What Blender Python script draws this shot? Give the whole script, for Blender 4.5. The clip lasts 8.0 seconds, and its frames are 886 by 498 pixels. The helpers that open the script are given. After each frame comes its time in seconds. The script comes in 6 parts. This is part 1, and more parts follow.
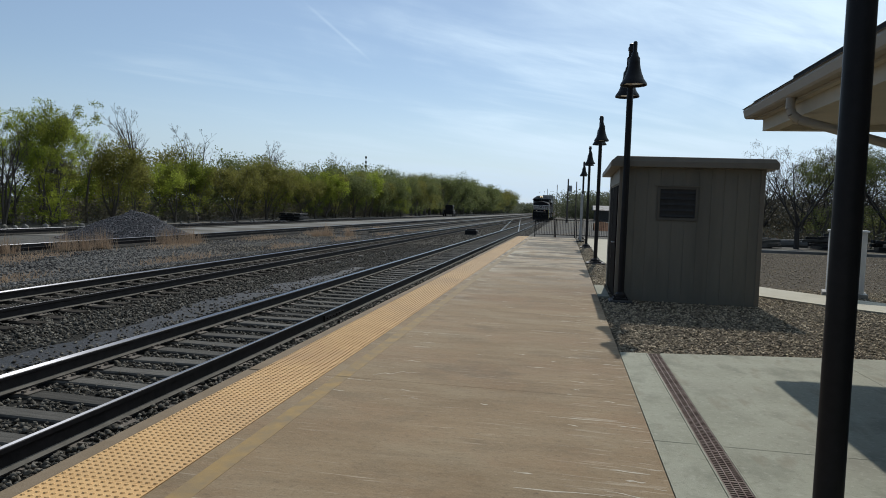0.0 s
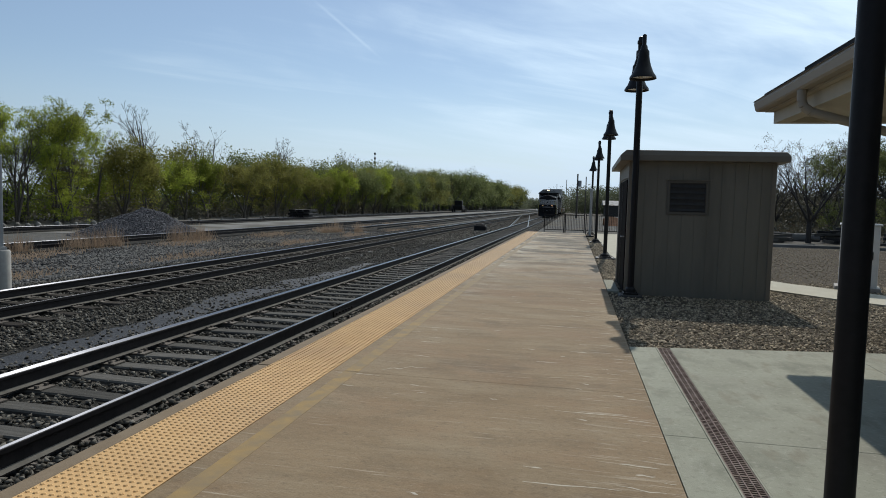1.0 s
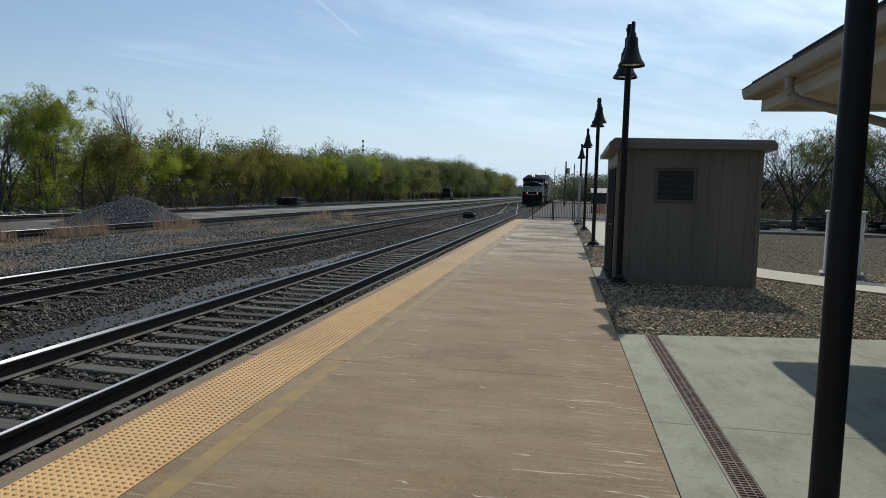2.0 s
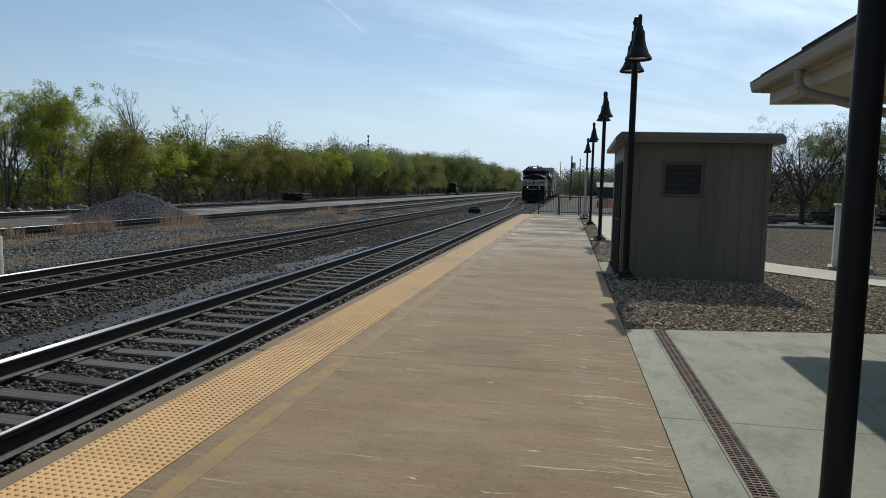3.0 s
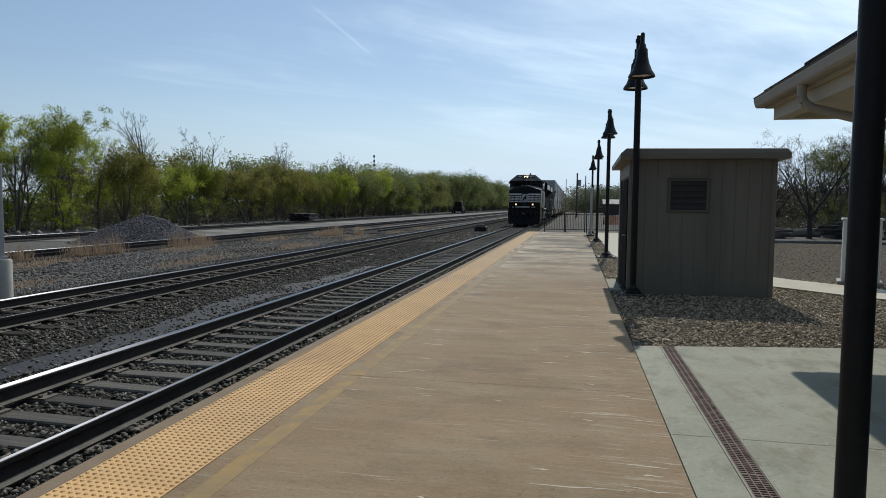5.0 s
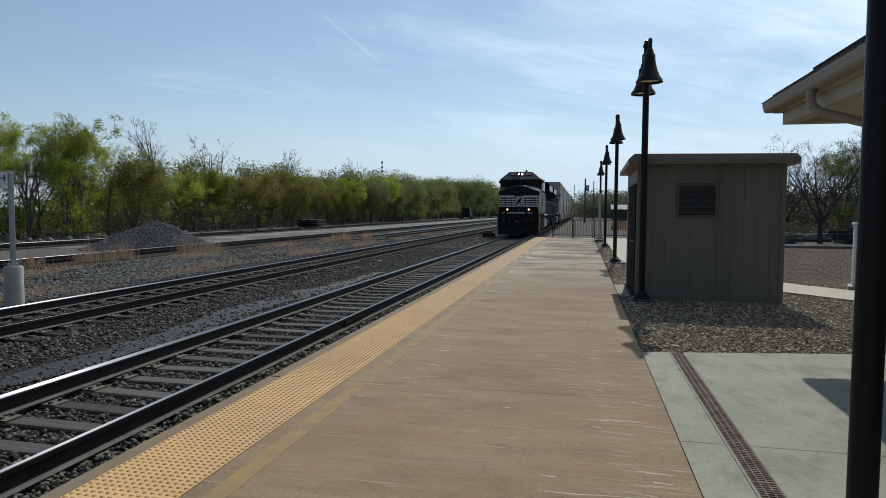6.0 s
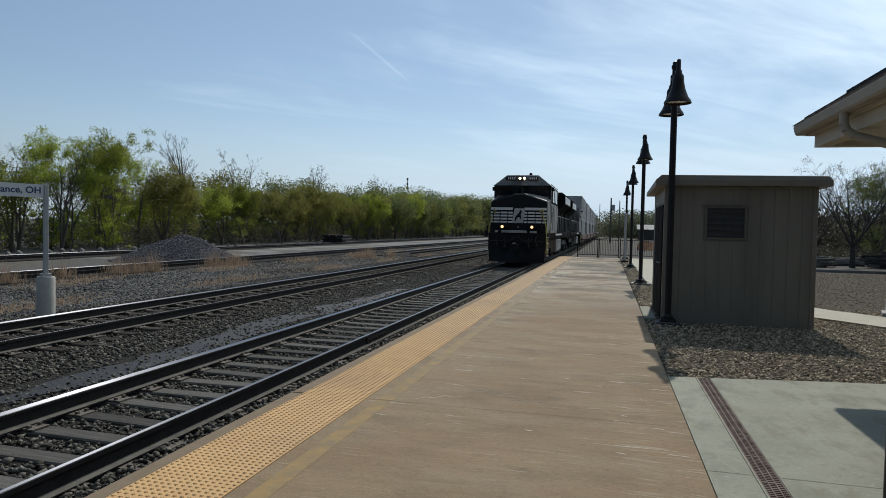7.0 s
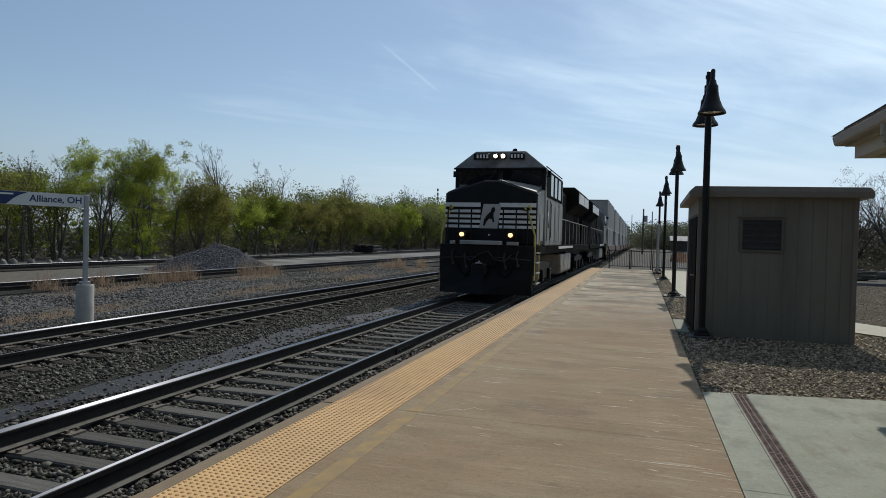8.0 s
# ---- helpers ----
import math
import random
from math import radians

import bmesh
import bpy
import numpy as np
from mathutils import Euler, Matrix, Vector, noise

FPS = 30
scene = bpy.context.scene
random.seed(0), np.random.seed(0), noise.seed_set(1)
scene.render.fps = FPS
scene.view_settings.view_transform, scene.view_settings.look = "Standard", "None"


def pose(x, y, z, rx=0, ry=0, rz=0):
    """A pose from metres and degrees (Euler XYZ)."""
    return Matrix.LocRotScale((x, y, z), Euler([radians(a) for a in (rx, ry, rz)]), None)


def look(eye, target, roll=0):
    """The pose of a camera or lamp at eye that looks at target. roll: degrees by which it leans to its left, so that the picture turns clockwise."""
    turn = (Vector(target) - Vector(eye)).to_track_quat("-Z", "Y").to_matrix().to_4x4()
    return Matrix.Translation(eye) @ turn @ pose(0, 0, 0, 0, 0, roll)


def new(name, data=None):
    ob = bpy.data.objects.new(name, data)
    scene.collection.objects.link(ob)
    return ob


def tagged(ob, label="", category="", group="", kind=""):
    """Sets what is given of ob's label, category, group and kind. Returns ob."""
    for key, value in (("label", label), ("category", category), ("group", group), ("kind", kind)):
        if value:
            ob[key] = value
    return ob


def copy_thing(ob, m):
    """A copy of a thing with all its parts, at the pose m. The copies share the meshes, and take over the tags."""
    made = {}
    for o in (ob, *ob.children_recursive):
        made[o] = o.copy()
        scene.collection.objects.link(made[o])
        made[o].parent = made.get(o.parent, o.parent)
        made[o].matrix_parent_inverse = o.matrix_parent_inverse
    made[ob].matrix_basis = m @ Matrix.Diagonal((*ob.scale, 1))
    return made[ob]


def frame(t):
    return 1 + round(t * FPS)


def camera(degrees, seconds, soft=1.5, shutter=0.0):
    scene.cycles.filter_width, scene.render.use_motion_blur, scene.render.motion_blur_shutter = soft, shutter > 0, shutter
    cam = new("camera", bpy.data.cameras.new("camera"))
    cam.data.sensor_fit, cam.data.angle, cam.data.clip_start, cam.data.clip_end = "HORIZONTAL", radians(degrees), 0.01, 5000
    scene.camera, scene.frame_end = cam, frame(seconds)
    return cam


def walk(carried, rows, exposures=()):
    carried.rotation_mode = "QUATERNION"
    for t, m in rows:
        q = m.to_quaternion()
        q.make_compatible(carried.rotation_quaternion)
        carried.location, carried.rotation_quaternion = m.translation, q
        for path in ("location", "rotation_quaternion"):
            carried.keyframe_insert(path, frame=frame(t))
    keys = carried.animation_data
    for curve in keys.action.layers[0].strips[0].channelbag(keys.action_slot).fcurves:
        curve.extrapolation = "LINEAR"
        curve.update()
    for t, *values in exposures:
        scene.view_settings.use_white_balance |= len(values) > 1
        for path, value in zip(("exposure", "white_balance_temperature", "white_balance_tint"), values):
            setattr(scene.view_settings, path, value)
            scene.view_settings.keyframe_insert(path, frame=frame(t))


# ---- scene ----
# camera: hand-held at one spot on the platform, turning with the train
cam = camera(68.20, 8.0, soft=0.92)
PATH = [  # seconds, place, yaw, pitch, roll
    (0.0, 0.008, -0.018, 1.530, 10.56, -3.56, -1.77),
    (0.5, 0.027, -0.018, 1.516, 10.88, -3.73, -1.45),
    (1.0, 0.016, -0.010, 1.520, 11.36, -3.94, -1.47),
    (1.5, 0.017, -0.008, 1.526, 10.85, -4.08, -1.47),
    (2.8, -0.007, 0.019, 1.525, 10.12, -6.35, -1.24),
    (3.0, -0.004, 0.015, 1.528, 10.83, -5.44, -1.16),
    (3.5, -0.002, -0.002, 1.531, 11.36, -4.92, -0.92),
    (4.0, -0.007, 0.008, 1.516, 12.29, -4.89, -0.36),
    (4.5, -0.003, 0.003, 1.521, 11.31, -4.16, -0.50),
    (6.0, 0.002, -0.003, 1.529, 12.04, -3.31, -0.33),
    (6.5, 0.010, -0.005, 1.536, 13.31, -2.35, -0.90),
    (7.0, -0.003, 0.007, 1.548, 14.17, -1.85, -1.24),
    (7.5, -0.004, 0.006, 1.552, 15.98, -1.55, -1.23),
    (8.0, -0.002, 0.008, 1.557, 16.80, -1.00, -1.48),
]
walk(cam, [(t, pose(x, y, z, 90 + p, r, w)) for t, x, y, z, w, p, r in PATH], exposures=[(0.0, 0.0), (4.5, 0.04), (6.0, 0.0), (8.0, -0.06)])

# ---- light ----
SUN = Vector((0.095, 0.985, 1.0)).normalized()
world = bpy.data.worlds.new("world")
scene.world = world
world.use_nodes = True
wn, wl = world.node_tree.nodes, world.node_tree.links
wn.clear()
w_out = wn.new("ShaderNodeOutputWorld")
w_bg = wn.new("ShaderNodeBackground")
w_bg.inputs["Strength"].default_value = 0.072
sky = wn.new("ShaderNodeTexSky")
sky.sky_type = "NISHITA"
sky.sun_disc = False
sky.sun_elevation = math.asin(SUN.z)
sky.sun_rotation = math.atan2(SUN.x, SUN.y)
sky.air_density, sky.dust_density, sky.ozone_density = 1.0, 0.2, 3.0
# thin streaked cirrus
w_co = wn.new("ShaderNodeTexCoord")
w_sep = wn.new("ShaderNodeSeparateXYZ")
wl.new(w_co.outputs["Generated"], w_sep.inputs[0])
w_den = wn.new("ShaderNodeMath"); w_den.operation = "ADD"; w_den.inputs[1].default_value = 0.12
wl.new(w_sep.outputs["Z"], w_den.inputs[0])
w_dx = wn.new("ShaderNodeMath"); w_dx.operation = "DIVIDE"
w_dy = wn.new("ShaderNodeMath"); w_dy.operation = "DIVIDE"
wl.new(w_sep.outputs["X"], w_dx.inputs[0]); wl.new(w_den.outputs[0], w_dx.inputs[1])
wl.new(w_sep.outputs["Y"], w_dy.inputs[0]); wl.new(w_den.outputs[0], w_dy.inputs[1])
w_com = wn.new("ShaderNodeCombineXYZ")
wl.new(w_dx.outputs[0], w_com.inputs[0]); wl.new(w_dy.outputs[0], w_com.inputs[1])
w_map = wn.new("ShaderNodeMapping")
w_map.vector_type = "TEXTURE"
w_map.inputs["Rotation"].default_value = (0, 0, radians(52))
w_map.inputs["Scale"].default_value = (1.7, 0.85, 1.0)
wl.new(w_com.outputs[0], w_map.inputs["Vector"])
w_no = wn.new("ShaderNodeTexNoise")
w_no.inputs["Scale"].default_value = 0.6
w_no.inputs["Detail"].default_value = 8
w_no.inputs["Roughness"].default_value = 0.5
w_no.inputs["Distortion"].default_value = 1.1
wl.new(w_map.outputs[0], w_no.inputs["Vector"])
# finer wisps combed out along the wind
w_map2 = wn.new("ShaderNodeMapping")
w_map2.vector_type = "TEXTURE"
w_map2.inputs["Rotation"].default_value = (0, 0, radians(38))
w_map2.inputs["Scale"].default_value = (2.6, 0.6, 1.0)
wl.new(w_com.outputs[0], w_map2.inputs["Vector"])
w_fine = wn.new("ShaderNodeTexNoise")
w_fine.inputs["Scale"].default_value = 1.5
w_fine.inputs["Detail"].default_value = 9
w_fine.inputs["Roughness"].default_value = 0.58
w_fine.inputs["Distortion"].default_value = 0.8
wl.new(w_map2.outputs[0], w_fine.inputs["Vector"])
w_both = wn.new("ShaderNodeMix")
w_both.inputs["Factor"].default_value = 0.34
wl.new(w_no.outputs["Fac"], w_both.inputs["A"]); wl.new(w_fine.outputs["Fac"], w_both.inputs["B"])
w_ra = wn.new("ShaderNodeMapRange")
w_ra.interpolation_type = "SMOOTHSTEP"
w_ra.inputs["From Min"].default_value, w_ra.inputs["From Max"].default_value = 0.37, 0.66
w_ra.inputs["To Min"].default_value, w_ra.inputs["To Max"].default_value = 0.14, 0.97
# the cloud thickens towards the east
w_th = wn.new("ShaderNodeMath"); w_th.operation = "MULTIPLY_ADD"; w_th.inputs[1].default_value = 0.26
wl.new(w_sep.outputs["X"], w_th.inputs[0]); wl.new(w_both.outputs["Result"], w_th.inputs[2])
wl.new(w_th.outputs[0], w_ra.inputs["Value"])
w_mix = wn.new("ShaderNodeMix"); w_mix.data_type = "RGBA"
# thin cloud scatters forward: brighter towards the sun
w_dot = wn.new("ShaderNodeVectorMath"); w_dot.operation = "DOT_PRODUCT"
w_dot.inputs[1].default_value = SUN
wl.new(w_co.outputs["Generated"], w_dot.inputs[0])
w_fwd = wn.new("ShaderNodeMapRange")
w_fwd.interpolation_type = "SMOOTHSTEP"
w_fwd.inputs["From Min"].default_value, w_fwd.inputs["From Max"].default_value = -0.1, 1.0
wl.new(w_dot.outputs["Value"], w_fwd.inputs["Value"])
w_cl = wn.new("ShaderNodeMix"); w_cl.data_type = "RGBA"
w_cl.inputs["A"].default_value, w_cl.inputs["B"].default_value = (0.9, 1.15, 1.5, 1), (12.0, 14.75, 17.0, 1)
wl.new(w_fwd.outputs["Result"], w_cl.inputs["Factor"])
wl.new(w_cl.outputs["Result"], w_mix.inputs["B"])
# one thin old contrail
TRAIL_A, TRAIL_B = Vector((-0.361, 0.892, 0.273)), Vector((-0.279, 0.938, 0.204))


def w_along(axis, lo, hi, a=0.0, b=1.0, absolute=False):
    """A ramp over the sky's directions along an axis."""
    d = wn.new("ShaderNodeVectorMath"); d.operation = "DOT_PRODUCT"
    d.inputs[1].default_value = axis
    wl.new(w_co.outputs["Generated"], d.inputs[0])
    out = d.outputs["Value"]
    if absolute:
        ab = wn.new("ShaderNodeMath"); ab.operation = "ABSOLUTE"
        wl.new(out, ab.inputs[0])
        out = ab.outputs[0]
    r = wn.new("ShaderNodeMapRange"); r.interpolation_type = "SMOOTHSTEP"
    for key, value in (("From Min", lo), ("From Max", hi), ("To Min", a), ("To Max", b)):
        r.inputs[key].default_value = value
    wl.new(out, r.inputs["Value"])
    return r.outputs["Result"]


w_axis = (TRAIL_B - TRAIL_A).normalized()
w_factor = w_ra.outputs["Result"]
w_line = w_along(TRAIL_A.cross(TRAIL_B).normalized(), 0.0, 0.0035, 0.15, 0.0, True)
for ramp_ in (w_along(w_axis, TRAIL_A.dot(w_axis) - 0.03, TRAIL_A.dot(w_axis) + 0.03), w_along(w_axis, TRAIL_B.dot(w_axis) - 0.05, TRAIL_B.dot(w_axis), 1.0, 0.0)):
    w_mul = wn.new("ShaderNodeMath"); w_mul.operation = "MULTIPLY"
    wl.new(w_line, w_mul.inputs[0]); wl.new(ramp_, w_mul.inputs[1])
    w_line = w_mul.outputs[0]
w_add = wn.new("ShaderNodeMath"); w_add.use_clamp = True
wl.new(w_factor, w_add.inputs[0]); wl.new(w_line, w_add.inputs[1])
wl.new(w_add.outputs[0], w_mix.inputs["Factor"])
w_blue = wn.new("ShaderNodeMix"); w_blue.data_type = "RGBA"; w_blue.blend_type = "MULTIPLY"
w_blue.inputs["Factor"].default_value = 1.0
w_blue.inputs["B"].default_value = (1.27, 1.26, 1.24, 1)
wl.new(sky.outputs[0], w_blue.inputs["A"])
wl.new(w_blue.outputs["Result"], w_mix.inputs["A"])
# pale haze towards the horizon
w_hz = wn.new("ShaderNodeMapRange")
w_hz.interpolation_type = "SMOOTHSTEP"
w_hz.inputs["From Min"].default_value, w_hz.inputs["From Max"].default_value = -0.02, 0.2
w_hz.inputs["To Min"].default_value, w_hz.inputs["To Max"].default_value = 0.9, 0.0
wl.new(w_sep.outputs["Z"], w_hz.inputs["Value"])
w_hc = wn.new("ShaderNodeMix"); w_hc.data_type = "RGBA"; w_hc.blend_type = "MULTIPLY"
w_hc.inputs["Factor"].default_value = 1.0
w_hc.inputs["B"].default_value = (0.78, 0.785, 0.82, 1)
wl.new(w_cl.outputs["Result"], w_hc.inputs["A"])
w_hm = wn.new("ShaderNodeMix"); w_hm.data_type = "RGBA"
wl.new(w_hz.outputs["Result"], w_hm.inputs["Factor"])
wl.new(w_mix.outputs["Result"], w_hm.inputs["A"]); wl.new(w_hc.outputs["Result"], w_hm.inputs["B"])
wl.new(w_hm.outputs["Result"], w_bg.inputs["Color"])
wl.new(w_bg.outputs[0], w_out.inputs["Surface"])

sun_data = bpy.data.lights.new("sun", "SUN")
sun_data.energy, sun_data.angle, sun_data.color = 2.9, radians(0.6), (1.0, 0.95, 0.865)
sun = new("sun", sun_data)
sun.matrix_world = look((0, 0, 60), Vector((0, 0, 60)) - SUN)


# ---- materials ----
def mat(name, c1, c2, scale=3.0, rough=0.85, bump=0.0, bscale=60.0, metal=0.0, stretch=(1, 1, 1), detail=6.0,
        c3=None, s3=0.4, lo3=0.5, hi3=0.7, spec=0.5, rnd=0.0, rnd_island=False, space="Object", bdist=0.01):
    """Two-tone noise material; c3 is a larger stain layer, rnd varies the brightness by piece."""
    m = bpy.data.materials.new(name)
    m.use_nodes = True
    n, l = m.node_tree.nodes, m.node_tree.links
    b = n["Principled BSDF"]
    co = n.new("ShaderNodeTexCoord")
    mp = n.new("ShaderNodeMapping")
    mp.inputs["Scale"].default_value = stretch
    if space == "World":
        geo = n.new("ShaderNodeNewGeometry")
        l.new(geo.outputs["Position"], mp.inputs["Vector"])
    else:
        l.new(co.outputs["Object"], mp.inputs["Vector"])
    t = n.new("ShaderNodeTexNoise")
    t.inputs["Scale"].default_value, t.inputs["Detail"].default_value = scale, detail
    t.inputs["Roughness"].default_value = 0.65
    l.new(mp.outputs[0], t.inputs["Vector"])
    r = n.new("ShaderNodeMapRange")
    r.inputs["From Min"].default_value, r.inputs["From Max"].default_value = 0.3, 0.7
    l.new(t.outputs["Fac"], r.inputs["Value"])
    x = n.new("ShaderNodeMix"); x.data_type = "RGBA"
    x.inputs["A"].default_value, x.inputs["B"].default_value = (*c1, 1), (*c2, 1)
    l.new(r.outputs["Result"], x.inputs["Factor"])
    col = x.outputs["Result"]
    if c3:
        t3 = n.new("ShaderNodeTexNoise")
        t3.inputs["Scale"].default_value, t3.inputs["Detail"].default_value = s3, 5
        l.new(mp.outputs[0], t3.inputs["Vector"])
        r3 = n.new("ShaderNodeMapRange")
        r3.inputs["From Min"].default_value, r3.inputs["From Max"].default_value = lo3, hi3
        l.new(t3.outputs["Fac"], r3.inputs["Value"])
        x3 = n.new("ShaderNodeMix"); x3.data_type = "RGBA"
        x3.inputs["B"].default_value = (*c3, 1)
        l.new(col, x3.inputs["A"]); l.new(r3.outputs["Result"], x3.inputs["Factor"])
        col = x3.outputs["Result"]
    if rnd:
        if rnd_island:
            g = n.new("ShaderNodeNewGeometry"); ro = g.outputs["Random Per Island"]
        else:
            g = n.new("ShaderNodeObjectInfo"); ro = g.outputs["Random"]
        rr = n.new("ShaderNodeMapRange")
        rr.inputs["To Min"].default_value, rr.inputs["To Max"].default_value = 1 - rnd, 1 + rnd
        l.new(ro, rr.inputs["Value"])
        mu = n.new("ShaderNodeMix"); mu.data_type = "RGBA"; mu.blend_type = "MULTIPLY"
        mu.inputs["Factor"].default_value = 1
        l.new(col, mu.inputs["A"]); l.new(rr.outputs["Result"], mu.inputs["B"])
        col = mu.outputs["Result"]
    l.new(col, b.inputs["Base Color"])
    b.inputs["Roughness"].default_value, b.inputs["Metallic"].default_value = rough, metal
    b.inputs["Specular IOR Level"].default_value = spec
    if bump:
        tb = n.new("ShaderNodeTexNoise")
        tb.inputs["Scale"].default_value, tb.inputs["Detail"].default_value = bscale, 4
        l.new(mp.outputs[0], tb.inputs["Vector"])
        bp = n.new("ShaderNodeBump")
        bp.inputs["Strength"].default_value, bp.inputs["Distance"].default_value = bump, bdist
        l.new(tb.outputs["Fac"], bp.inputs["Height"])
        l.new(bp.outputs[0], b.inputs["Normal"])
    return m


def leaf_mat(name, c1, c2, trans=0.45):
    m = bpy.data.materials.new(name)
    m.use_nodes = True
    n, l = m.node_tree.nodes, m.node_tree.links
    b = n["Principled BSDF"]
    g = n.new("ShaderNodeNewGeometry")
    o = n.new("ShaderNodeObjectInfo")
    ad = n.new("ShaderNodeMath"); ad.operation = "MULTIPLY_ADD"; ad.inputs[1].default_value = 0.6
    l.new(g.outputs["Random Per Island"], ad.inputs[0])
    sc = n.new("ShaderNodeMath"); sc.operation = "MULTIPLY"; sc.inputs[1].default_value = 0.4
    l.new(o.outputs["Random"], sc.inputs[0]); l.new(sc.outputs[0], ad.inputs[2])
    x = n.new("ShaderNodeMix"); x.data_type = "RGBA"
    x.inputs["A"].default_value, x.inputs["B"].default_value = (*c1, 1), (*c2, 1)
    l.new(ad.outputs[0], x.inputs["Factor"])
    l.new(x.outputs["Result"], b.inputs["Base Color"])
    b.inputs["Roughness"].default_value = 0.6
    b.inputs["Specular IOR Level"].default_value = 0.25
    tr = n.new("ShaderNodeBsdfTranslucent")
    l.new(x.outputs["Result"], tr.inputs["Color"])
    mx = n.new("ShaderNodeMixShader"); mx.inputs[0].default_value = trans
    l.new(b.outputs[0], mx.inputs[1]); l.new(tr.outputs[0], mx.inputs[2])
    l.new(mx.outputs[0], n["Material Output"].inputs["Surface"])
    return m


def glow(name, col, strength):
    m = bpy.data.materials.new(name)
    m.use_nodes = True
    b = m.node_tree.nodes["Principled BSDF"]
    b.inputs["Base Color"].default_value = (0.8, 0.8, 0.8, 1)
    b.inputs["Emission Color"].default_value = (*col, 1)
    b.inputs["Emission Strength"].default_value = strength
    return m


def slab_mat():
    """Pale grey-green concrete with grain, damp stains and rusty smears beside the drain."""
    m = mat("pale_concrete", (0.235, 0.24, 0.18), (0.325, 0.33, 0.258), 1.4, 0.88, 0.3, 150, space="World", detail=10, c3=(0.2, 0.196, 0.15), s3=0.7, lo3=0.52, hi3=0.7)
    n, l = m.node_tree.nodes, m.node_tree.links
    b = n["Principled BSDF"]
    col = b.inputs["Base Color"].links[0].from_socket
    g = n.new("ShaderNodeNewGeometry")
    for scale3, lo, hi, top, color in (((3, 1.8, 3), 0.52, 0.68, 0.65, (0.15, 0.155, 0.115)), ((24, 24, 24), 0.55, 0.75, 0.55, (0.38, 0.375, 0.31)),
                                       ((17, 17, 17), 0.56, 0.74, 0.55, (0.17, 0.166, 0.125)), ((5, 2.2, 5), 0.58, 0.68, 0.55, (0.185, 0.165, 0.115)), ((60, 60, 60), 0.62, 0.72, 0.5, (0.12, 0.115, 0.09))):
        mp = n.new("ShaderNodeMapping"); mp.inputs["Scale"].default_value = scale3
        l.new(g.outputs["Position"], mp.inputs["Vector"])
        t = n.new("ShaderNodeTexNoise"); t.inputs["Scale"].default_value, t.inputs["Detail"].default_value = 1.0, 6
        l.new(mp.outputs[0], t.inputs["Vector"])
        r = n.new("ShaderNodeMapRange")
        r.inputs["From Min"].default_value, r.inputs["From Max"].default_value, r.inputs["To Max"].default_value = lo, hi, top
        l.new(t.outputs["Fac"], r.inputs["Value"])
        x = n.new("ShaderNodeMix"); x.data_type = "RGBA"; x.inputs["B"].default_value = (*color, 1)
        l.new(col, x.inputs["A"]); l.new(r.outputs["Result"], x.inputs["Factor"])
        col = x.outputs["Result"]
    l.new(col, b.inputs["Base Color"])
    return m


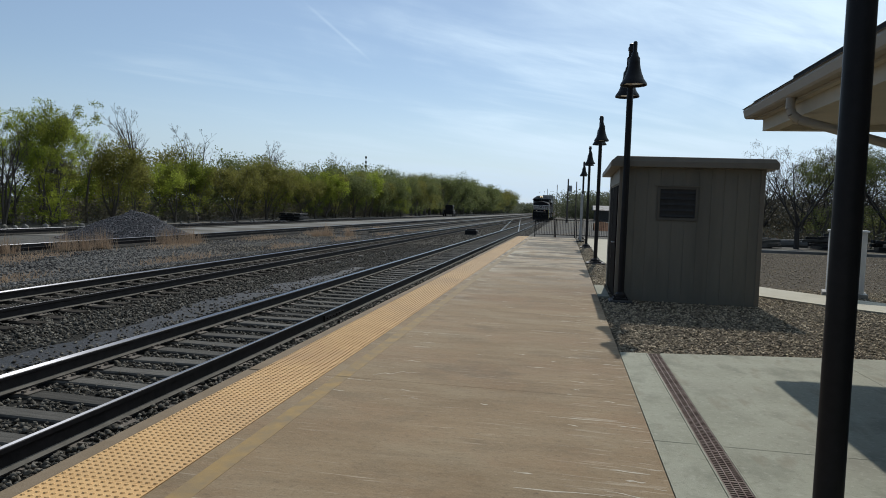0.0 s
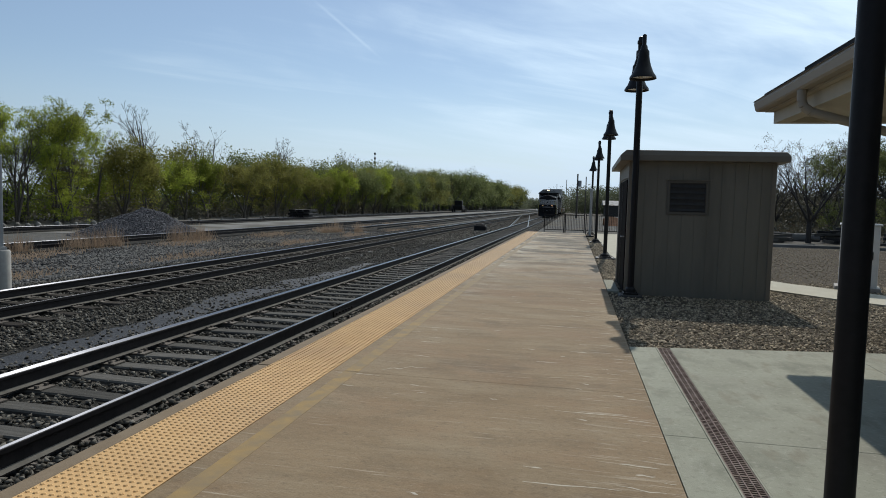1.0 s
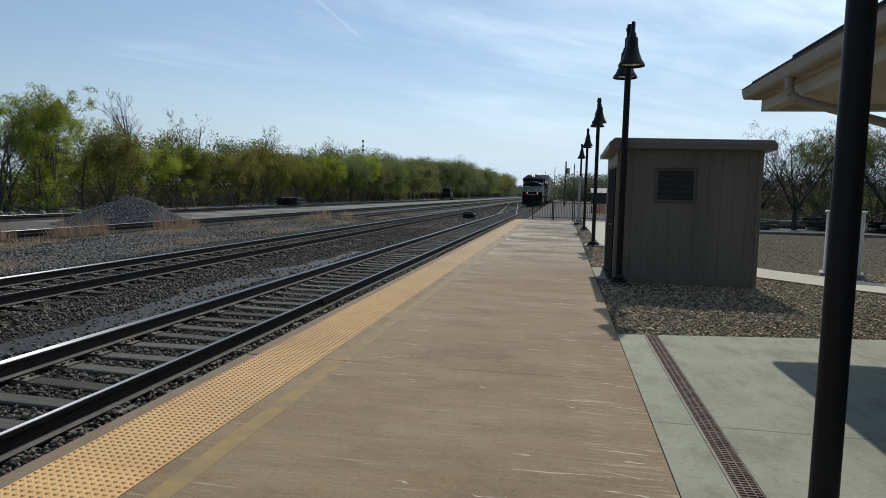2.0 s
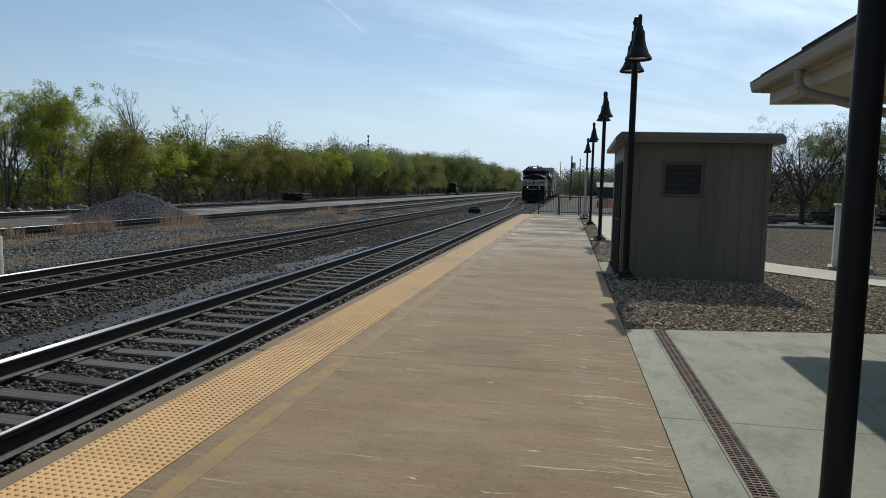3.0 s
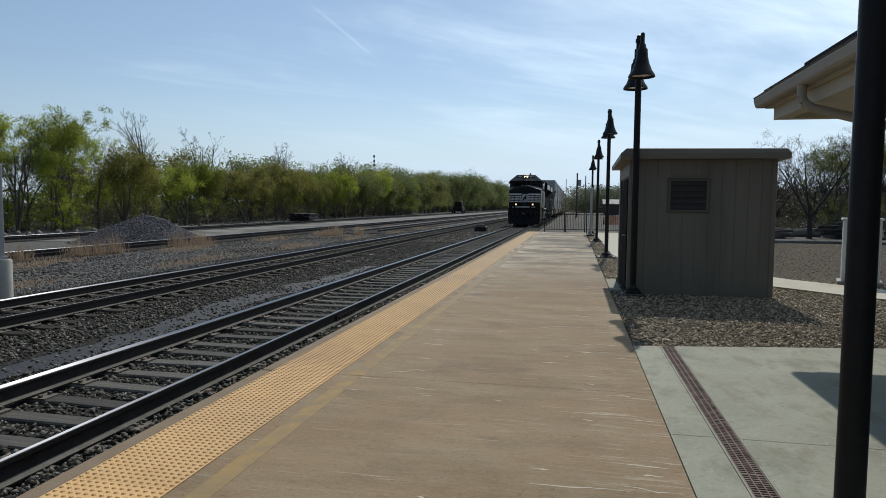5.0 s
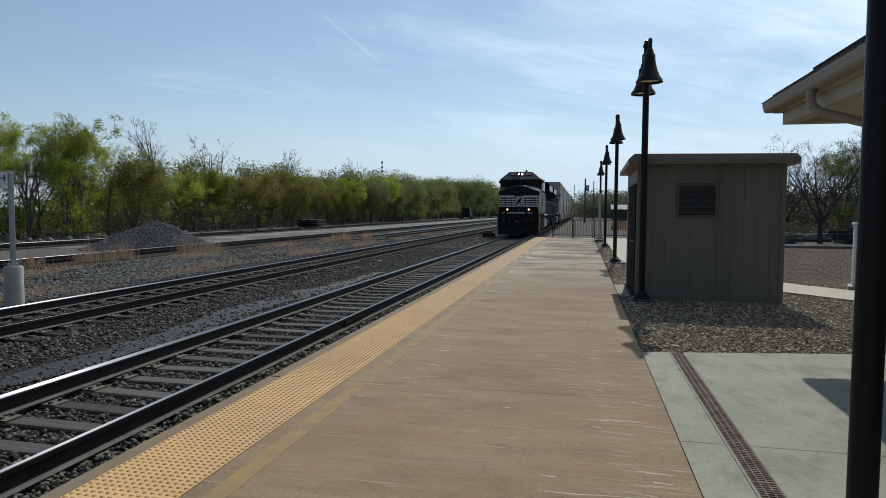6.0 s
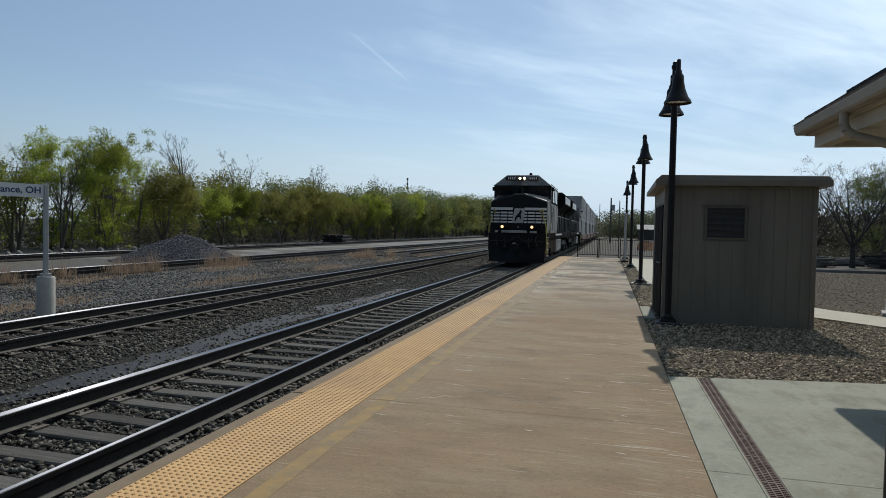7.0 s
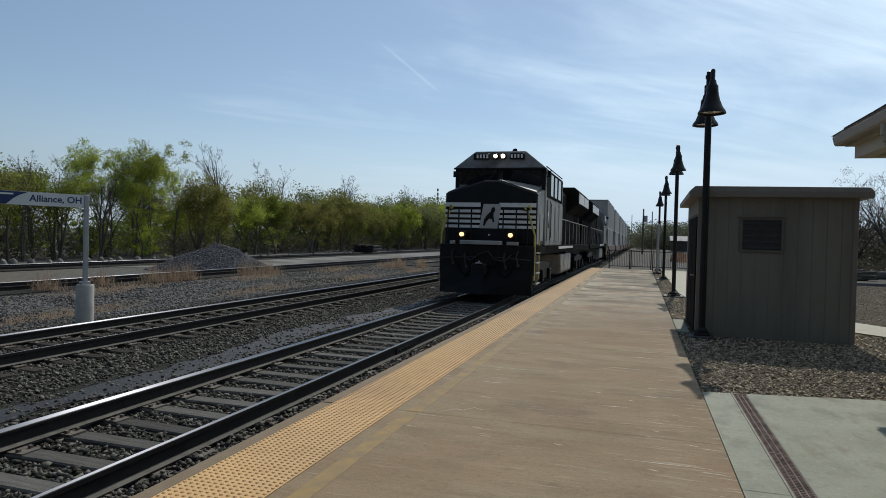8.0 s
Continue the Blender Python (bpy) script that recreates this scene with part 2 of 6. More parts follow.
def platform_mat():
    """Tan broomed concrete: blotches, fine pits, pale scuffs across the walk; older, paler concrete towards the far end."""
    m = mat("tan_concrete", (0.178, 0.125, 0.068), (0.258, 0.188, 0.11), 1.3, 0.9, 0.35, 110, stretch=(0.6, 1.2, 1),
            c3=(0.145, 0.105, 0.066), s3=0.5, lo3=0.5, hi3=0.75, space="World")
    n, l = m.node_tree.nodes, m.node_tree.links
    b = n["Principled BSDF"]
    col = b.inputs["Base Color"].links[0].from_socket
    g = n.new("ShaderNodeNewGeometry")
    sep = n.new("ShaderNodeSeparateXYZ")
    l.new(g.outputs["Position"], sep.inputs[0])
    # warp, so that the streaks wander a little
    wn_ = n.new("ShaderNodeTexNoise"); wn_.inputs["Scale"].default_value = 0.55
    l.new(g.outputs["Position"], wn_.inputs["Vector"])
    ws = n.new("ShaderNodeVectorMath"); ws.operation = "MULTIPLY_ADD"; ws.inputs[1].default_value = (0, 0.22, 0)
    l.new(wn_.outputs["Color"], ws.inputs[0]); l.new(g.outputs["Position"], ws.inputs[2])

    def span(socket, lo, hi, top=1.0):
        r = n.new("ShaderNodeMapRange")
        r.inputs["From Min"].default_value, r.inputs["From Max"].default_value, r.inputs["To Max"].default_value = lo, hi, top
        l.new(socket, r.inputs["Value"])
        return r.outputs["Result"]

    def fac(scale3, detail, lo, hi, top, src, rough=0.7):
        mp = n.new("ShaderNodeMapping"); mp.inputs["Scale"].default_value = scale3
        l.new(src, mp.inputs["Vector"])
        t = n.new("ShaderNodeTexNoise"); t.inputs["Scale"].default_value, t.inputs["Detail"].default_value = 1.0, detail
        t.inputs["Roughness"].default_value = rough
        l.new(mp.outputs[0], t.inputs["Vector"])
        return span(t.outputs["Fac"], lo, hi, top)

    def times(a, c):
        t = n.new("ShaderNodeMath"); t.operation = "MULTIPLY"
        l.new(a, t.inputs[0]); l.new(c, t.inputs[1])
        return t.outputs[0]

    def over(col, color, f):
        x = n.new("ShaderNodeMix"); x.data_type = "RGBA"; x.inputs["B"].default_value = (*color, 1)
        l.new(col, x.inputs["A"]); l.new(f, x.inputs["Factor"])
        return x.outputs["Result"]

    w, p = ws.outputs[0], g.outputs["Position"]
    col = over(col, (0.305, 0.25, 0.165), fac((0.9, 7, 1), 8, 0.5, 0.68, 0.32, w))
    col = over(col, (0.275, 0.222, 0.145), fac((0.8, 1.7, 1), 6, 0.46, 0.66, 0.7, w))
    col = over(col, (0.12, 0.088, 0.056), fac((0.8, 8, 1), 8, 0.54, 0.7, 0.32, w))
    col = over(col, (0.27, 0.168, 0.092), fac((0.45, 0.6, 1), 5, 0.48, 0.66, 0.5, p))
    col = over(col, (0.105, 0.077, 0.048), fac((0.7, 1.1, 1), 6, 0.53, 0.68, 0.55, w))
    col = over(col, (0.3, 0.238, 0.162), fac((26, 40, 26), 6, 0.53, 0.7, 0.6, p))
    col = over(col, (0.115, 0.082, 0.05), fac((19, 30, 19), 6, 0.53, 0.7, 0.6, p))
    patch = fac((0.55, 0.8, 1), 3, 0.46, 0.62, 1.0, p)
    col = over(col, (0.44, 0.39, 0.31), times(fac((1.6, 34, 1), 9, 0.57, 0.64, 0.7, w), patch))
    edge = span(sep.outputs["X"], -0.2, 0.6)
    col = over(col, (0.46, 0.42, 0.35), times(fac((2.2, 26, 1), 9, 0.57, 0.64, 0.7, w), edge))
    col = over(col, (0.1, 0.073, 0.047), fac((45, 45, 45), 2, 0.6, 0.75, 0.6, p))
    col = over(col, (0.08, 0.058, 0.042), fac((9, 9, 9), 4, 0.66, 0.72, 0.6, p))
    far = span(sep.outputs["Y"], 11, 23)
    col = over(col, (0.36, 0.33, 0.27), times(fac((0.8, 1.1, 1), 6, 0.4, 0.6, 0.95, w), far))
    col = over(col, (0.095, 0.084, 0.064), times(fac((0.4, 0.7, 1), 6, 0.46, 0.55, 0.95, w), far))
    # scuffs along the left side, further on
    left = times(span(sep.outputs["X"], -1.1, -1.8), span(sep.outputs["Y"], 8, 18))
    col = over(col, (0.44, 0.41, 0.34), times(fac((2.0, 3.0, 1), 6, 0.5, 0.62, 0.75, w), left))
    # one broad damp stain near the far end
    off = n.new("ShaderNodeVectorMath"); off.operation = "MULTIPLY_ADD"
    off.inputs[1].default_value, off.inputs[2].default_value = (1.0, 0.3, 0.0), (0.45, -8.7, 0.0)
    l.new(w, off.inputs[0])
    far_off = n.new("ShaderNodeVectorMath"); far_off.operation = "LENGTH"
    l.new(off.outputs[0], far_off.inputs[0])
    col = over(col, (0.1, 0.09, 0.068), times(span(far_off.outputs["Value"], 1.15, 0.5), fac((1.2, 1.6, 1), 6, 0.3, 0.6, 0.9, p)))
    tint = n.new("ShaderNodeMix"); tint.data_type = "RGBA"; tint.blend_type = "MULTIPLY"
    tint.inputs["Factor"].default_value, tint.inputs["B"].default_value = 1.0, (1.02, 0.985, 0.925, 1)
    l.new(col, tint.inputs["A"])
    l.new(tint.outputs["Result"], b.inputs["Base Color"])
    return m


M = {}
M["platform"] = platform_mat()
M["lip"] = mat("edge_concrete", (0.165, 0.118, 0.068), (0.212, 0.158, 0.1), 6, 0.9, 0.3, 90, space="World")
M["slab"] = slab_mat()
M["tactile"] = mat("yellow_tactile", (0.54, 0.325, 0.13), (0.635, 0.4, 0.17), 4, 0.75, 0.1, 120, c3=(0.44, 0.275, 0.13), s3=0.6, lo3=0.46, hi3=0.75,
                   rnd=0.05, space="World")
_n, _l = M["tactile"].node_tree.nodes, M["tactile"].node_tree.links
_b = _n["Principled BSDF"]
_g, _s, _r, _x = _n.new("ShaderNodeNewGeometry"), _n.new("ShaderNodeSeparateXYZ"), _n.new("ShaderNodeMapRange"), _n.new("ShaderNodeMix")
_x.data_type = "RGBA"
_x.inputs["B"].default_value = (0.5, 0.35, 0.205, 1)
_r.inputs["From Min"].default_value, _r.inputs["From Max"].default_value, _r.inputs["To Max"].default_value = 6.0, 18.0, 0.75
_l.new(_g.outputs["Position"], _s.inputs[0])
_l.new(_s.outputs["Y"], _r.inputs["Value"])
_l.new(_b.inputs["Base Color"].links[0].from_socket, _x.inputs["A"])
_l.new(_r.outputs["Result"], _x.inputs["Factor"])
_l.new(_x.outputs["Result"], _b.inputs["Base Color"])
M["rust"] = mat("rusted_iron", (0.1, 0.062, 0.047), (0.22, 0.165, 0.14), 9, 0.85, 0.3, 120)
M["rail"] = mat("rail_steel", (0.014, 0.0125, 0.0135), (0.028, 0.024, 0.024), 8, 0.65, 0.15, 80, metal=0.0, space="World", spec=0.15)
# upward foot faces: dust and the light on them share one paler colour
M["railfoot"] = mat("dusty_lit_rail_foot", (0.085, 0.08, 0.07), (0.15, 0.142, 0.125), 7, 0.9, 0.2, 50, space="World", spec=0.1)
M["railedge"] = mat("polished_rail_edge", (0.026, 0.027, 0.03), (0.04, 0.042, 0.046), 5, 0.5, 0.0, metal=1.0, stretch=(8, 0.3, 1), space="World")
M["railtop"] = mat("polished_rail_head", (0.11, 0.116, 0.134), (0.17, 0.178, 0.2), 5, 0.36, 0.0, metal=1.0, stretch=(8, 0.3, 1), space="World")
_b = M["railtop"].node_tree.nodes["Principled BSDF"]
_b.inputs["Anisotropic"].default_value = 1.0
_t = M["railtop"].node_tree.nodes.new("ShaderNodeCombineXYZ")
_t.inputs["X"].default_value = 1.0
M["railtop"].node_tree.links.new(_t.outputs[0], _b.inputs["Tangent"])
M["tie"] = mat("weathered_tie_wood", (0.064, 0.061, 0.055), (0.138, 0.131, 0.118), 3, 0.9, 0.6, 30, stretch=(0.6, 8, 3), rnd=0.3, spec=0.08)
M["tie_dark"] = mat("dark_oiled_tie_wood", (0.03, 0.026, 0.022), (0.07, 0.061, 0.052), 3, 0.9, 0.6, 30, stretch=(0.6, 8, 3), rnd=0.3, spec=0.08)
M["plate"] = mat("tie_plate_steel", (0.09, 0.075, 0.06), (0.14, 0.12, 0.1), 12, 0.8, 0.2, 60)
M["ballast"] = mat("ballast_bed", (0.014, 0.0135, 0.012), (0.065, 0.061, 0.053), 26, 0.95, 1.0, 34, detail=3, space="World", bdist=0.05,
                   c3=(0.03, 0.03, 0.0285), s3=0.5, spec=0.08)
M["stone"] = mat("ballast_stones", (0.066, 0.061, 0.052), (0.155, 0.145, 0.125), 9, 0.9, 0.2, 40, rnd=0.7, rnd_island=True, space="World", spec=0.08)
M["yardstone"] = mat("yard_stones", (0.075, 0.074, 0.073), (0.185, 0.181, 0.172), 5, 0.9, 0.2, 40, rnd=0.65, rnd_island=True, space="World", c3=(0.055, 0.054, 0.055), s3=0.3, lo3=0.42, hi3=0.62, spec=0.08)
M["pea"] = mat("brown_gravel_bed", (0.03, 0.025, 0.019), (0.165, 0.138, 0.104), 13, 0.95, 1.0, 40, detail=12, space="World", bdist=0.04, c3=(0.075, 0.06, 0.043), s3=0.5, lo3=0.45, hi3=0.7, spec=0.08)
M["path"] = mat("warm_path_concrete", (0.36, 0.335, 0.255), (0.44, 0.41, 0.325), 2.0, 0.9, 0.2, 120, space="World")
M["ventframe"] = mat("painted_vent_frame", (0.11, 0.1, 0.082), (0.135, 0.124, 0.1), 6, 0.6)
M["peastone"] = mat("brown_gravel_stones", (0.19, 0.153, 0.104), (0.37, 0.318, 0.236), 7, 0.9, 0.2, 60, rnd=0.7, rnd_island=True, space="World", spec=0.08)
M["yard"] = mat("yard_ground", (0.06, 0.059, 0.056), (0.165, 0.16, 0.148), 3.2, 0.95, 0.8, 22, space="World", bdist=0.04, c3=(0.14, 0.12, 0.085), s3=0.09,
                lo3=0.5, hi3=0.7, spec=0.08)
M["road"] = mat("pale_gravel_road", (0.17, 0.167, 0.157), (0.25, 0.245, 0.232), 2.0, 0.95, 0.4, 25, space="World", spec=0.08, c3=(0.12, 0.115, 0.1), s3=0.22, lo3=0.47, hi3=0.6)
M["mud"] = mat("damp_mud", (0.02, 0.021, 0.0235), (0.046, 0.048, 0.052), 4, 0.66, 1.0, 24, space="World", spec=0.25, c3=(0.03, 0.031, 0.033), s3=1.5, lo3=0.45, hi3=0.6, bdist=0.02, detail=8)
M["siding"] = mat("taupe_panel_siding", (0.18, 0.167, 0.134), (0.212, 0.196, 0.157), 2.5, 0.6, 0.06, 60, stretch=(3, 3, 0.5), c3=(0.145, 0.134, 0.108), s3=0.8, lo3=0.5, hi3=0.75)
M["trim"] = mat("taupe_trim", (0.175, 0.155, 0.122), (0.2, 0.178, 0.142), 5, 0.55, 0.05, 60)
M["vent"] = mat("dark_vent_metal", (0.022, 0.022, 0.022), (0.035, 0.034, 0.033), 10, 0.6)
M["door"] = mat("shade_dark_brown", (0.014, 0.012, 0.011), (0.022, 0.019, 0.017), 5, 0.85, spec=0.04)
M["black"] = mat("black_painted_steel", (0.011, 0.0105, 0.011), (0.018, 0.017, 0.018), 12, 0.5, 0.05, 90, spec=0.22)
M["grey"] = mat("galvanised_steel", (0.33, 0.34, 0.35), (0.42, 0.43, 0.44), 9, 0.5, 0.05, 60, metal=0.3)
M["concrete"] = mat("grey_concrete", (0.3, 0.29, 0.27), (0.4, 0.39, 0.36), 6, 0.9, 0.4, 60)
M["fascia"] = mat("beige_fascia", (0.34, 0.3, 0.24), (0.37, 0.33, 0.27), 4, 0.6, 0.05, 50)
M["soffit"] = mat("cream_soffit", (0.46, 0.42, 0.33), (0.52, 0.475, 0.38), 3, 0.7, 0.05, 50)
M["shingle"] = mat("grey_shingle", (0.035, 0.035, 0.036), (0.075, 0.073, 0.072), 18, 0.9, 0.5, 60, rnd=0.15, spec=0.05)
M["bark"] = mat("grey_bark", (0.07, 0.062, 0.054), (0.135, 0.12, 0.105), 6, 0.95, 0.5, 20, stretch=(3, 3, 0.6))
M["leaf_a"] = leaf_mat("spring_leaves", (0.14, 0.18, 0.026), (0.27, 0.3, 0.05), 0.58)
M["leaf_b"] = leaf_mat("olive_leaves", (0.14, 0.145, 0.034), (0.25, 0.24, 0.066), 0.58)
M["leaf_e"] = leaf_mat("bright_fresh_leaves", (0.2, 0.265, 0.032), (0.36, 0.41, 0.07), 0.75)
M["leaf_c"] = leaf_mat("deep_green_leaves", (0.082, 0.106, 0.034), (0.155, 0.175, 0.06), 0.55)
# these two greens have the distance haze mixed into the leaf colour
M["haze_leaf"] = leaf_mat("hazed_far_leaves", (0.085, 0.1, 0.062), (0.15, 0.165, 0.1), 0.5)
M["leaf_f"] = leaf_mat("hazed_green_leaves", (0.11, 0.138, 0.05), (0.205, 0.23, 0.092), 0.6)
M["leaf_d"] = leaf_mat("brownish_buds", (0.06, 0.05, 0.034), (0.105, 0.086, 0.056), 0.3)
M["brush"] = leaf_mat("grey_brown_brush", (0.08, 0.075, 0.052), (0.185, 0.17, 0.125), 0.42)
M["scrub"] = leaf_mat("dark_scrub", (0.045, 0.044, 0.032), (0.1, 0.094, 0.066), 0.35)
M["hose"] = mat("worn_rubber_hose", (0.025, 0.025, 0.025), (0.05, 0.048, 0.046), 9, 0.6)
M["number"] = glow("lit_number_film", (1.0, 0.86, 0.5), 0.02)
M["drygrass"] = leaf_mat("dry_tan_grass", (0.27, 0.195, 0.135), (0.43, 0.33, 0.235), 0.45)
M["loco"] = mat("black_loco_paint", (0.006, 0.006, 0.007), (0.012, 0.012, 0.012), 3, 0.5, 0.03, 40, c3=(0.02, 0.018, 0.016), s3=0.7, lo3=0.5, hi3=0.85, spec=0.2)
M["hood"] = mat("sooty_hood_paint", (0.008, 0.008, 0.008), (0.022, 0.021, 0.02), 2.5, 0.95, 0.1, 30, c3=(0.035, 0.032, 0.028), s3=0.6, spec=0.02)
# black sides: dust and the sky's grazing reflection put into a pale base colour
M["loco_side"] = mat("dust_and_sky_sheen_paint", (0.22, 0.22, 0.22), (0.38, 0.375, 0.36), 3, 0.6, 0.03, 40, stretch=(1, 1, 0.3), c3=(0.09, 0.086, 0.08), s3=1.3, lo3=0.47, hi3=0.68, spec=0.3)
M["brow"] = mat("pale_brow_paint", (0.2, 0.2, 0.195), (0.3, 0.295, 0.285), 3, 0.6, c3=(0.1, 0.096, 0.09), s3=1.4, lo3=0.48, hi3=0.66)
M["loco_grey"] = mat("loco_roof_grey", (0.16, 0.16, 0.155), (0.23, 0.225, 0.215), 3, 0.5, 0.03, 40)
M["white"] = mat("white_stripe_paint", (0.74, 0.74, 0.72), (0.82, 0.82, 0.8), 4, 0.5)
M["yellow"] = mat("yellow_rail_paint", (0.5, 0.42, 0.08), (0.6, 0.5, 0.12), 5, 0.5)
M["glass"] = mat("dark_cab_glass", (0.008, 0.009, 0.011), (0.014, 0.015, 0.018), 2, 0.05, spec=0.5)
M["tank"] = mat("grey_tank_paint", (0.3, 0.3, 0.29), (0.42, 0.41, 0.4), 2.5, 0.8, c3=(0.18, 0.16, 0.14), s3=1.2, spec=0.15)
M["box_a"] = mat("pale_container", (0.46, 0.455, 0.44), (0.56, 0.555, 0.535), 1.2, 0.7, c3=(0.42, 0.405, 0.38), s3=0.5, lo3=0.5, hi3=0.8, spec=0.15)
M["box_b"] = mat("grey_container", (0.4, 0.4, 0.395), (0.5, 0.5, 0.49), 1.2, 0.7, c3=(0.3, 0.285, 0.265), s3=0.5, lo3=0.5, hi3=0.8, spec=0.15)
M["well"] = mat("well_car_brown", (0.09, 0.045, 0.032), (0.13, 0.07, 0.05), 3, 0.7)
M["sign"] = mat("pale_sign_face", (0.6, 0.62, 0.63), (0.66, 0.68, 0.69), 2, 0.45)
M["sign_blue"] = mat("dark_blue_sign_paint", (0.015, 0.035, 0.11), (0.02, 0.045, 0.13), 2, 0.45)
M["lot_bark"] = mat("dark_bark", (0.026, 0.023, 0.021), (0.058, 0.052, 0.047), 6, 0.95, 0.5, 20, stretch=(3, 3, 0.6))
M["cabinet"] = mat("pale_cabinet_paint", (0.62, 0.63, 0.63), (0.7, 0.71, 0.71), 3, 0.5)
M["pile"] = mat("dark_ballast_pile", (0.055, 0.057, 0.065), (0.155, 0.157, 0.17), 9, 0.95, 0.8, 14, bdist=0.08, rnd=0.4, rnd_island=True, spec=0.08)
M["lamp_warm"] = glow("warm_headlight", (1.0, 0.8, 0.5), 5.0)
M["ditch_warm"] = glow("warm_ditch_light", (1.0, 0.52, 0.22), 2.2)
M["bulb"] = mat("lamp_lens", (0.7, 0.66, 0.58), (0.78, 0.74, 0.66), 5, 0.3)


def worn_paint():
    """Yellow edge paint, scuffed through to the concrete."""
    m = mat("worn_yellow_paint", (0.28, 0.183, 0.068), (0.325, 0.215, 0.08), 14, 0.85, 0.15, 120, c3=(0.215, 0.158, 0.086), s3=6.0, lo3=0.36, hi3=0.64, space="World")
    # mixed towards the concrete colour further along the platform
    n, l = m.node_tree.nodes, m.node_tree.links
    b = n["Principled BSDF"]
    col = b.inputs["Base Color"].links[0].from_socket
    g, sep = n.new("ShaderNodeNewGeometry"), n.new("ShaderNodeSeparateXYZ")
    l.new(g.outputs["Position"], sep.inputs[0])
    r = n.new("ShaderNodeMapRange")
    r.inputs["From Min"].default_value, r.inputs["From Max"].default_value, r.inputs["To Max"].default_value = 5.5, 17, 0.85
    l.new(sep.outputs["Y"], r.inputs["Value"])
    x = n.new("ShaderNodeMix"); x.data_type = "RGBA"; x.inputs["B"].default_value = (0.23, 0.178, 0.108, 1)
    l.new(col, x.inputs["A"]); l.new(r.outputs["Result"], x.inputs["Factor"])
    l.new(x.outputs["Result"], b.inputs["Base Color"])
    return m


M["worn"] = worn_paint()

M["scuff"] = mat("pale_scuff", (0.42, 0.37, 0.285), (0.54, 0.49, 0.4), 20, 0.9, space="World")
M["clay"] = mat("orange_brown_earth", (0.2, 0.095, 0.05), (0.3, 0.16, 0.09), 2.5, 0.95, 0.6, 12, space="World")


# ---- mesh helpers ----
class Shape:
    """Gathers boxes, tubes and prisms into one mesh."""

    def __init__(self):
        self.v, self.f = [], []

    def add(self, verts, faces):
        k = len(self.v)
        self.v += [tuple(p) for p in verts]
        self.f += [tuple(i + k for i in q) for q in faces]
        return self

    def box(self, x0, x1, y0, y1, z0, z1, m=None, ch=0.0):
        """An upright box; ch: a chamfer round the top and the upright edges."""
        if ch:
            lo = [(x0 + ch, y0), (x1 - ch, y0), (x1, y0 + ch), (x1, y1 - ch), (x1 - ch, y1), (x0 + ch, y1), (x0, y1 - ch), (x0, y0 + ch)]
            cx, cy = (x0 + x1) / 2, (y0 + y1) / 2
            hi = [(cx + (a - cx) * (1 - 2 * ch / (x1 - x0)), cy + (b - cy) * (1 - 2 * ch / (y1 - y0))) for a, b in lo]
            v = [(a, b, z0) for a, b in lo] + [(a, b, z1 - ch) for a, b in lo] + [(a, b, z1) for a, b in hi]
            f = [tuple(range(7, -1, -1)), tuple(range(16, 24))]
            for r in (0, 8):
                f += [(r + i, r + (i + 1) % 8, r + 8 + (i + 1) % 8, r + 8 + i) for i in range(8)]
        else:
            v = [(x0, y0, z0), (x1, y0, z0), (x1, y1, z0), (x0, y1, z0), (x0, y0, z1), (x1, y0, z1), (x1, y1, z1), (x0, y1, z1)]
            f = [(3, 2, 1, 0), (4, 5, 6, 7), (0, 1, 5, 4), (1, 2, 6, 5), (2, 3, 7, 6), (3, 0, 4, 7)]
        if m is not None:
            v = [tuple(m @ Vector(p)) for p in v]
        return self.add(v, f)

    def tube(self, p0, p1, r0, r1=None, n=8, caps=True):
        r1 = r0 if r1 is None else r1
        p0, p1 = Vector(p0), Vector(p1)
        q = (p1 - p0).to_track_quat("Z", "Y")
        v = []
        for p, r in ((p0, r0), (p1, r1)):
            v += [p + q @ Vector((r * math.cos(2 * math.pi * i / n), r * math.sin(2 * math.pi * i / n), 0)) for i in range(n)]
        f = [(i, (i + 1) % n, n + (i + 1) % n, n + i) for i in range(n)]
        if caps:
            f += [tuple(range(n - 1, -1, -1)), tuple(range(n, 2 * n))]
        return self.add(v, f)

    def pipe(self, pts, r, n=8):
        for a, b in zip(pts, pts[1:]):
            self.tube(a, b, r, r, n)
        return self

    def lathe(self, prof, n=16, at=(0, 0, 0)):
        v, f = [], []
        for r, z in prof:
            v += [(at[0] + r * math.cos(2 * math.pi * i / n), at[1] + r * math.sin(2 * math.pi * i / n), at[2] + z) for i in range(n)]
        for k in range(len(prof) - 1):
            f += [(k * n + i, k * n + (i + 1) % n, (k + 1) * n + (i + 1) % n, (k + 1) * n + i) for i in range(n)]
        f += [tuple(range(n - 1, -1, -1)), tuple(range((len(prof) - 1) * n, len(prof) * n))]
        return self.add(v, f)

    def prism(self, prof, a, b, axis="y"):
        """A profile in (x, z) drawn along y, or in (y, z) along x, or in (x, y) along z."""
        n = len(prof)
        put = {"y": lambda p, t: (p[0], t, p[1]), "x": lambda p, t: (t, p[0], p[1]), "z": lambda p, t: (p[0], p[1], t)}[axis]
        v = [put(p, a) for p in prof] + [put(p, b) for p in prof]
        f = [(i, (i + 1) % n, n + (i + 1) % n, n + i) for i in range(n)] + [tuple(range(n - 1, -1, -1)), tuple(range(n, 2 * n))]
        return self.add(v, f)

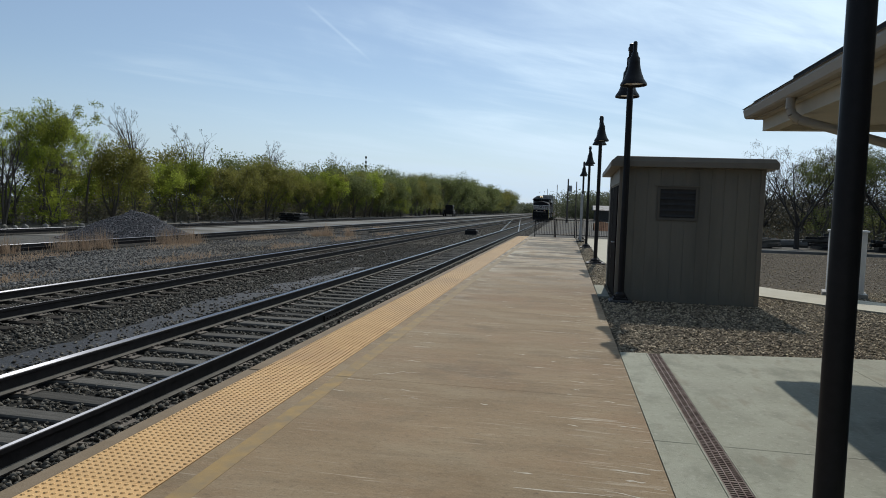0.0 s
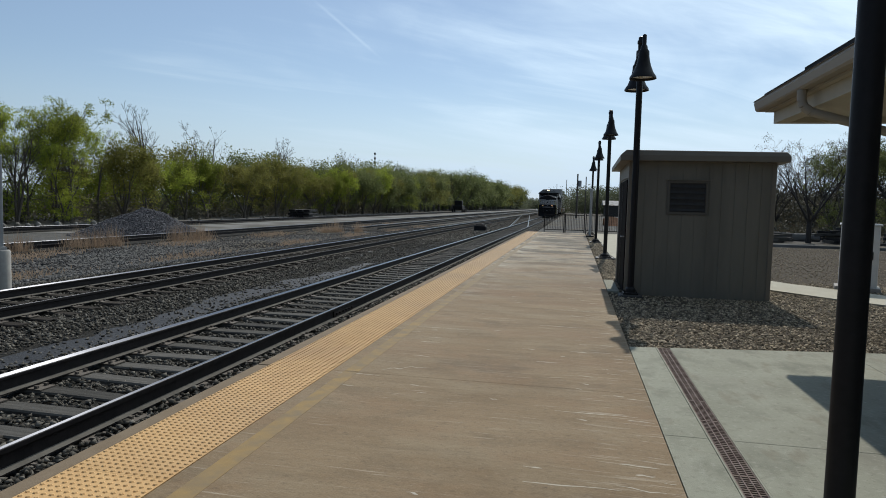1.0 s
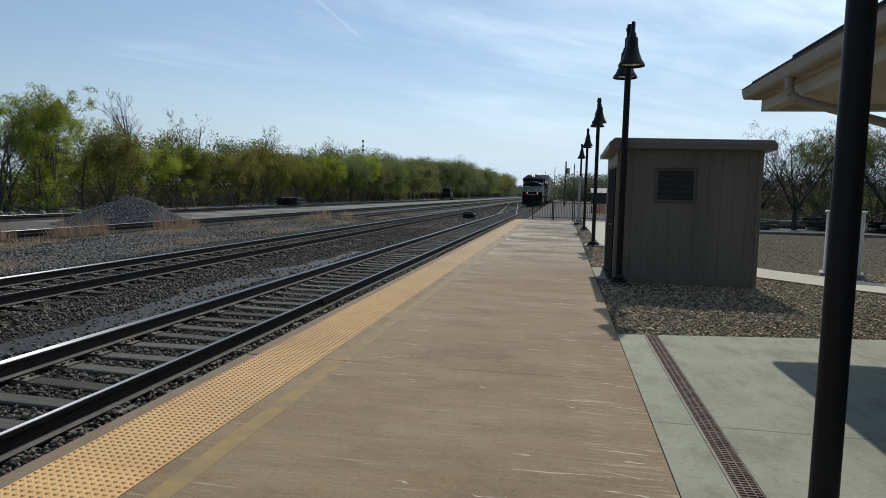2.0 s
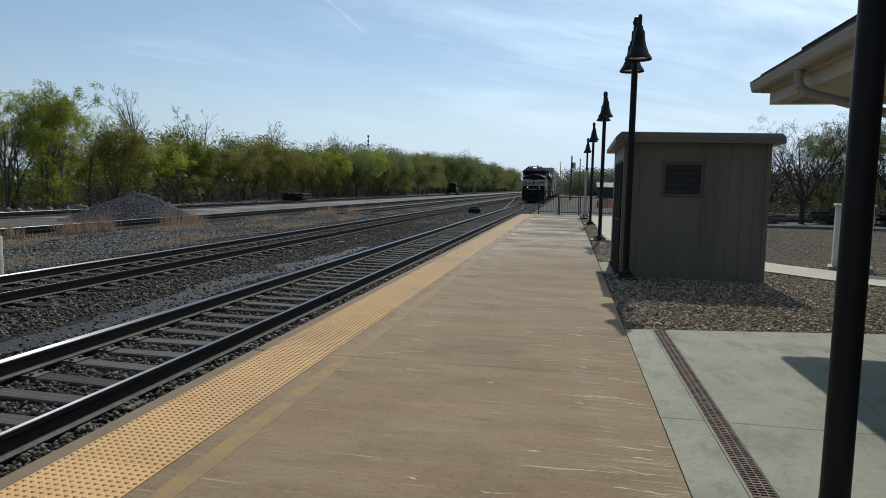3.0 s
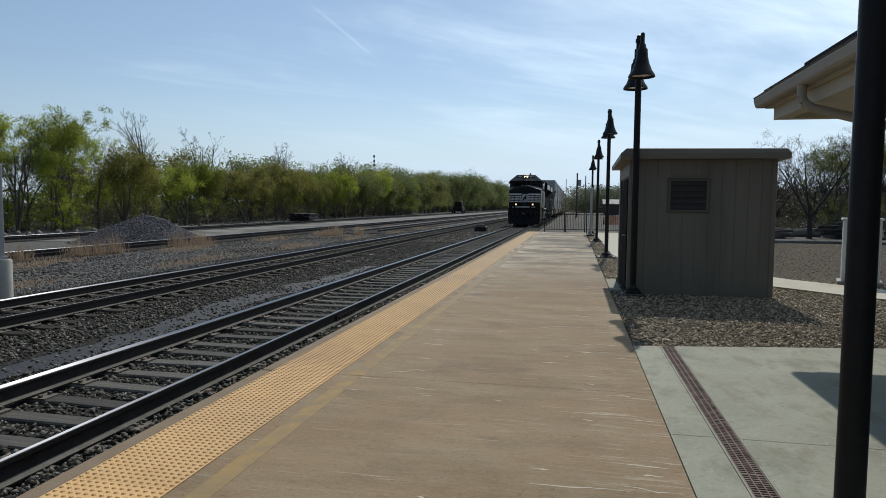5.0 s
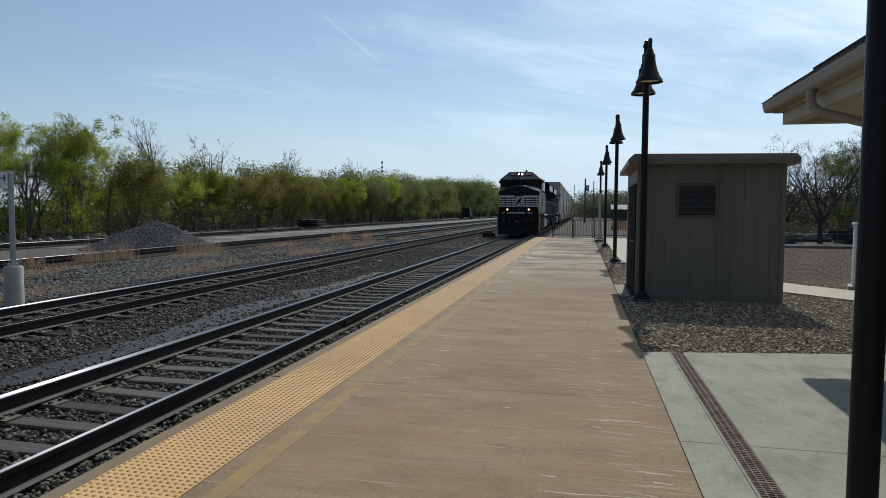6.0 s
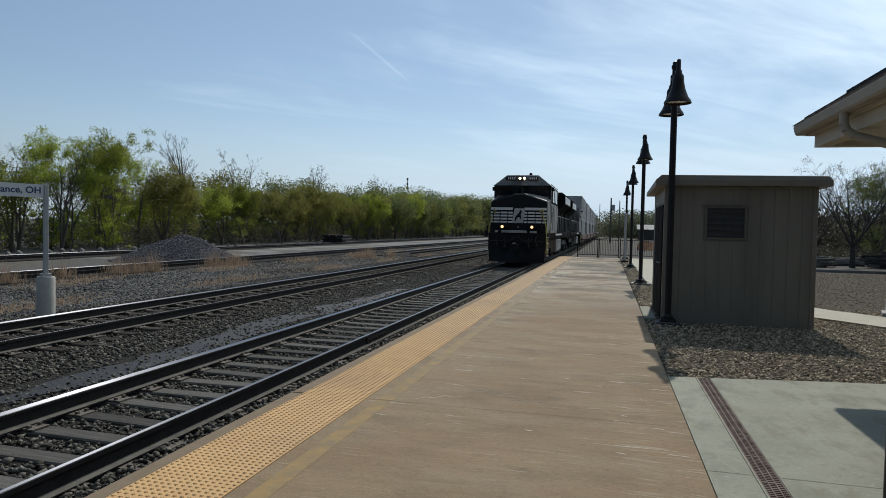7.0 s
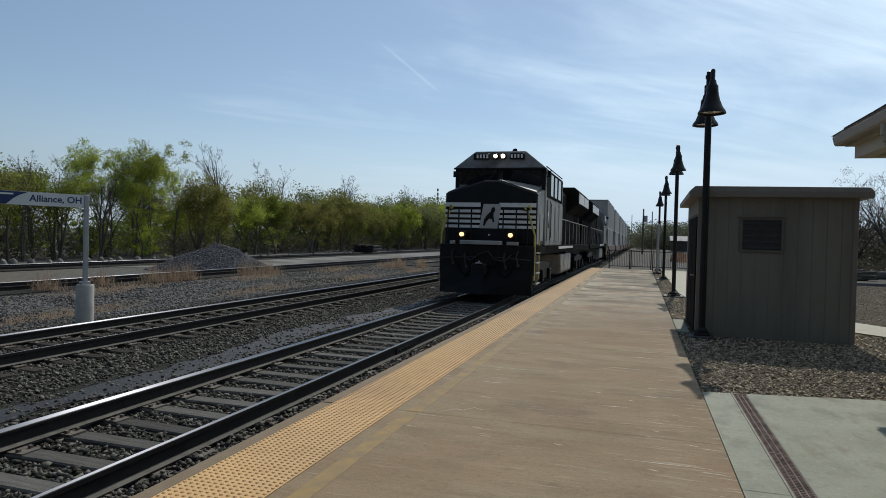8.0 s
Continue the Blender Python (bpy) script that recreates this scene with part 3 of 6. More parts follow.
    def mesh(self, name, smooth=False, bevel=0.0):
        me = bpy.data.meshes.new(name)
        me.from_pydata(self.v, [], self.f)
        bm = bmesh.new()
        bm.from_mesh(me)
        bmesh.ops.recalc_face_normals(bm, faces=bm.faces)
        if bevel:
            sharp = [e for e in bm.edges if len(e.link_faces) == 2 and e.calc_face_angle(0) > 0.6]
            bmesh.ops.bevel(bm, geom=sharp, offset=bevel, segments=1, affect="EDGES", clamp_overlap=True)
        bm.to_mesh(me)
        bm.free()
        if smooth:
            me.polygons.foreach_set("use_smooth", [True] * len(me.polygons))
            me.set_sharp_from_angle(angle=radians(40))
        return me


def part(name, shape, material, parent=None, label="", smooth=False, bevel=0.0, m=None):
    """Links a shape (or a ready mesh) as one mesh object, under a thing or a part."""
    me = shape.mesh(name, smooth, bevel) if isinstance(shape, Shape) else shape
    if not me.materials:
        me.materials.append(material)
    ob = new(name, me)
    if parent is not None:
        ob.parent = parent
    if m is not None:
        ob.matrix_basis = m
    if label:
        tagged(ob, label)
    return ob


def thing(name, label, category, group="", m=None):
    """An empty at a thing's base."""
    ob = tagged(new(name), label, category, group)
    ob.empty_display_size = 0.1
    if m is not None:
        ob.matrix_basis = m
    return ob


def setting(name, shape, material, label="", bevel=0.0, m=None, category=""):
    ob = part(name, shape, material, bevel=bevel, m=m)
    return tagged(ob, label, category or name.split("_")[0], kind="structure")


def soup(name, v, f, material, smooth=False):
    """A mesh from arrays of points and equal faces."""
    me = bpy.data.meshes.new(name)
    v, f = np.asarray(v, np.float32), np.asarray(f, np.int32)
    k = f.shape[1]
    me.vertices.add(len(v)); me.vertices.foreach_set("co", v.ravel())
    me.loops.add(f.size); me.loops.foreach_set("vertex_index", f.ravel())
    me.polygons.add(len(f)); me.polygons.foreach_set("loop_start", np.arange(0, f.size, k, dtype=np.int32))
    me.update(calc_edges=True)
    me.materials.append(material)
    return me


def stones(name, xs, ys, zs, size, material, label, seed, flat=0.7):
    """Loose angular stones: bent octahedra at the given places."""
    rng = np.random.default_rng(seed)
    n = len(xs)
    base = np.array([(1, 0, 0), (0, 1, 0), (-1, 0, 0), (0, -1, 0), (0, 0, 1), (0, 0, -1)], float)
    tri = np.array([(0, 1, 4), (1, 2, 4), (2, 3, 4), (3, 0, 4), (1, 0, 5), (2, 1, 5), (3, 2, 5), (0, 3, 5)])
    p = base[None] + rng.normal(0, 0.28, (n, 6, 3))
    s = size * rng.uniform(0.55, 1.25, (n, 1, 1)) * np.stack([rng.uniform(0.8, 1.4, n), rng.uniform(0.6, 1.0, n), rng.uniform(0.5, 0.95, n) * flat / 0.7], 1)[:, None]
    p = p * s
    tilt = rng.uniform(-0.6, 0.6, n)
    c, q = np.cos(tilt)[:, None], np.sin(tilt)[:, None]
    y, z = p[..., 1] * c - p[..., 2] * q, p[..., 1] * q + p[..., 2] * c
    a = rng.uniform(0, 6.28, n)
    c, q = np.cos(a)[:, None], np.sin(a)[:, None]
    x, y = p[..., 0] * c - y * q, p[..., 0] * q + y * c
    v = np.stack([x + xs[:, None], y + ys[:, None], z + zs[:, None]], -1).reshape(-1, 3)
    f = (tri[None] + 6 * np.arange(n)[:, None, None]).reshape(-1, 3)
    return tagged(new(name, soup(name, v, f, material)), label, "gravel", kind="stuff")


# ---- ground ----
RAIL_Z, BED_Z, YARD_Z = -0.22, -0.45, -0.62
TRACK_X, SECOND_X = -4.52, -9.18


def ground_z(x, y):
    """Height of the ground sheet: the yard, the raised track bed, the station side."""
    def ramp(v, a, b):
        k = min(1, max(0, (v - a) / (b - a)))
        return k * k * (3 - 2 * k)
    z = YARD_Z + (BED_Z - 0.02 - YARD_Z) * ramp(x, -13.6, -11.6)
    right = ramp(x, 0.3, 0.62) if y < 40 else ramp(x, -2.0, 1.5)
    z += (-0.045 - z) * right
    return z


def build_ground():
    xs = [-900, -500, -250, -120, -70, -45, -30, -20, -15, -13.6, -13, -12.6, -12.2, -11.6, -9, -6, -3, -2, -1, 0.3, 0.4, 0.52, 0.62, 1.5, 3, 6, 10, 20, 40, 80, 160, 400, 900]
    ys = [-900, -300, -100, -40, -15, -5, 0, 5, 10, 15, 20, 30, 39.9, 40.1, 50, 70, 100, 150, 220, 320, 500, 800, 1500, 3000]
    v = [(x, y, ground_z(x, y)) for y in ys for x in xs]
    w = len(xs)
    f = [(j * w + i, j * w + i + 1, (j + 1) * w + i + 1, (j + 1) * w + i) for j in range(len(ys) - 1) for i in range(w - 1)]
    setting("ground", Shape().add(v, f), M["yard"], "grey-brown gravelly rail yard ground", category="ground")
    setting("ballast_bed", Shape().box(-11.5, -2.81, -30, 700, BED_Z - 0.25, BED_Z), M["ballast"], "dark crushed stone ballast under the running tracks", category="ballast")
    bed = [(0.64, 7.38), (3.75, 7.95), (9.5, 9.1), (30, 12), (30, 31.5), (1.2, 31.5), (1.2, 39.5), (0.64, 39.5)]
    setting("gravel_bed", Shape().prism(bed, -0.3, -0.03, "z"), M["pea"], "brown pea gravel bed round the shed", category="gravel")
    road = [(-29, 30), (-22.6, 34), (-22.6, 700), (-29, 700)]
    setting("road_yard", Shape().prism(road, YARD_Z - 0.1, YARD_Z + 0.02, "z"), M["road"], "pale compacted gravel service road", category="road")
    rng = random.Random(5)
    edge, back = [], []
    for i in range(41):
        y = 2 + i * 0.45
        edge.append((-6.05 + 0.12 * math.sin(y * 0.9) + rng.uniform(-0.09, 0.09), y))
        back.append((-6.72 - 0.2 * math.sin(y * 0.55 + 1) + rng.uniform(-0.12, 0.12), y))
    setting("mud_strip", Shape().prism(edge + back[::-1], BED_Z - 0.05, BED_Z + 0.012, "z"), M["mud"], "smooth damp grey mud between the tracks", category="mud")


def far_ballast(name, x, y0, y1, half=1.7):
    return setting(name, Shape().prism([(x - half, y0), (x + half, y0), (x + half, y1), (x - half, y1)], YARD_Z - 0.1, YARD_Z + 0.05, "z"),
                   M["ballast"], "dark ballast under a yard siding", category="ballast")


# ---- tracks ----
RAIL = [(-0.07, 0), (0.07, 0), (0.07, 0.012), (0.015, 0.03), (0.01, 0.125), (0.036, 0.135), (0.037, 0.162), (0.0345, 0.1685), (0.0295, 0.172),
        (-0.0295, 0.172), (-0.0345, 0.1685), (-0.037, 0.162), (-0.036, 0.135), (-0.01, 0.125), (-0.015, 0.03), (-0.07, 0.012)]


def rail_mesh(points, top, side=0):
    """A rail drawn through plan points (x, y), its head at height top, worn down towards the gauge side."""
    v, f = [], []
    n = len(RAIL)
    for k, (x, y) in enumerate(points):
        a, b = points[max(0, k - 1)], points[min(len(points) - 1, k + 1)]
        d = Vector((b[0] - a[0], b[1] - a[1])).normalized()
        v += [(x + d.y * p, y - d.x * p, top - 0.172 + q + (0.18 * side * p if q > 0.16 else 0.0)) for p, q in RAIL]
    for k in range(len(points) - 1):
        f += [(k * n + i, k * n + (i + 1) % n, (k + 1) * n + (i + 1) % n, (k + 1) * n + i) for i in range(n)]
    f += [tuple(range(n)), tuple(range((len(points) - 1) * n, len(points) * n))]
    me = Shape().add(v, f).mesh("rail")
    me.materials.append(M["rail"]); me.materials.append(M["railtop"]); me.materials.append(M["railedge"]); me.materials.append(M["railfoot"])
    for p in me.polygons:
        if p.normal.z > 0.9 and min(me.vertices[i].co.z for i in p.vertices) > top - 0.006:
            p.material_index = 1
        elif 0.4 < p.normal.z < 0.9 and min(me.vertices[i].co.z for i in p.vertices) > top - 0.02:
            p.material_index = 2
        elif p.normal.z > 0.5 and max(me.vertices[i].co.z for i in p.vertices) < top - 0.13:
            p.material_index = 3
    return me


def tie_meshes(material):
    out = []
    rng = random.Random(3)
    for k in range(4):
        s = Shape()
        v = []
        for x in (-1.3, -0.45, 0.4, 1.3):
            dy, dz = rng.uniform(-0.012, 0.012), rng.uniform(-0.012, 0.006)
            v += [(x, -0.11 + dy, -0.16), (x, 0.11 + dy, -0.16), (x, 0.11 + dy, dz - 0.015), (x, 0.095 + dy, dz), (x, -0.095 + dy, dz), (x, -0.11 + dy, dz - 0.015)]
        f = []
        for j in range(3):
            f += [(j * 6 + i, j * 6 + (i + 1) % 6, j * 6 + 6 + (i + 1) % 6, j * 6 + 6 + i) for i in range(6)]
        f += [tuple(range(6)), tuple(range(18, 24))]
        me = s.add(v, f).mesh("tie")
        me.materials.append(material)
        out.append(me)
    return out


def plate_mesh():
    s = Shape().box(-0.19, 0.19, -0.095, 0.095, 0, 0.014)
    for a in (-0.11, 0.11):
        for b in (-0.06, 0.06):
            s.box(a - 0.018, a + 0.018, b - 0.014, b + 0.014, 0.014, 0.04)
    me = s.mesh("tie_plate")
    me.materials.append(M["plate"])
    return me


TIES, DARK_TIES, PLATE = tie_meshes(M["tie"]), tie_meshes(M["tie_dark"]), plate_mesh()


def track(name, x, top, y0, y1, label, ties_to=150.0, plates_to=0.0, ties=TIES):
    base = tagged(new(name), label, "railway track", kind="structure")
    g = 0.754
    for side in (-1, 1):
        r = part("rail", rail_mesh([(x + side * g, y0), (x + side * g, y1)], top, side), None, base, "long steel rail with a polished head")
    rng = random.Random(int(abs(x) * 10))
    zt = top - 0.172 - 0.014
    far = Shape()
    y, n = y0, 0
    while y < min(y1, 420):
        dz = rng.uniform(-0.012, 0.004)
        if -2 < y < ties_to and n < 290:
            n += 1
            t = part("tie", ties[rng.randrange(4)], None, base, m=pose(x + rng.uniform(-0.05, 0.05), y, zt + dz, 0, 0, rng.uniform(-1.6, 1.6)))
            if y < plates_to:
                for side in (-1, 1):
                    part("tie_plate", PLATE, None, t, m=pose(side * g, 0, 0.001))
        else:
            far.box(x - 1.3, x + 1.3, y - 0.11, y + 0.11, zt - 0.15, zt + dz)
        y += 0.53
    if far.v:
        tagged(part("distant_ties", far, M["tie"], base), kind="stuff")
    return base


def joint_bar(x, y, top):
    s = Shape()
    for q in (-1, 1):
        s.box(x + q * 0.022 - 0.013, x + q * 0.022 + 0.013, y - 0.46, y + 0.46, top - 0.14, top - 0.045)
        for k in range(6):
            s.tube((x + q * 0.03, y - 0.37 + k * 0.148, top - 0.09), (x + q * 0.062, y - 0.37 + k * 0.148, top - 0.09), 0.017, n=6)
    return s


def crossover():
    """Turnout rails that lead from one running track to the other, far down the line."""
    base = tagged(new("track_crossover"), "worn crossover rails between two tracks", "railway track", kind="structure")
    for side in (-0.754, 0.754):
        pts = []
        for k in range(25):
            u = k / 24
            pts.append((TRACK_X + side + (SECOND_X - TRACK_X) * u, 55 + 72 * u))
        part("rail", rail_mesh(pts, RAIL_Z + 0.004), None, base)


def switch_machine():
    t = thing("switch_machine", "low black switch machine beside the track", "switch machine", m=pose(-6.9, 49, BED_Z))
    part("casing", Shape().box(-0.45, 0.45, -0.35, 0.35, 0.08, 0.42, ch=0.05), M["black"], t)
    part("base_plate", Shape().box(-0.6, 0.6, -0.5, 0.5, 0, 0.08), M["tie"], t)
    part("motor_cover", Shape().tube((-0.35, 0, 0.42), (0.35, 0, 0.42), 0.14, n=10), M["black"], t)


# ---- platform ----
P_LIP, P_TAC, P_TAC2, P_RIGHT, P_END = -2.81, -2.68, -2.07, 0.66, 39.6


def build_platform():
    base = tagged(new("platform"), "tan concrete station platform with a yellow tactile edge", "platform", kind="structure")
    part("foundation", Shape().box(P_LIP + 0.03, P_RIGHT - 0.01, -8, P_END - 0.02, -0.6, -0.02), M["lip"], base)
    ys = [-8, -0.6, 5.5, 11.6, 17.7, 23.8, 29.9, 36.0, P_END]
    for a, b in zip(ys, ys[1:]):
        part("slab", Shape().box(P_TAC2, P_RIGHT, a + 0.001, b - 0.001, -0.12, 0, ch=0.0015), M["platform"], base)
        part("edge_kerb", Shape().box(P_LIP, P_TAC, a + 0.004, b - 0.004, -0.3, 0.0, ch=0.012), M["lip"], base)
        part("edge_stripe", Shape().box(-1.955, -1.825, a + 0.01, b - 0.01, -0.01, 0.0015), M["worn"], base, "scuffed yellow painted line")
    # pale cracks and scuffs in the surface
    rng = random.Random(17)
    marks = [[(-1.66, 5.62), (-1.56, 5.74), (-1.5, 5.72), (-1.42, 5.84), (-1.35, 5.8), (-1.26, 5.86)], [(-1.6, 5.68), (-1.58, 5.9), (-1.53, 5.98)]]
    for k in range(170):
        y = 2.4 + 27 * rng.random() ** 1.5
        x = rng.uniform(-1.75, 0.62) if rng.random() < 0.38 else 0.63 - 0.75 * rng.random() ** 2
        w = rng.uniform(0.04, 0.2) if rng.random() < 0.8 else rng.uniform(0.25, 0.6)
        pts = [(x, y)]
        for q in range(rng.randint(3, 6)):
            pts.append((pts[-1][0] - w / 4, pts[-1][1] + rng.uniform(-0.008, 0.014)))
        marks.append(pts)
    for pts in marks:
        s, n = Shape(), len(pts)
        top = [(p[0], p[1] + 0.002 + 0.011 * rng.random() ** 2 * (0 < i < n - 1)) for i, p in enumerate(pts)]
        low = [(p[0], p[1] - 0.002 - 0.011 * rng.random() ** 2 * (0 < i < n - 1)) for i, p in enumerate(pts)]
        s.add([(a, b, 0.001) for a, b in top + low], [(i, i + 1, n + i + 1, n + i) for i in range(n - 1)])
        part("scuff", s, M["scuff"], base)
    dome = Shape()
    dome.box(P_TAC + 0.002, P_TAC2 - 0.002, 0.0008, 1.2192, -0.03, 0.004)
    for i in range(13):
        for j in range(26):
            cx, cy = P_TAC + 0.024 + i * 0.0468, 0.024 + j * 0.0469
            dome.v += [(cx + 0.016 * math.cos(q * math.pi / 3), cy + 0.016 * math.sin(q * math.pi / 3), 0.004) for q in range(6)]
            dome.v += [(cx + 0.009 * math.cos(q * math.pi / 3), cy + 0.009 * math.sin(q * math.pi / 3), 0.0105) for q in range(6)]
            k = len(dome.v) - 12
            dome.f += [(k + q, k + (q + 1) % 6, k + 6 + (q + 1) % 6, k + 6 + q) for q in range(6)] + [tuple(range(k + 6, k + 12))]
    tile = dome.mesh("tactile_tile")
    tile.materials.append(M["tactile"])
    y = 5.5 - 1.22 * 11
    while y < P_END - 1.0:
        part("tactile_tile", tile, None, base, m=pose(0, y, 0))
        y += 1.22


def build_forecourt():
    """Pale slabs beside the platform, with the drain let into them."""
    base = tagged(new("pavement_forecourt"), "pale grey-green concrete pavement slabs", "pavement", kind="structure")
    dx0, dx1 = 0.955, 1.115
    def front(x):
        return 7.42 + 0.19 * (x - 0.67)
    strips = [(P_RIGHT + 0.008, dx0 - 0.002), (dx1 + 0.002, 3.0), (3.004, 5.6), (5.604, 9.0)]
    joints = [-8, -3.2, 0.4, 4.55]
    for x0, x1 in strips:
        for a, b in zip(joints, joints[1:] + [None]):
            y0, y1 = a + 0.002, (b - 0.002 if b is not None else None)
            pr = [(x0, y0), (x1, y0), (x1, y1 if y1 is not None else front(x1)), (x0, y1 if y1 is not None else front(x0))]
            part("slab", Shape().prism(pr, -0.15, -0.004, "z"), M["slab"], base, bevel=0.002)
    part("joint_bed", Shape().prism([(P_RIGHT, -8), (9, -8), (9, front(9) - 0.03), (P_RIGHT, front(P_RIGHT) - 0.03)], -0.4, -0.06, "z"), M["lip"], base)
    d = thing("trench_drain", "rusty slotted iron trench drain set in concrete", "drain", m=pose(0, 0, -0.004))
    part("frame", Shape().box(dx0, dx0 + 0.012, -8, 7.46, -0.05, 0.003).box(dx1 - 0.012, dx1, -8, 7.46, -0.05, 0.003), M["slab"], d, "pale worn frame")
    g = Shape()
    a, b = dx0 + 0.014, dx1 - 0.014
    for x in (a, (2 * a + b) / 3 - 0.003, (a + 2 * b) / 3 - 0.003, b - 0.007):
        g.box(x, x + 0.007, 0.002, 0.498, -0.03, 0)
    for k in range(17):
        g.box(a, b, 0.002 + k * 0.0306, 0.013 + k * 0.0306, -0.03, -0.001)
    gm = g.mesh("grate")
    gm.materials.append(M["rust"])
    for k in range(30):
        part("grate", gm, None, d, m=pose(0, -7.55 + k * 0.5, 0))
    part("channel", Shape().box(dx0 + 0.012, dx1 - 0.012, -8, 7.46, -0.058, -0.05), M["black"], d)


def build_path():
    """Pale concrete path that runs behind the shed."""
    mid = [(1.95, 40.0), (1.95, 30), (1.95, 22), (2.15, 19), (2.9, 16.6), (4.0, 14.75), (5.4, 13.1), (7.2, 11.6), (10, 9.8)]
    L, R = [], []
    for i, p in enumerate(mid):
        a, b = mid[max(0, i - 1)], mid[min(len(mid) - 1, i + 1)]
        d = Vector((b[0] - a[0], b[1] - a[1])).normalized()
        L.append((p[0] + d.y * 0.75, p[1] - d.x * 0.75)); R.append((p[0] - d.y * 0.75, p[1] + d.x * 0.75))
    base = tagged(new("pavement_path"), "pale concrete footpath through gravel", "pavement", kind="structure")
    for i in range(len(mid) - 1):
        part("slab", Shape().prism([L[i], L[i + 1], R[i + 1], R[i]], -0.12, 0.0, "z"), M["path"], base)


# ---- shed ----
def build_shed():
    X0, X1, Y0, Y1, Z0, ZT = 0.95, 3.40, 12.2, 14.7, -0.04, 2.39
    t = thing("shed", "windowless taupe equipment shed with grooved panel siding on gravel", "shed", m=pose(0, 0, 0))
    part("foundation", Shape().box(X0 + 0.05, X1 - 0.05, Y0 + 0.05, Y1 - 0.05, -0.3, Z0 + 0.03), M["concrete"], t)
    rng = random.Random(9)
    vx0, vx1, vz0, vz1 = 1.62, 2.31, 1.44, 2.04
    wall = part("front_wall", Shape().box(X0 + 0.02, X1 - 0.02, Y0 + 0.019, Y0 + 0.1, Z0 + 0.03, ZT), M["siding"], t)
    def boards(parent, a, b, make):
        x, k = a, 0
        while x < b - 0.01:
            w = (0.21, 0.21, 0.21)[k % 3]
            e = min(b, x + w)
            make(parent, x, e)
            x, k = e + 0.005, k + 1
    def front_board(parent, a, b):
        lo, hi = max(a, vx0 - 0.02), min(b, vx1 + 0.02)
        s = Shape()
        if hi <= lo:
            s.box(a, b, Y0 + 0.012, Y0 + 0.03, Z0 - 0.03, ZT, ch=0.003)
        else:
            s.box(a, b, Y0 + 0.012, Y0 + 0.03, Z0 - 0.03, vz0 - 0.01).box(a, b, Y0 + 0.012, Y0 + 0.03, vz1 + 0.01, ZT)
            if a < lo:
                s.box(a, lo, Y0 + 0.012, Y0 + 0.03, vz0 - 0.01, vz1 + 0.01)
            if b > hi:
                s.box(hi, b, Y0 + 0.012, Y0 + 0.03, vz0 - 0.01, vz1 + 0.01)
        part("siding_board", s, M["siding"], parent)
    boards(wall, X0 + 0.07, X1 - 0.07, front_board)
    for nm, xa, xb in (("left_wall", X0, X0 + 0.08), ("right_wall", X1 - 0.08, X1)):
        wl_ = part(nm, Shape().box(xa + 0.02, xb - 0.02, Y0 + 0.06, Y1 - 0.02, Z0 + 0.03, ZT), M["siding"], t)
        out = xa if nm == "left_wall" else xb - 0.018
        def side_board(parent, a, b):
            if nm == "left_wall" and b > 12.42 and a < 14.3:
                part("siding_board", Shape().box(out, out + 0.018, a, b, 2.09, ZT), M["siding"], parent)
            else:
                part("siding_board", Shape().box(out, out + 0.018, a, b, Z0 - 0.03, ZT), M["siding"], parent)
        boards(wl_, Y0 + 0.07, Y1 - 0.07, side_board)
    part("back_wall", Shape().box(X0 + 0.02, X1 - 0.02, Y1 - 0.1, Y1 - 0.02, Z0 + 0.03, ZT), M["siding"], t)
    for cx, cy in ((X0, Y0), (X1 - 0.07, Y0), (X0, Y1 - 0.07), (X1 - 0.07, Y1 - 0.07)):
        part("corner_trim", Shape().box(cx - 0.004, cx + 0.074, cy - 0.004, cy + 0.074, Z0 - 0.03, ZT, ch=0.004), M["trim"], t)
    # the darkness of the shaded doorway is put into the door's colour
    d = part("door", Shape().box(X0 - 0.012, X0 + 0.035, 12.46, 14.28, 0.02, 2.05, ch=0.006), M["door"], t, "brown steel door, its shade coloured near black")
    part("door_handle", Shape().tube((X0 - 0.012, 12.6, 1.0), (X0 - 0.06, 12.6, 1.0), 0.012).tube((X0 - 0.06, 12.58, 1.0), (X0 - 0.06, 12.72, 1.0), 0.011), M["grey"], d)
    part("door_seam", Shape().box(X0 - 0.018, X0 - 0.008, 13.355, 13.385, 0.03, 2.04), M["black"], d)
    v = part("vent", Shape().box(vx0, vx1, Y0 - 0.006, Y0 + 0.03, vz0, vz0 + 0.045).box(vx0, vx1, Y0 - 0.006, Y0 + 0.03, vz1 - 0.045, vz1)
             .box(vx0, vx0 + 0.045, Y0 - 0.006, Y0 + 0.03, vz0 + 0.045, vz1 - 0.045).box(vx1 - 0.045, vx1, Y0 - 0.006, Y0 + 0.03, vz0 + 0.045, vz1 - 0.045), M["ventframe"], t, "dark louvred wall vent", bevel=0.003)
    part("drip_cap", Shape().box(vx0 - 0.05, vx1 + 0.05, Y0 - 0.025, Y0 + 0.02, vz1 + 0.003, vz1 + 0.022), M["trim"], v)
    part("backing", Shape().box(vx0 + 0.046, vx1 - 0.046, Y0 + 0.012, Y0 + 0.0185, vz0 + 0.046, vz1 - 0.046), M["vent"], v)
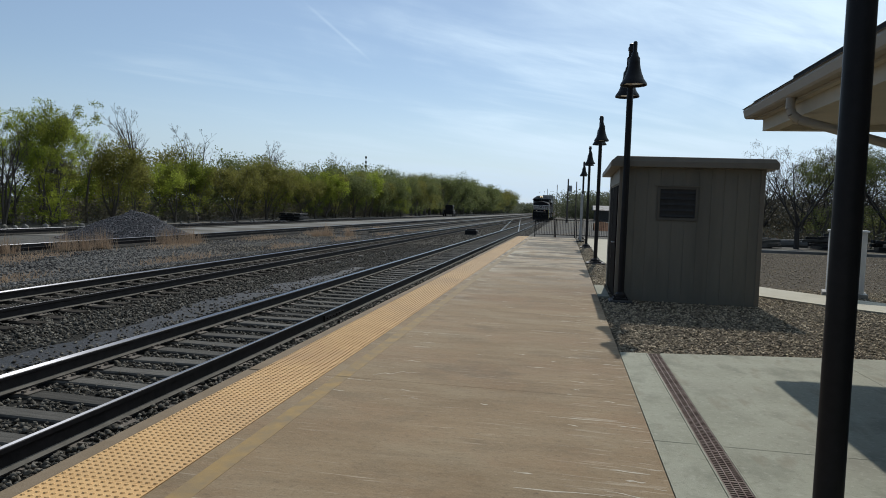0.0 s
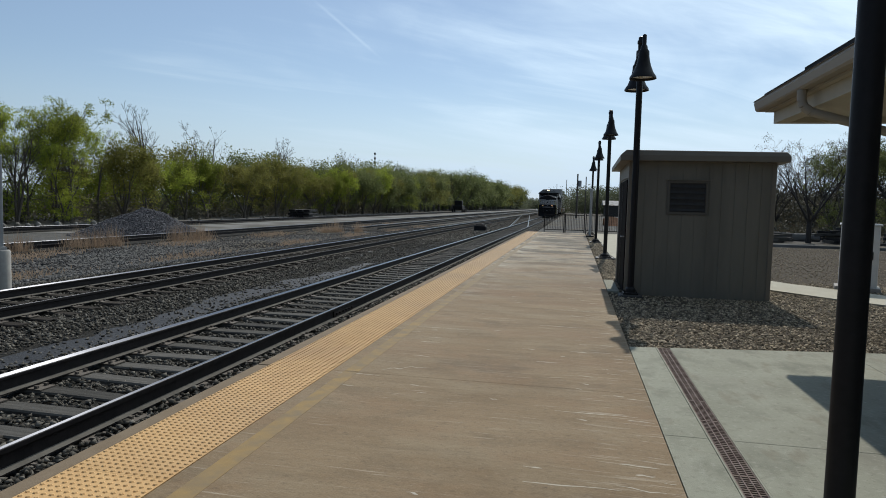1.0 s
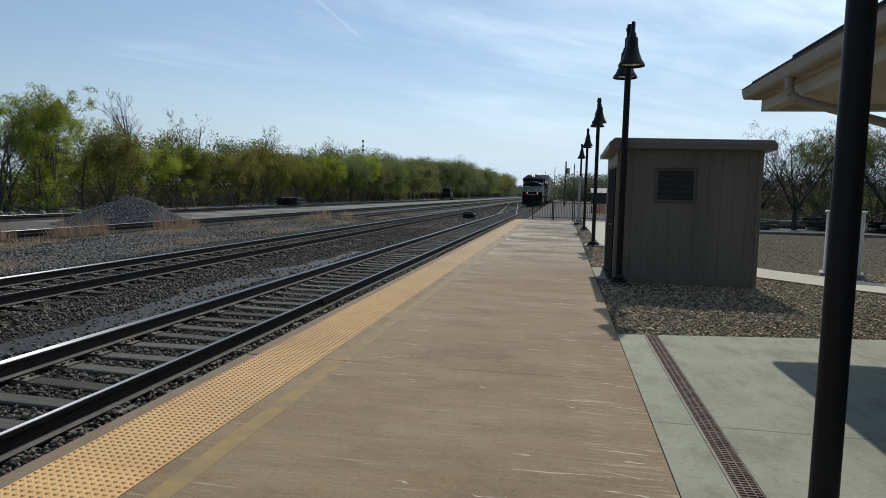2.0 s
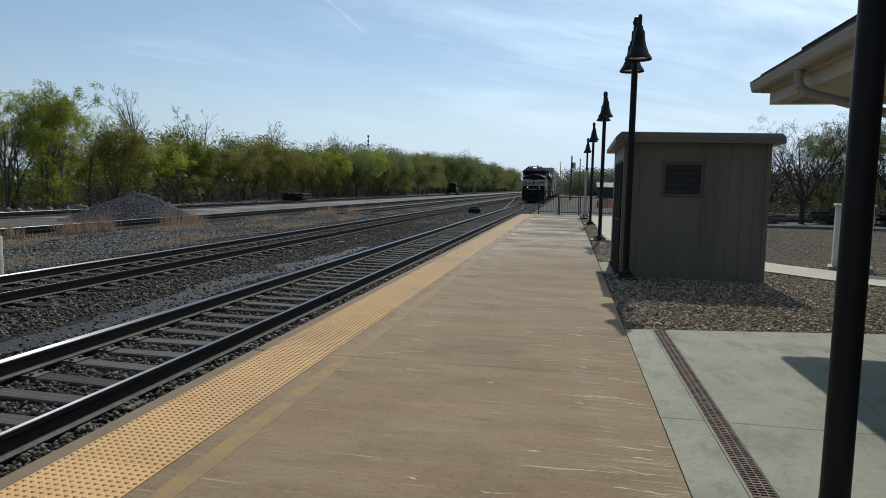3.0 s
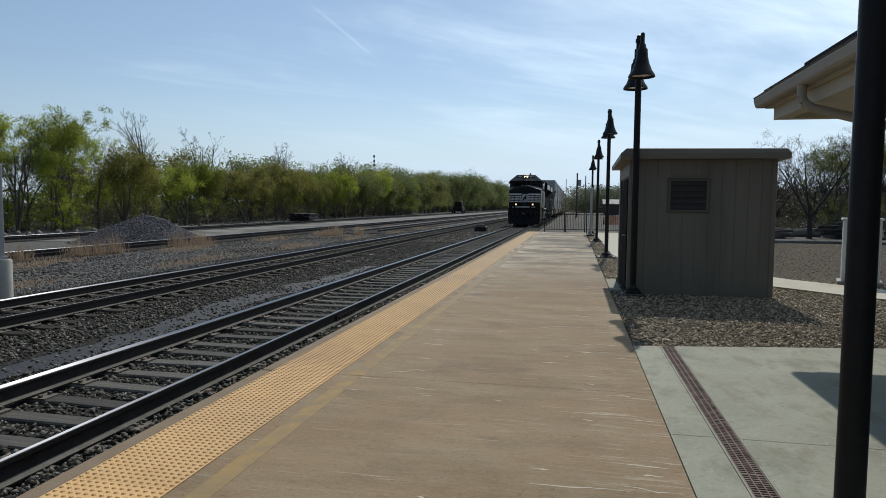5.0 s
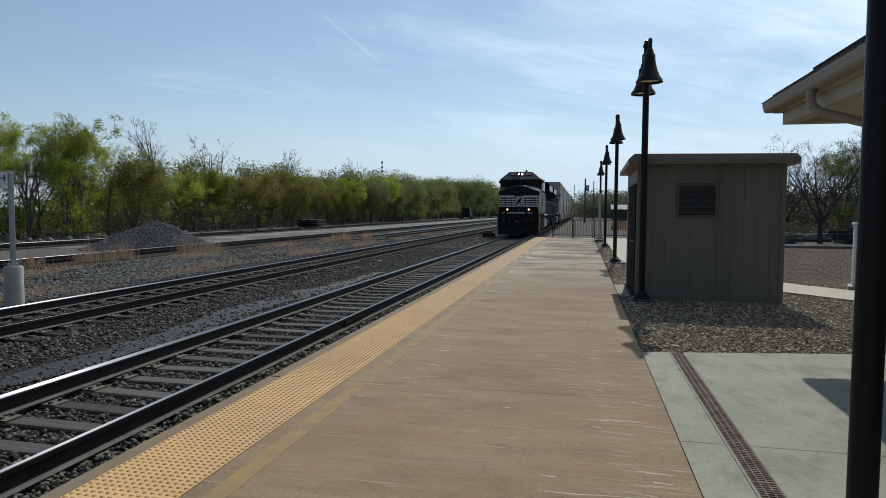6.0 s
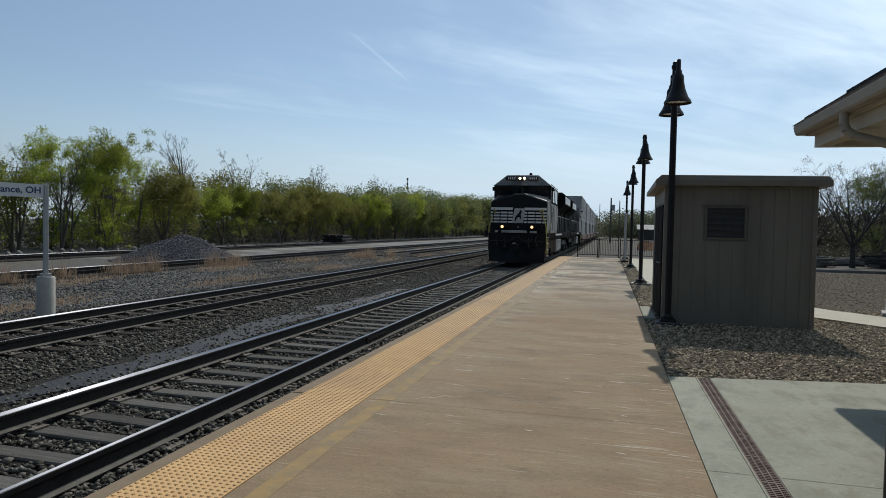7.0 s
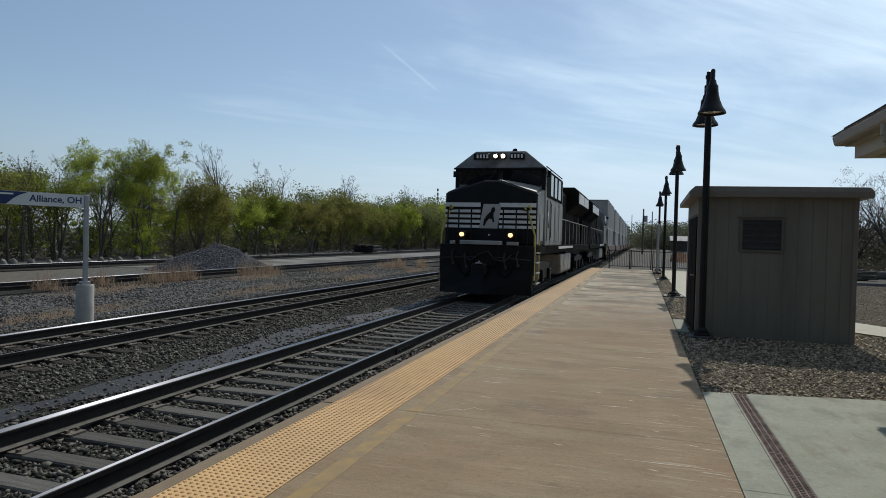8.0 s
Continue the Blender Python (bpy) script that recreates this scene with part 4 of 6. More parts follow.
    for k in range(5):
        z = vz0 + 0.1 + k * 0.103
        part("louvre", Shape().add([(vx0 + 0.046, Y0 - 0.002, z - 0.035), (vx1 - 0.046, Y0 - 0.002, z - 0.035), (vx1 - 0.046, Y0 + 0.03, z + 0.05), (vx0 + 0.046, Y0 + 0.03, z + 0.05),
             (vx0 + 0.046, Y0 + 0.004, z - 0.04), (vx1 - 0.046, Y0 + 0.004, z - 0.04), (vx1 - 0.046, Y0 + 0.036, z + 0.045), (vx0 + 0.046, Y0 + 0.036, z + 0.045)],
             [(0, 1, 2, 3), (7, 6, 5, 4), (0, 4, 5, 1), (1, 5, 6, 2), (2, 6, 7, 3), (3, 7, 4, 0)]), M["vent"], v)
    ov = 0.17
    z0 = ZT - 0.02
    part("roof", Shape().add([(X0 - ov, Y0 - ov, z0), (X1 + ov, Y0 - ov, z0), (X1 + ov, Y1 + ov, z0 - 0.05), (X0 - ov, Y1 + ov, z0 - 0.05),
                              (X0 - ov, Y0 - ov, z0 + 0.1), (X1 + ov, Y0 - ov, z0 + 0.1), (X1 + ov, Y1 + ov, z0 + 0.03), (X0 - ov, Y1 + ov, z0 + 0.03),
                              (X0 - ov + 0.1, Y0 - ov + 0.02, z0 + 0.19), (X1 + ov - 0.06, Y0 - ov + 0.02, z0 + 0.17), (X1 + ov - 0.06, Y1 + ov - 0.06, z0 + 0.1), (X0 - ov + 0.1, Y1 + ov - 0.06, z0 + 0.12)],
                             [(3, 2, 1, 0), (0, 1, 5, 4), (1, 2, 6, 5), (2, 3, 7, 6), (3, 0, 4, 7), (4, 5, 9, 8), (5, 6, 10, 9), (6, 7, 11, 10), (7, 4, 8, 11), (8, 9, 10, 11)]), M["trim"], t, "overhanging taupe metal-edged roof", bevel=0.006)
    part("door_step", Shape().box(X0 - 0.28, X0 - 0.07, 12.3, 14.2, -0.1, 0.01, ch=0.01), M["slab"], t)


# ---- lamps ----
def build_lamp(foot=1.0):
    """foot: how broad the base is, against the usual one."""
    t = thing("lamp_post", "tall black twin-headed platform lamp post with bell shades", "lamp post", "platform lamps")
    part("base_block", Shape().box(-0.2 * foot, 0.2 * foot, -0.2 * foot, 0.2 * foot, -0.1, 0.035, ch=0.02), M["vent"], t, "square dark foot")
    part("base_plate", Shape().box(-0.13 * foot, 0.13 * foot, -0.13 * foot, 0.13 * foot, 0.035, 0.07, ch=0.008).lathe([(max(0.06, 0.095 * foot), 0.07), (max(0.06, 0.09 * foot), 0.13), (0.06, 0.17)], 14), M["black"], t)
    for a in (-0.1 * foot, 0.1 * foot):
        for b in (-0.1 * foot, 0.1 * foot):
            part("bolt", Shape().tube((a, b, 0.07), (a, b, 0.1), 0.014, n=6), M["black"], t)
    part("pole", Shape().lathe([(0.058, 0.1), (0.056, 2.0), (0.053, 4.44), (0.066, 4.45), (0.066, 4.5), (0.05, 4.52), (0.05, 4.56), (0.02, 4.58)], 16), M["black"], t, smooth=True)
    for s in (-1, 1):
        a = part("arm", Shape().pipe([(0, 0, 4.05), (0, s * 0.2, 4.18), (0, s * 0.4, 4.32), (0, s * 0.52, 4.4), (0, s * 0.56, 4.36)], 0.022).tube((0, s * 0.05, 4.3), (0, s * 0.45, 4.33), 0.012), M["black"], t)
        h = part("shade", Shape().lathe([(0.02, 4.47), (0.034, 4.45), (0.034, 4.3), (0.05, 4.28), (0.062, 4.22), (0.085, 4.19), (0.09, 4.1), (0.1, 4.04), (0.122, 3.95), (0.165, 3.84), (0.212, 3.77), (0.218, 3.74), (0.205, 3.74), (0.165, 3.81), (0.09, 3.9)][::-1], 20, (0, s * 0.56, 0)), M["black"], t, smooth=True)
        part("lens", Shape().lathe([(0.155, 3.79), (0.17, 3.775), (0.09, 3.765)][::-1], 16, (0, s * 0.56, 0)), M["bulb"], h, smooth=True)
    return t


# ---- fence, sign, cabinet ----
def build_fence(x0, x1, y, n_bars):
    t = thing("fence", "black steel picket fence panel at the platform end", "fence", "platform end fence", m=pose(0, y, 0))
    for x in (x0, x1):
        part("post", Shape().box(x - 0.03, x + 0.03, -0.03, 0.03, -0.25, 1.12, ch=0.006), M["black"], t)
    for z in (0.12, 1.02):
        part("rail", Shape().box(x0 + 0.03, x1 - 0.03, -0.02, 0.02, z, z + 0.04), M["black"], t)
    for k in range(n_bars):
        x = x0 + (x1 - x0) * (k + 1) / (n_bars + 1)
        part("picket", Shape().box(x - 0.009, x + 0.009, -0.009, 0.009, 0.16, 1.02), M["black"], t)


def text_shape(body, size, m, material, name, parent):
    cu = bpy.data.curves.new(name, "FONT")
    cu.body, cu.size, cu.extrude, cu.align_x, cu.offset = body, size, 0.002, "RIGHT", 0.0035
    tmp = bpy.data.objects.new(name, cu)
    scene.collection.objects.link(tmp)
    me = bpy.data.meshes.new_from_object(tmp.evaluated_get(bpy.context.evaluated_depsgraph_get()))
    bpy.data.objects.remove(tmp)
    me.materials.clear()
    me.materials.append(material)
    return part(name, me, material, parent, m=m)


def build_sign():
    x, y = -10.95, 10.8
    t = thing("station_sign", "pale station name sign on grey posts with concrete footings", "sign", m=pose(x, y, 0, 0, 0, 0))
    turn = 8
    # the board runs back along the line from its right post
    for off in (0, -2.62):
        q = pose(0, 0, 0, 0, 0, turn + 55) @ Matrix.Translation((off, 0, 0))
        part("footing", Shape().lathe([(0.17, -0.75), (0.17, 0.37), (0.15, 0.4)], 20), M["concrete"], t, m=q, smooth=True)
        part("collar", Shape().box(-0.085, 0.085, -0.085, 0.085, 0.4, 0.46), M["grey"], t, m=q)
        part("post", Shape().box(-0.042, 0.042, -0.042, 0.042, 0.46, 2.24, ch=0.006), M["grey"], t, m=q)
    q = pose(0, 0, 0, 0, 0, turn + 55)
    b = part("board", Shape().box(-2.58, -0.045, -0.02, 0.02, 1.98, 2.24), M["sign"], t, m=q)
    part("blue_field", Shape().prism([(-2.57, 1.985), (-1.42, 1.985), (-1.3, 2.1), (-1.2, 2.17), (-1.05, 2.235), (-2.57, 2.235)], -0.024, -0.02), M["sign_blue"], b, "dark blue curved end panel")
    part("lettering_bar", Shape().box(-1.75, -1.3, -0.027, -0.024, 2.17, 2.2), M["white"], b)
    text_shape("Alliance, OH", 0.18, pose(-0.09, -0.021, 2.06, 90, 0, 0), M["sign_blue"], "lettering", b)


def build_cabinet():
    t = thing("utility_cabinet", "pale metal utility cabinet on a low pad", "cabinet", m=pose(5.75, 14.75, 0, 0, 0, -18))
    part("pad", Shape().box(-0.4, 0.4, -0.32, 0.32, -0.2, 0.06, ch=0.01), M["concrete"], t)
    part("body", Shape().box(-0.33, 0.33, -0.25, 0.25, 0.06, 1.3, ch=0.015), M["cabinet"], t)
    d = part("door", Shape().box(-0.3, 0.3, -0.262, -0.252, 0.12, 1.24, ch=0.003), M["cabinet"], t)
    part("handle", Shape().box(0.2, 0.23, -0.29, -0.262, 0.62, 0.78), M["black"], d)
    part("lid", Shape().box(-0.36, 0.36, -0.28, 0.28, 1.3, 1.34, ch=0.01), M["cabinet"], t)


# ---- station roof ----
def build_station():
    """The overhanging roof corner of the station building."""
    X, Y, Z = 2.31, 9.4, 2.84
    t = thing("station_roof", "hipped station roof with beige fascia, gutter and cream soffit", "roof", m=pose(0, 0, 0))
    XR, YN, IN = 10.5, -9.0, 0.22
    part("gutter", Shape().prism([(X, Z + 0.02), (X + 0.02, Z - 0.0), (X + 0.1, Z - 0.0), (X + 0.1, Z + 0.13), (X - 0.015, Z + 0.13), (X - 0.02, Z + 0.1)], YN, Y)
         .prism([(Y, Z + 0.0), (Y, Z + 0.13), (Y - 0.1, Z + 0.13), (Y - 0.1, Z)], X + 0.1, XR, "x"), M["fascia"], t)
    part("fascia", Shape().box(X + 0.1, X + 0.13, YN, Y - 0.13, Z - 0.02, Z + 0.12).box(X + 0.1, XR, Y - 0.13, Y - 0.1, Z - 0.02, Z + 0.12), M["fascia"], t)
    part("soffit", Shape().box(X + 0.13, XR, YN, Y - 0.13, Z - 0.016, Z + 0.01), M["soffit"], t)
    bx = X + 0.2
    part("beam", Shape().box(bx, bx + 0.16, YN, Y - 0.13, Z - 0.17, Z - 0.018).box(bx + 0.16, XR, Y - 0.29, Y - 0.13, Z - 0.17, Z - 0.018), M["soffit"], t, "cream boxed beam")
    part("ceiling_board", Shape().box(bx + 0.16, XR, YN, Y - 0.29, Z - 0.1, Z - 0.018), M["soffit"], t)
    sl = 0.69
    w = 4.0
    r0 = part("roof_plane", Shape().add([(X - 0.03, YN, Z + 0.13), (X - 0.03, Y + 0.03, Z + 0.13), (X + w, Y - w, Z + 0.13 + sl * w), (X + w, YN, Z + 0.13 + sl * w),
                                    (XR, Y + 0.03, Z + 0.13), (XR, Y - w, Z + 0.13 + sl * w)], [(0, 1, 2, 3), (1, 4, 5, 2)]), M["shingle"], t, "grey shingled roof slope")
    part("drip_edge", Shape().box(X - 0.012, X + 0.1, YN, Y - 0.2, Z + 0.131, Z + 0.141), M["fascia"], r0, "pale metal drip edge")
    part("shingle_edge", Shape().box(X + 0.005, X + 0.1, YN, Y - 0.38, Z + 0.142, Z + 0.172), M["shingle"], r0, "dark shingle edge over the gutter")
    part("shingle_edge", Shape().box(X + 0.03, X + 0.14, YN, 7.62, Z + 0.174, Z + 0.215), M["shingle"], r0, "dark shingle edge over the gutter")
    for k in range(8):
        u = 0.12 + k * 0.42
        part("shingle_course", Shape().add([(X + u, YN, Z + 0.15 + sl * u), (X + u, Y - u - 0.35, Z + 0.15 + sl * u), (X + u + 0.42, Y - u - 0.77, Z + 0.14 + sl * (u + 0.42)), (X + u + 0.42, YN, Z + 0.14 + sl * (u + 0.42)),
                                            (X + u, YN, Z + 0.12 + sl * u), (X + u, Y - u - 0.35, Z + 0.12 + sl * u)], [(0, 1, 2, 3), (4, 5, 1, 0)]), M["shingle"], r0)
    part("downspout", Shape().pipe([(X + 0.05, 7.72, Z + 0.0), (X + 0.05, 7.72, Z - 0.12), (X + 0.07, 7.71, Z - 0.18), (X + 0.14, 7.69, Z - 0.24), (X + 1.4, 7.3, Z - 0.68), (X + 1.5, 7.25, Z - 0.73), (X + 1.52, 7.2, Z - 0.85), (X + 1.52, 7.2, 0.05)], 0.048, 12), M["fascia"], t, "round beige downspout", smooth=True)
    part("wall", Shape().box(X + 1.62, XR, YN + 0.5, 7.0, -0.2, Z - 0.1), M["siding"], t)


# ---- plants ----
TWIG = 0.009


def limb(s, p, d, r, length, depth, rng, tips, spread=0.55, lift=0.25, twig=TWIG):
    """A tapered branch of bent pieces, which forks."""
    steps = 3
    q = Vector(p)
    for k in range(steps):
        e = q + d * (length / steps)
        r1 = r * (1 - 0.22 * (k + 1) / steps * 1.6)
        s.tube(q, e, r, max(r1, twig), 6 if r > 0.05 else 4, caps=False)
        q, r = e, max(r1, twig)
        d = (d + Vector((rng.uniform(-1, 1), rng.uniform(-1, 1), rng.uniform(-0.3, 0.6))) * 0.16).normalized()
        if depth <= 2:
            tips.append(q.copy())
    if depth > 0:
        for _ in range(rng.choice((2, 3, 3))):
            nd = (d + Vector((rng.uniform(-1, 1), rng.uniform(-1, 1), rng.uniform(-0.5, 0.7) + lift)) * spread).normalized()
            limb(s, q, nd, r * rng.uniform(0.6, 0.78), length * rng.uniform(0.62, 0.85), depth - 1, rng, tips, spread, lift, twig)


def bough(s, p, d, length, r, depth, rng, tips, angle=0.75, lift=0.12, thin=0.011, start=0.25, ratio=0.55):
    """A tapering limb that throws side limbs all along its length."""
    steps = max(3, min(9, int(length / 0.45)))
    q, turn = Vector(p), rng.uniform(0, 6.28)
    for k in range(steps):
        u = k / steps
        e = q + d * (length / steps)
        r0, r1 = max(thin, r * (1 - 0.8 * u)), max(thin * 0.8, r * (1 - 0.8 * (u + 1 / steps)))
        s.tube(q, e, r0, r1, 6 if r0 > 0.06 else (4 if r0 > 0.02 else 3), caps=False)
        q = e
        d = (d + Vector((rng.uniform(-1, 1), rng.uniform(-1, 1), rng.uniform(-0.6, 0.8) + lift)) * 0.11).normalized()
        if depth == 0:
            tips.append(q.copy())
        elif u >= start:
            for _ in range(2 if rng.random() < 0.55 else 1):
                turn += 2.4 + rng.uniform(-0.5, 0.5)
                side = d.orthogonal().normalized()
                side.rotate(Matrix.Rotation(turn, 3, d))
                w = angle * rng.uniform(0.7, 1.25)
                nd = (d * math.cos(w) + side * math.sin(w) + Vector((0, 0, lift))).normalized()
                bough(s, q, nd, length * ratio * (1.15 - 0.75 * u) * rng.uniform(0.75, 1.2), r1 * 0.62, depth - 1, rng, tips, angle, lift, thin, 0.12, ratio)
    tips.append(q.copy())


def leaves(tips, count, spread, size, seed, name, material):
    rng = np.random.default_rng(seed)
    t = np.array([tuple(p) for p in tips])
    # leaves gather in clumps round some of the tips
    m = max(4, count // 48)
    c = t[rng.integers(0, len(t), m)] + np.clip(rng.normal(0, spread * 0.5, (m, 3)), -spread * 0.8, spread * 0.8)
    p = c[rng.integers(0, len(c), count)] + np.clip(rng.normal(0, spread * 0.48, (count, 3)), -spread * 0.85, spread * 0.85) * (1, 1, 0.75)
    a, b = rng.normal(0, 1, (count, 3)), rng.normal(0, 1, (count, 3))
    a /= np.linalg.norm(a, axis=1)[:, None]
    b -= a * (a * b).sum(1)[:, None]
    b /= np.linalg.norm(b, axis=1)[:, None]
    sz = size * rng.uniform(0.6, 1.4, (count, 1))
    v = np.stack([p - a * sz, p - b * sz * 0.6, p + a * sz, p + b * sz * 0.6], 1).reshape(-1, 3)
    return soup(name, v, np.arange(4 * count).reshape(-1, 4), material)


def make_tree(kind, seed, label, leaf_name=""):
    """kinds: green (leafy to the ground), tall (open crown), bare."""
    rng = random.Random(seed)
    t = thing("tree", label, "tree")
    s, tips = Shape(), []
    if kind in ("green", "far"):
        q = Vector((0, 0, -0.2))
        s.tube(q, (0, 0, 0.7), 0.24, 0.2, 7)
        for k in range(rng.choice((3, 4, 4))):
            d = Vector((rng.uniform(-0.5, 0.5), rng.uniform(-0.5, 0.5), 1)).normalized()
            limb(s, (0, 0, 0.6), d, 0.13, rng.uniform(2.2, 3.1), 3 if kind == "green" else 2, rng, tips, 0.7, 0.15)
        low = [Vector((rng.gauss(0, 1.5), rng.gauss(0, 1.5), rng.uniform(1.2, 4.5))) for _ in range(30)]
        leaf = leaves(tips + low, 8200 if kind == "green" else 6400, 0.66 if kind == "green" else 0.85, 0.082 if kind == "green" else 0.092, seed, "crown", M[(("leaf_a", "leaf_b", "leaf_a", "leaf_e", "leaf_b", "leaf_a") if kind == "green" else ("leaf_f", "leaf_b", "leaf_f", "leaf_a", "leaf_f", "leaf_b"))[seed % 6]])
    elif kind == "tall":
        s.tube((0, 0, -0.2), (0, 0, 0.5), 0.27, 0.24, 7)
        for k in range(3):
            limb(s, (0, 0, 0.4), Vector((0.3 * math.cos(k * 2.1), 0.3 * math.sin(k * 2.1), 1)).normalized(), 0.15, 3.4, 4, rng, tips, 0.5, 0.3)
        low = [Vector((rng.gauss(0, 1.0), rng.gauss(0, 1.0), rng.uniform(0.8, 4.6))) for _ in range(len(tips) // 3)]
        leaf = leaves(tips + low, 12500, 0.5, 0.068, seed, "crown", M[leaf_name or ("leaf_e", "leaf_e", "leaf_a")[seed % 3]])
    else:
        for k in range((1, 2, 3)[seed % 3]):
            lean = Vector((rng.uniform(-0.22, 0.22) * min(k, 1), rng.uniform(-0.22, 0.22) * min(k, 1), 1)).normalized()
            bough(s, (0, 0, -0.2), lean, rng.uniform(9.2, 10.4), 0.17, 3, rng, tips, 0.55, 0.14, 0.011, 0.32, 0.36)
        leaf = leaves(tips, 1100, 0.25, 0.03, seed, "crown", M["leaf_d"])
    top = max(p.z for p in tips)
    part("trunk", s, M["bark"], t, "grey-brown branching trunk")
    part("crown", leaf, None, t, "sparse brown buds" if kind == "bare" else "fresh spring leaves")
    return t, top


def plant(src, x, y, z, height, turn, label=""):
    ob, top = src
    k = height / top
    c = copy_thing(ob, pose(x, y, z, 0, 0, turn))
    c.scale = (k, k, k)
    if label:
        c["label"] = label
    return c


def build_woods():
    rng = random.Random(21)
    greens = [make_tree("green", 100 + k, "leafy yellow-green spring tree at the wood's edge") for k in range(6)]
    talls = [make_tree("tall", 200 + k, "tall thin-leaved spring tree with several stems") for k in range(3)]
    fars = [make_tree("far", 150 + k, "distant leafy spring tree along the yard") for k in range(4)]
    bares = [make_tree("bare", 300 + k, "bare grey-branched tree not yet in leaf") for k in range(3)]
    for t, _ in greens + talls + bares + fars:
        t["group"] = "trees along the yard"
    spots = []
    y = 20.0
    while y < 150:
        spots.append((-37.5 + rng.uniform(-1.5, 1.5), y, "g"))
        spots.append((-42.5 + rng.uniform(-2, 2), y + 1.5, "f"))
        if y > 40 and rng.random() < 0.35:
            spots.append((-44 + rng.uniform(-2, 2), y + 1, "b"))
        y += rng.uniform(2.9, 4.0)
    def crest(y):
        """Height of the wood's edge along the line."""
        return 7.0 + 0.036 * min(50, max(0, y - 60)) + 0.7 * math.sin(y * 0.33) + 0.5 * math.sin(y * 0.9 + 2)
    for x, y, k in spots:
        if k == "f" and 35 < y < 47:
            continue
        if k == "g":
            if 36 < y < 46 and rng.random() < 0.7:
                src = rng.choice(talls)
                h = rng.uniform(5.6, 6.6)
            else:
                src = greens[5] if 36 < y < 46 else rng.choice(greens) if y < 105 or rng.random() < 0.35 else rng.choice((fars[0], fars[2]))
                h = (crest(y) if y > 44 else 6.2) * rng.uniform(0.85, 1.06) * (0.92 if x > -40 else 1.0)
            plant(src, x, y, YARD_Z, h, rng.uniform(0, 360))
        elif k == "f":
            plant(rng.choice(fars), x, y, YARD_Z, (crest(y) if y > 44 else 6.2) * rng.uniform(0.8, 0.98), rng.uniform(0, 360))
        else:
            plant(rng.choice(bares), x, y, YARD_Z, crest(y) * rng.uniform(0.95, 1.12), rng.uniform(0, 360))
    # trees that stand out of the edge
    for src, x, y, h in ((talls[0], -38, 42.4, 9.2), (talls[1], -39, 44.8, 9.3), (talls[2], -39.6, 41.0, 8.6), (talls[0], -40.5, 46.0, 8.4), (talls[2], -38.4, 38.4, 6.2), (bares[0], -39, 48, 7.8), (bares[1], -38.5, 50.5, 7.4),
                         (bares[2], -45, 63.5, 12.0), (bares[0], -45, 73.0, 11.4), (bares[1], -45, 75.5, 11.0), (bares[2], -45, 92.5, 11.6), (bares[0], -46, 94, 11.0), (bares[1], -45, 124, 12.6), (bares[2], -46, 127, 12.2)):
        plant(src, x, y, YARD_Z, h, rng.uniform(0, 360))
    # thin grey stems before the darker growth
    rs = random.Random(77)
    for k in range(13):
        plant(fars[1], -43.5 - rs.uniform(0, 3), 13.5 + 2.0 * k + rs.uniform(-0.5, 0.5), YARD_Z, rs.uniform(5.4, 6.8), rs.uniform(0, 360))
    for y in (27, 29, 30.4, 31.6, 33.1, 34.2, 35.6, 37.4, 40.2, 42.6):
        plant(rs.choice(bares), -36.6 - rs.uniform(0, 2.5), y, YARD_Z, rs.uniform(5.8, 7.0), rs.uniform(0, 360))
    y = 152
    while y < 470:
        for x in (-39, -45):
            plant(rng.choice((fars[0], fars[2], fars[0], fars[2], fars[1], bares[0])), x + rng.uniform(-2, 2), y + rng.uniform(-2, 2), YARD_Z, rng.uniform(9.0, 11.5) + 0.012 * (y - 150), rng.uniform(0, 360))
        y += 5.2 + 0.01 * (y - 150)
    for t, top in greens + talls + bares + fars:
        t.matrix_basis = pose(-50 + rng.uniform(-2, 2), 92 + rng.uniform(-32, 60), YARD_Z)
        t.scale = (7.0 / top,) * 3
    # undergrowth and the far woods
    def thicket(name, n, box, size, material, label, seed, z0=0.0):
        r = np.random.default_rng(seed)
        x0, x1, y0, y1, h = box
        nb = max(10, n // 60)
        bx, by = r.uniform(x0, x1, nb), r.uniform(y0, y1, nb)
        bh = h * r.uniform(0.4, 1.0, nb)
        i = r.integers(0, nb, n)
        w = h * 0.35
        p = np.stack([bx[i] + r.normal(0, w, n), by[i] + r.normal(0, w, n), z0 + bh[i] * r.uniform(0, 1, n) ** 0.75], 1)
        a, b = r.normal(0, 1, (n, 3)), r.normal(0, 1, (n, 3))
        a /= np.linalg.norm(a, axis=1)[:, None]; b /= np.linalg.norm(b, axis=1)[:, None]
        sz = size * r.uniform(0.5, 1.4, (n, 1))
        v = np.stack([p - a * sz, p - b * sz * 0.6, p + a * sz, p + b * sz * 0.6], 1).reshape(-1, 3)
        tagged(new(name, soup(name, v, np.arange(4 * n).reshape(-1, 4), material)), label, "undergrowth", kind="stuff")
    thicket("undergrowth", 32000, (-46, -37, 16, 150, 2.4), 0.13, M["brush"], "grey-brown spring undergrowth at the wood's edge", 1, YARD_Z)
    thicket("undergrowth", 34000, (-52, -39, 12, 39, 4.6), 0.11, M["brush"], "grey-brown growth behind the first stems", 8, YARD_Z)
    # the second-last thicket colour is darkened: the wood's inner shade is in the leaves
    thicket("undergrowth", 32000, (-60, -44, 34, 330, 4.6), 0.3, M["leaf_c"], "deep green growth inside the wood, coloured for its shade", 2, YARD_Z)
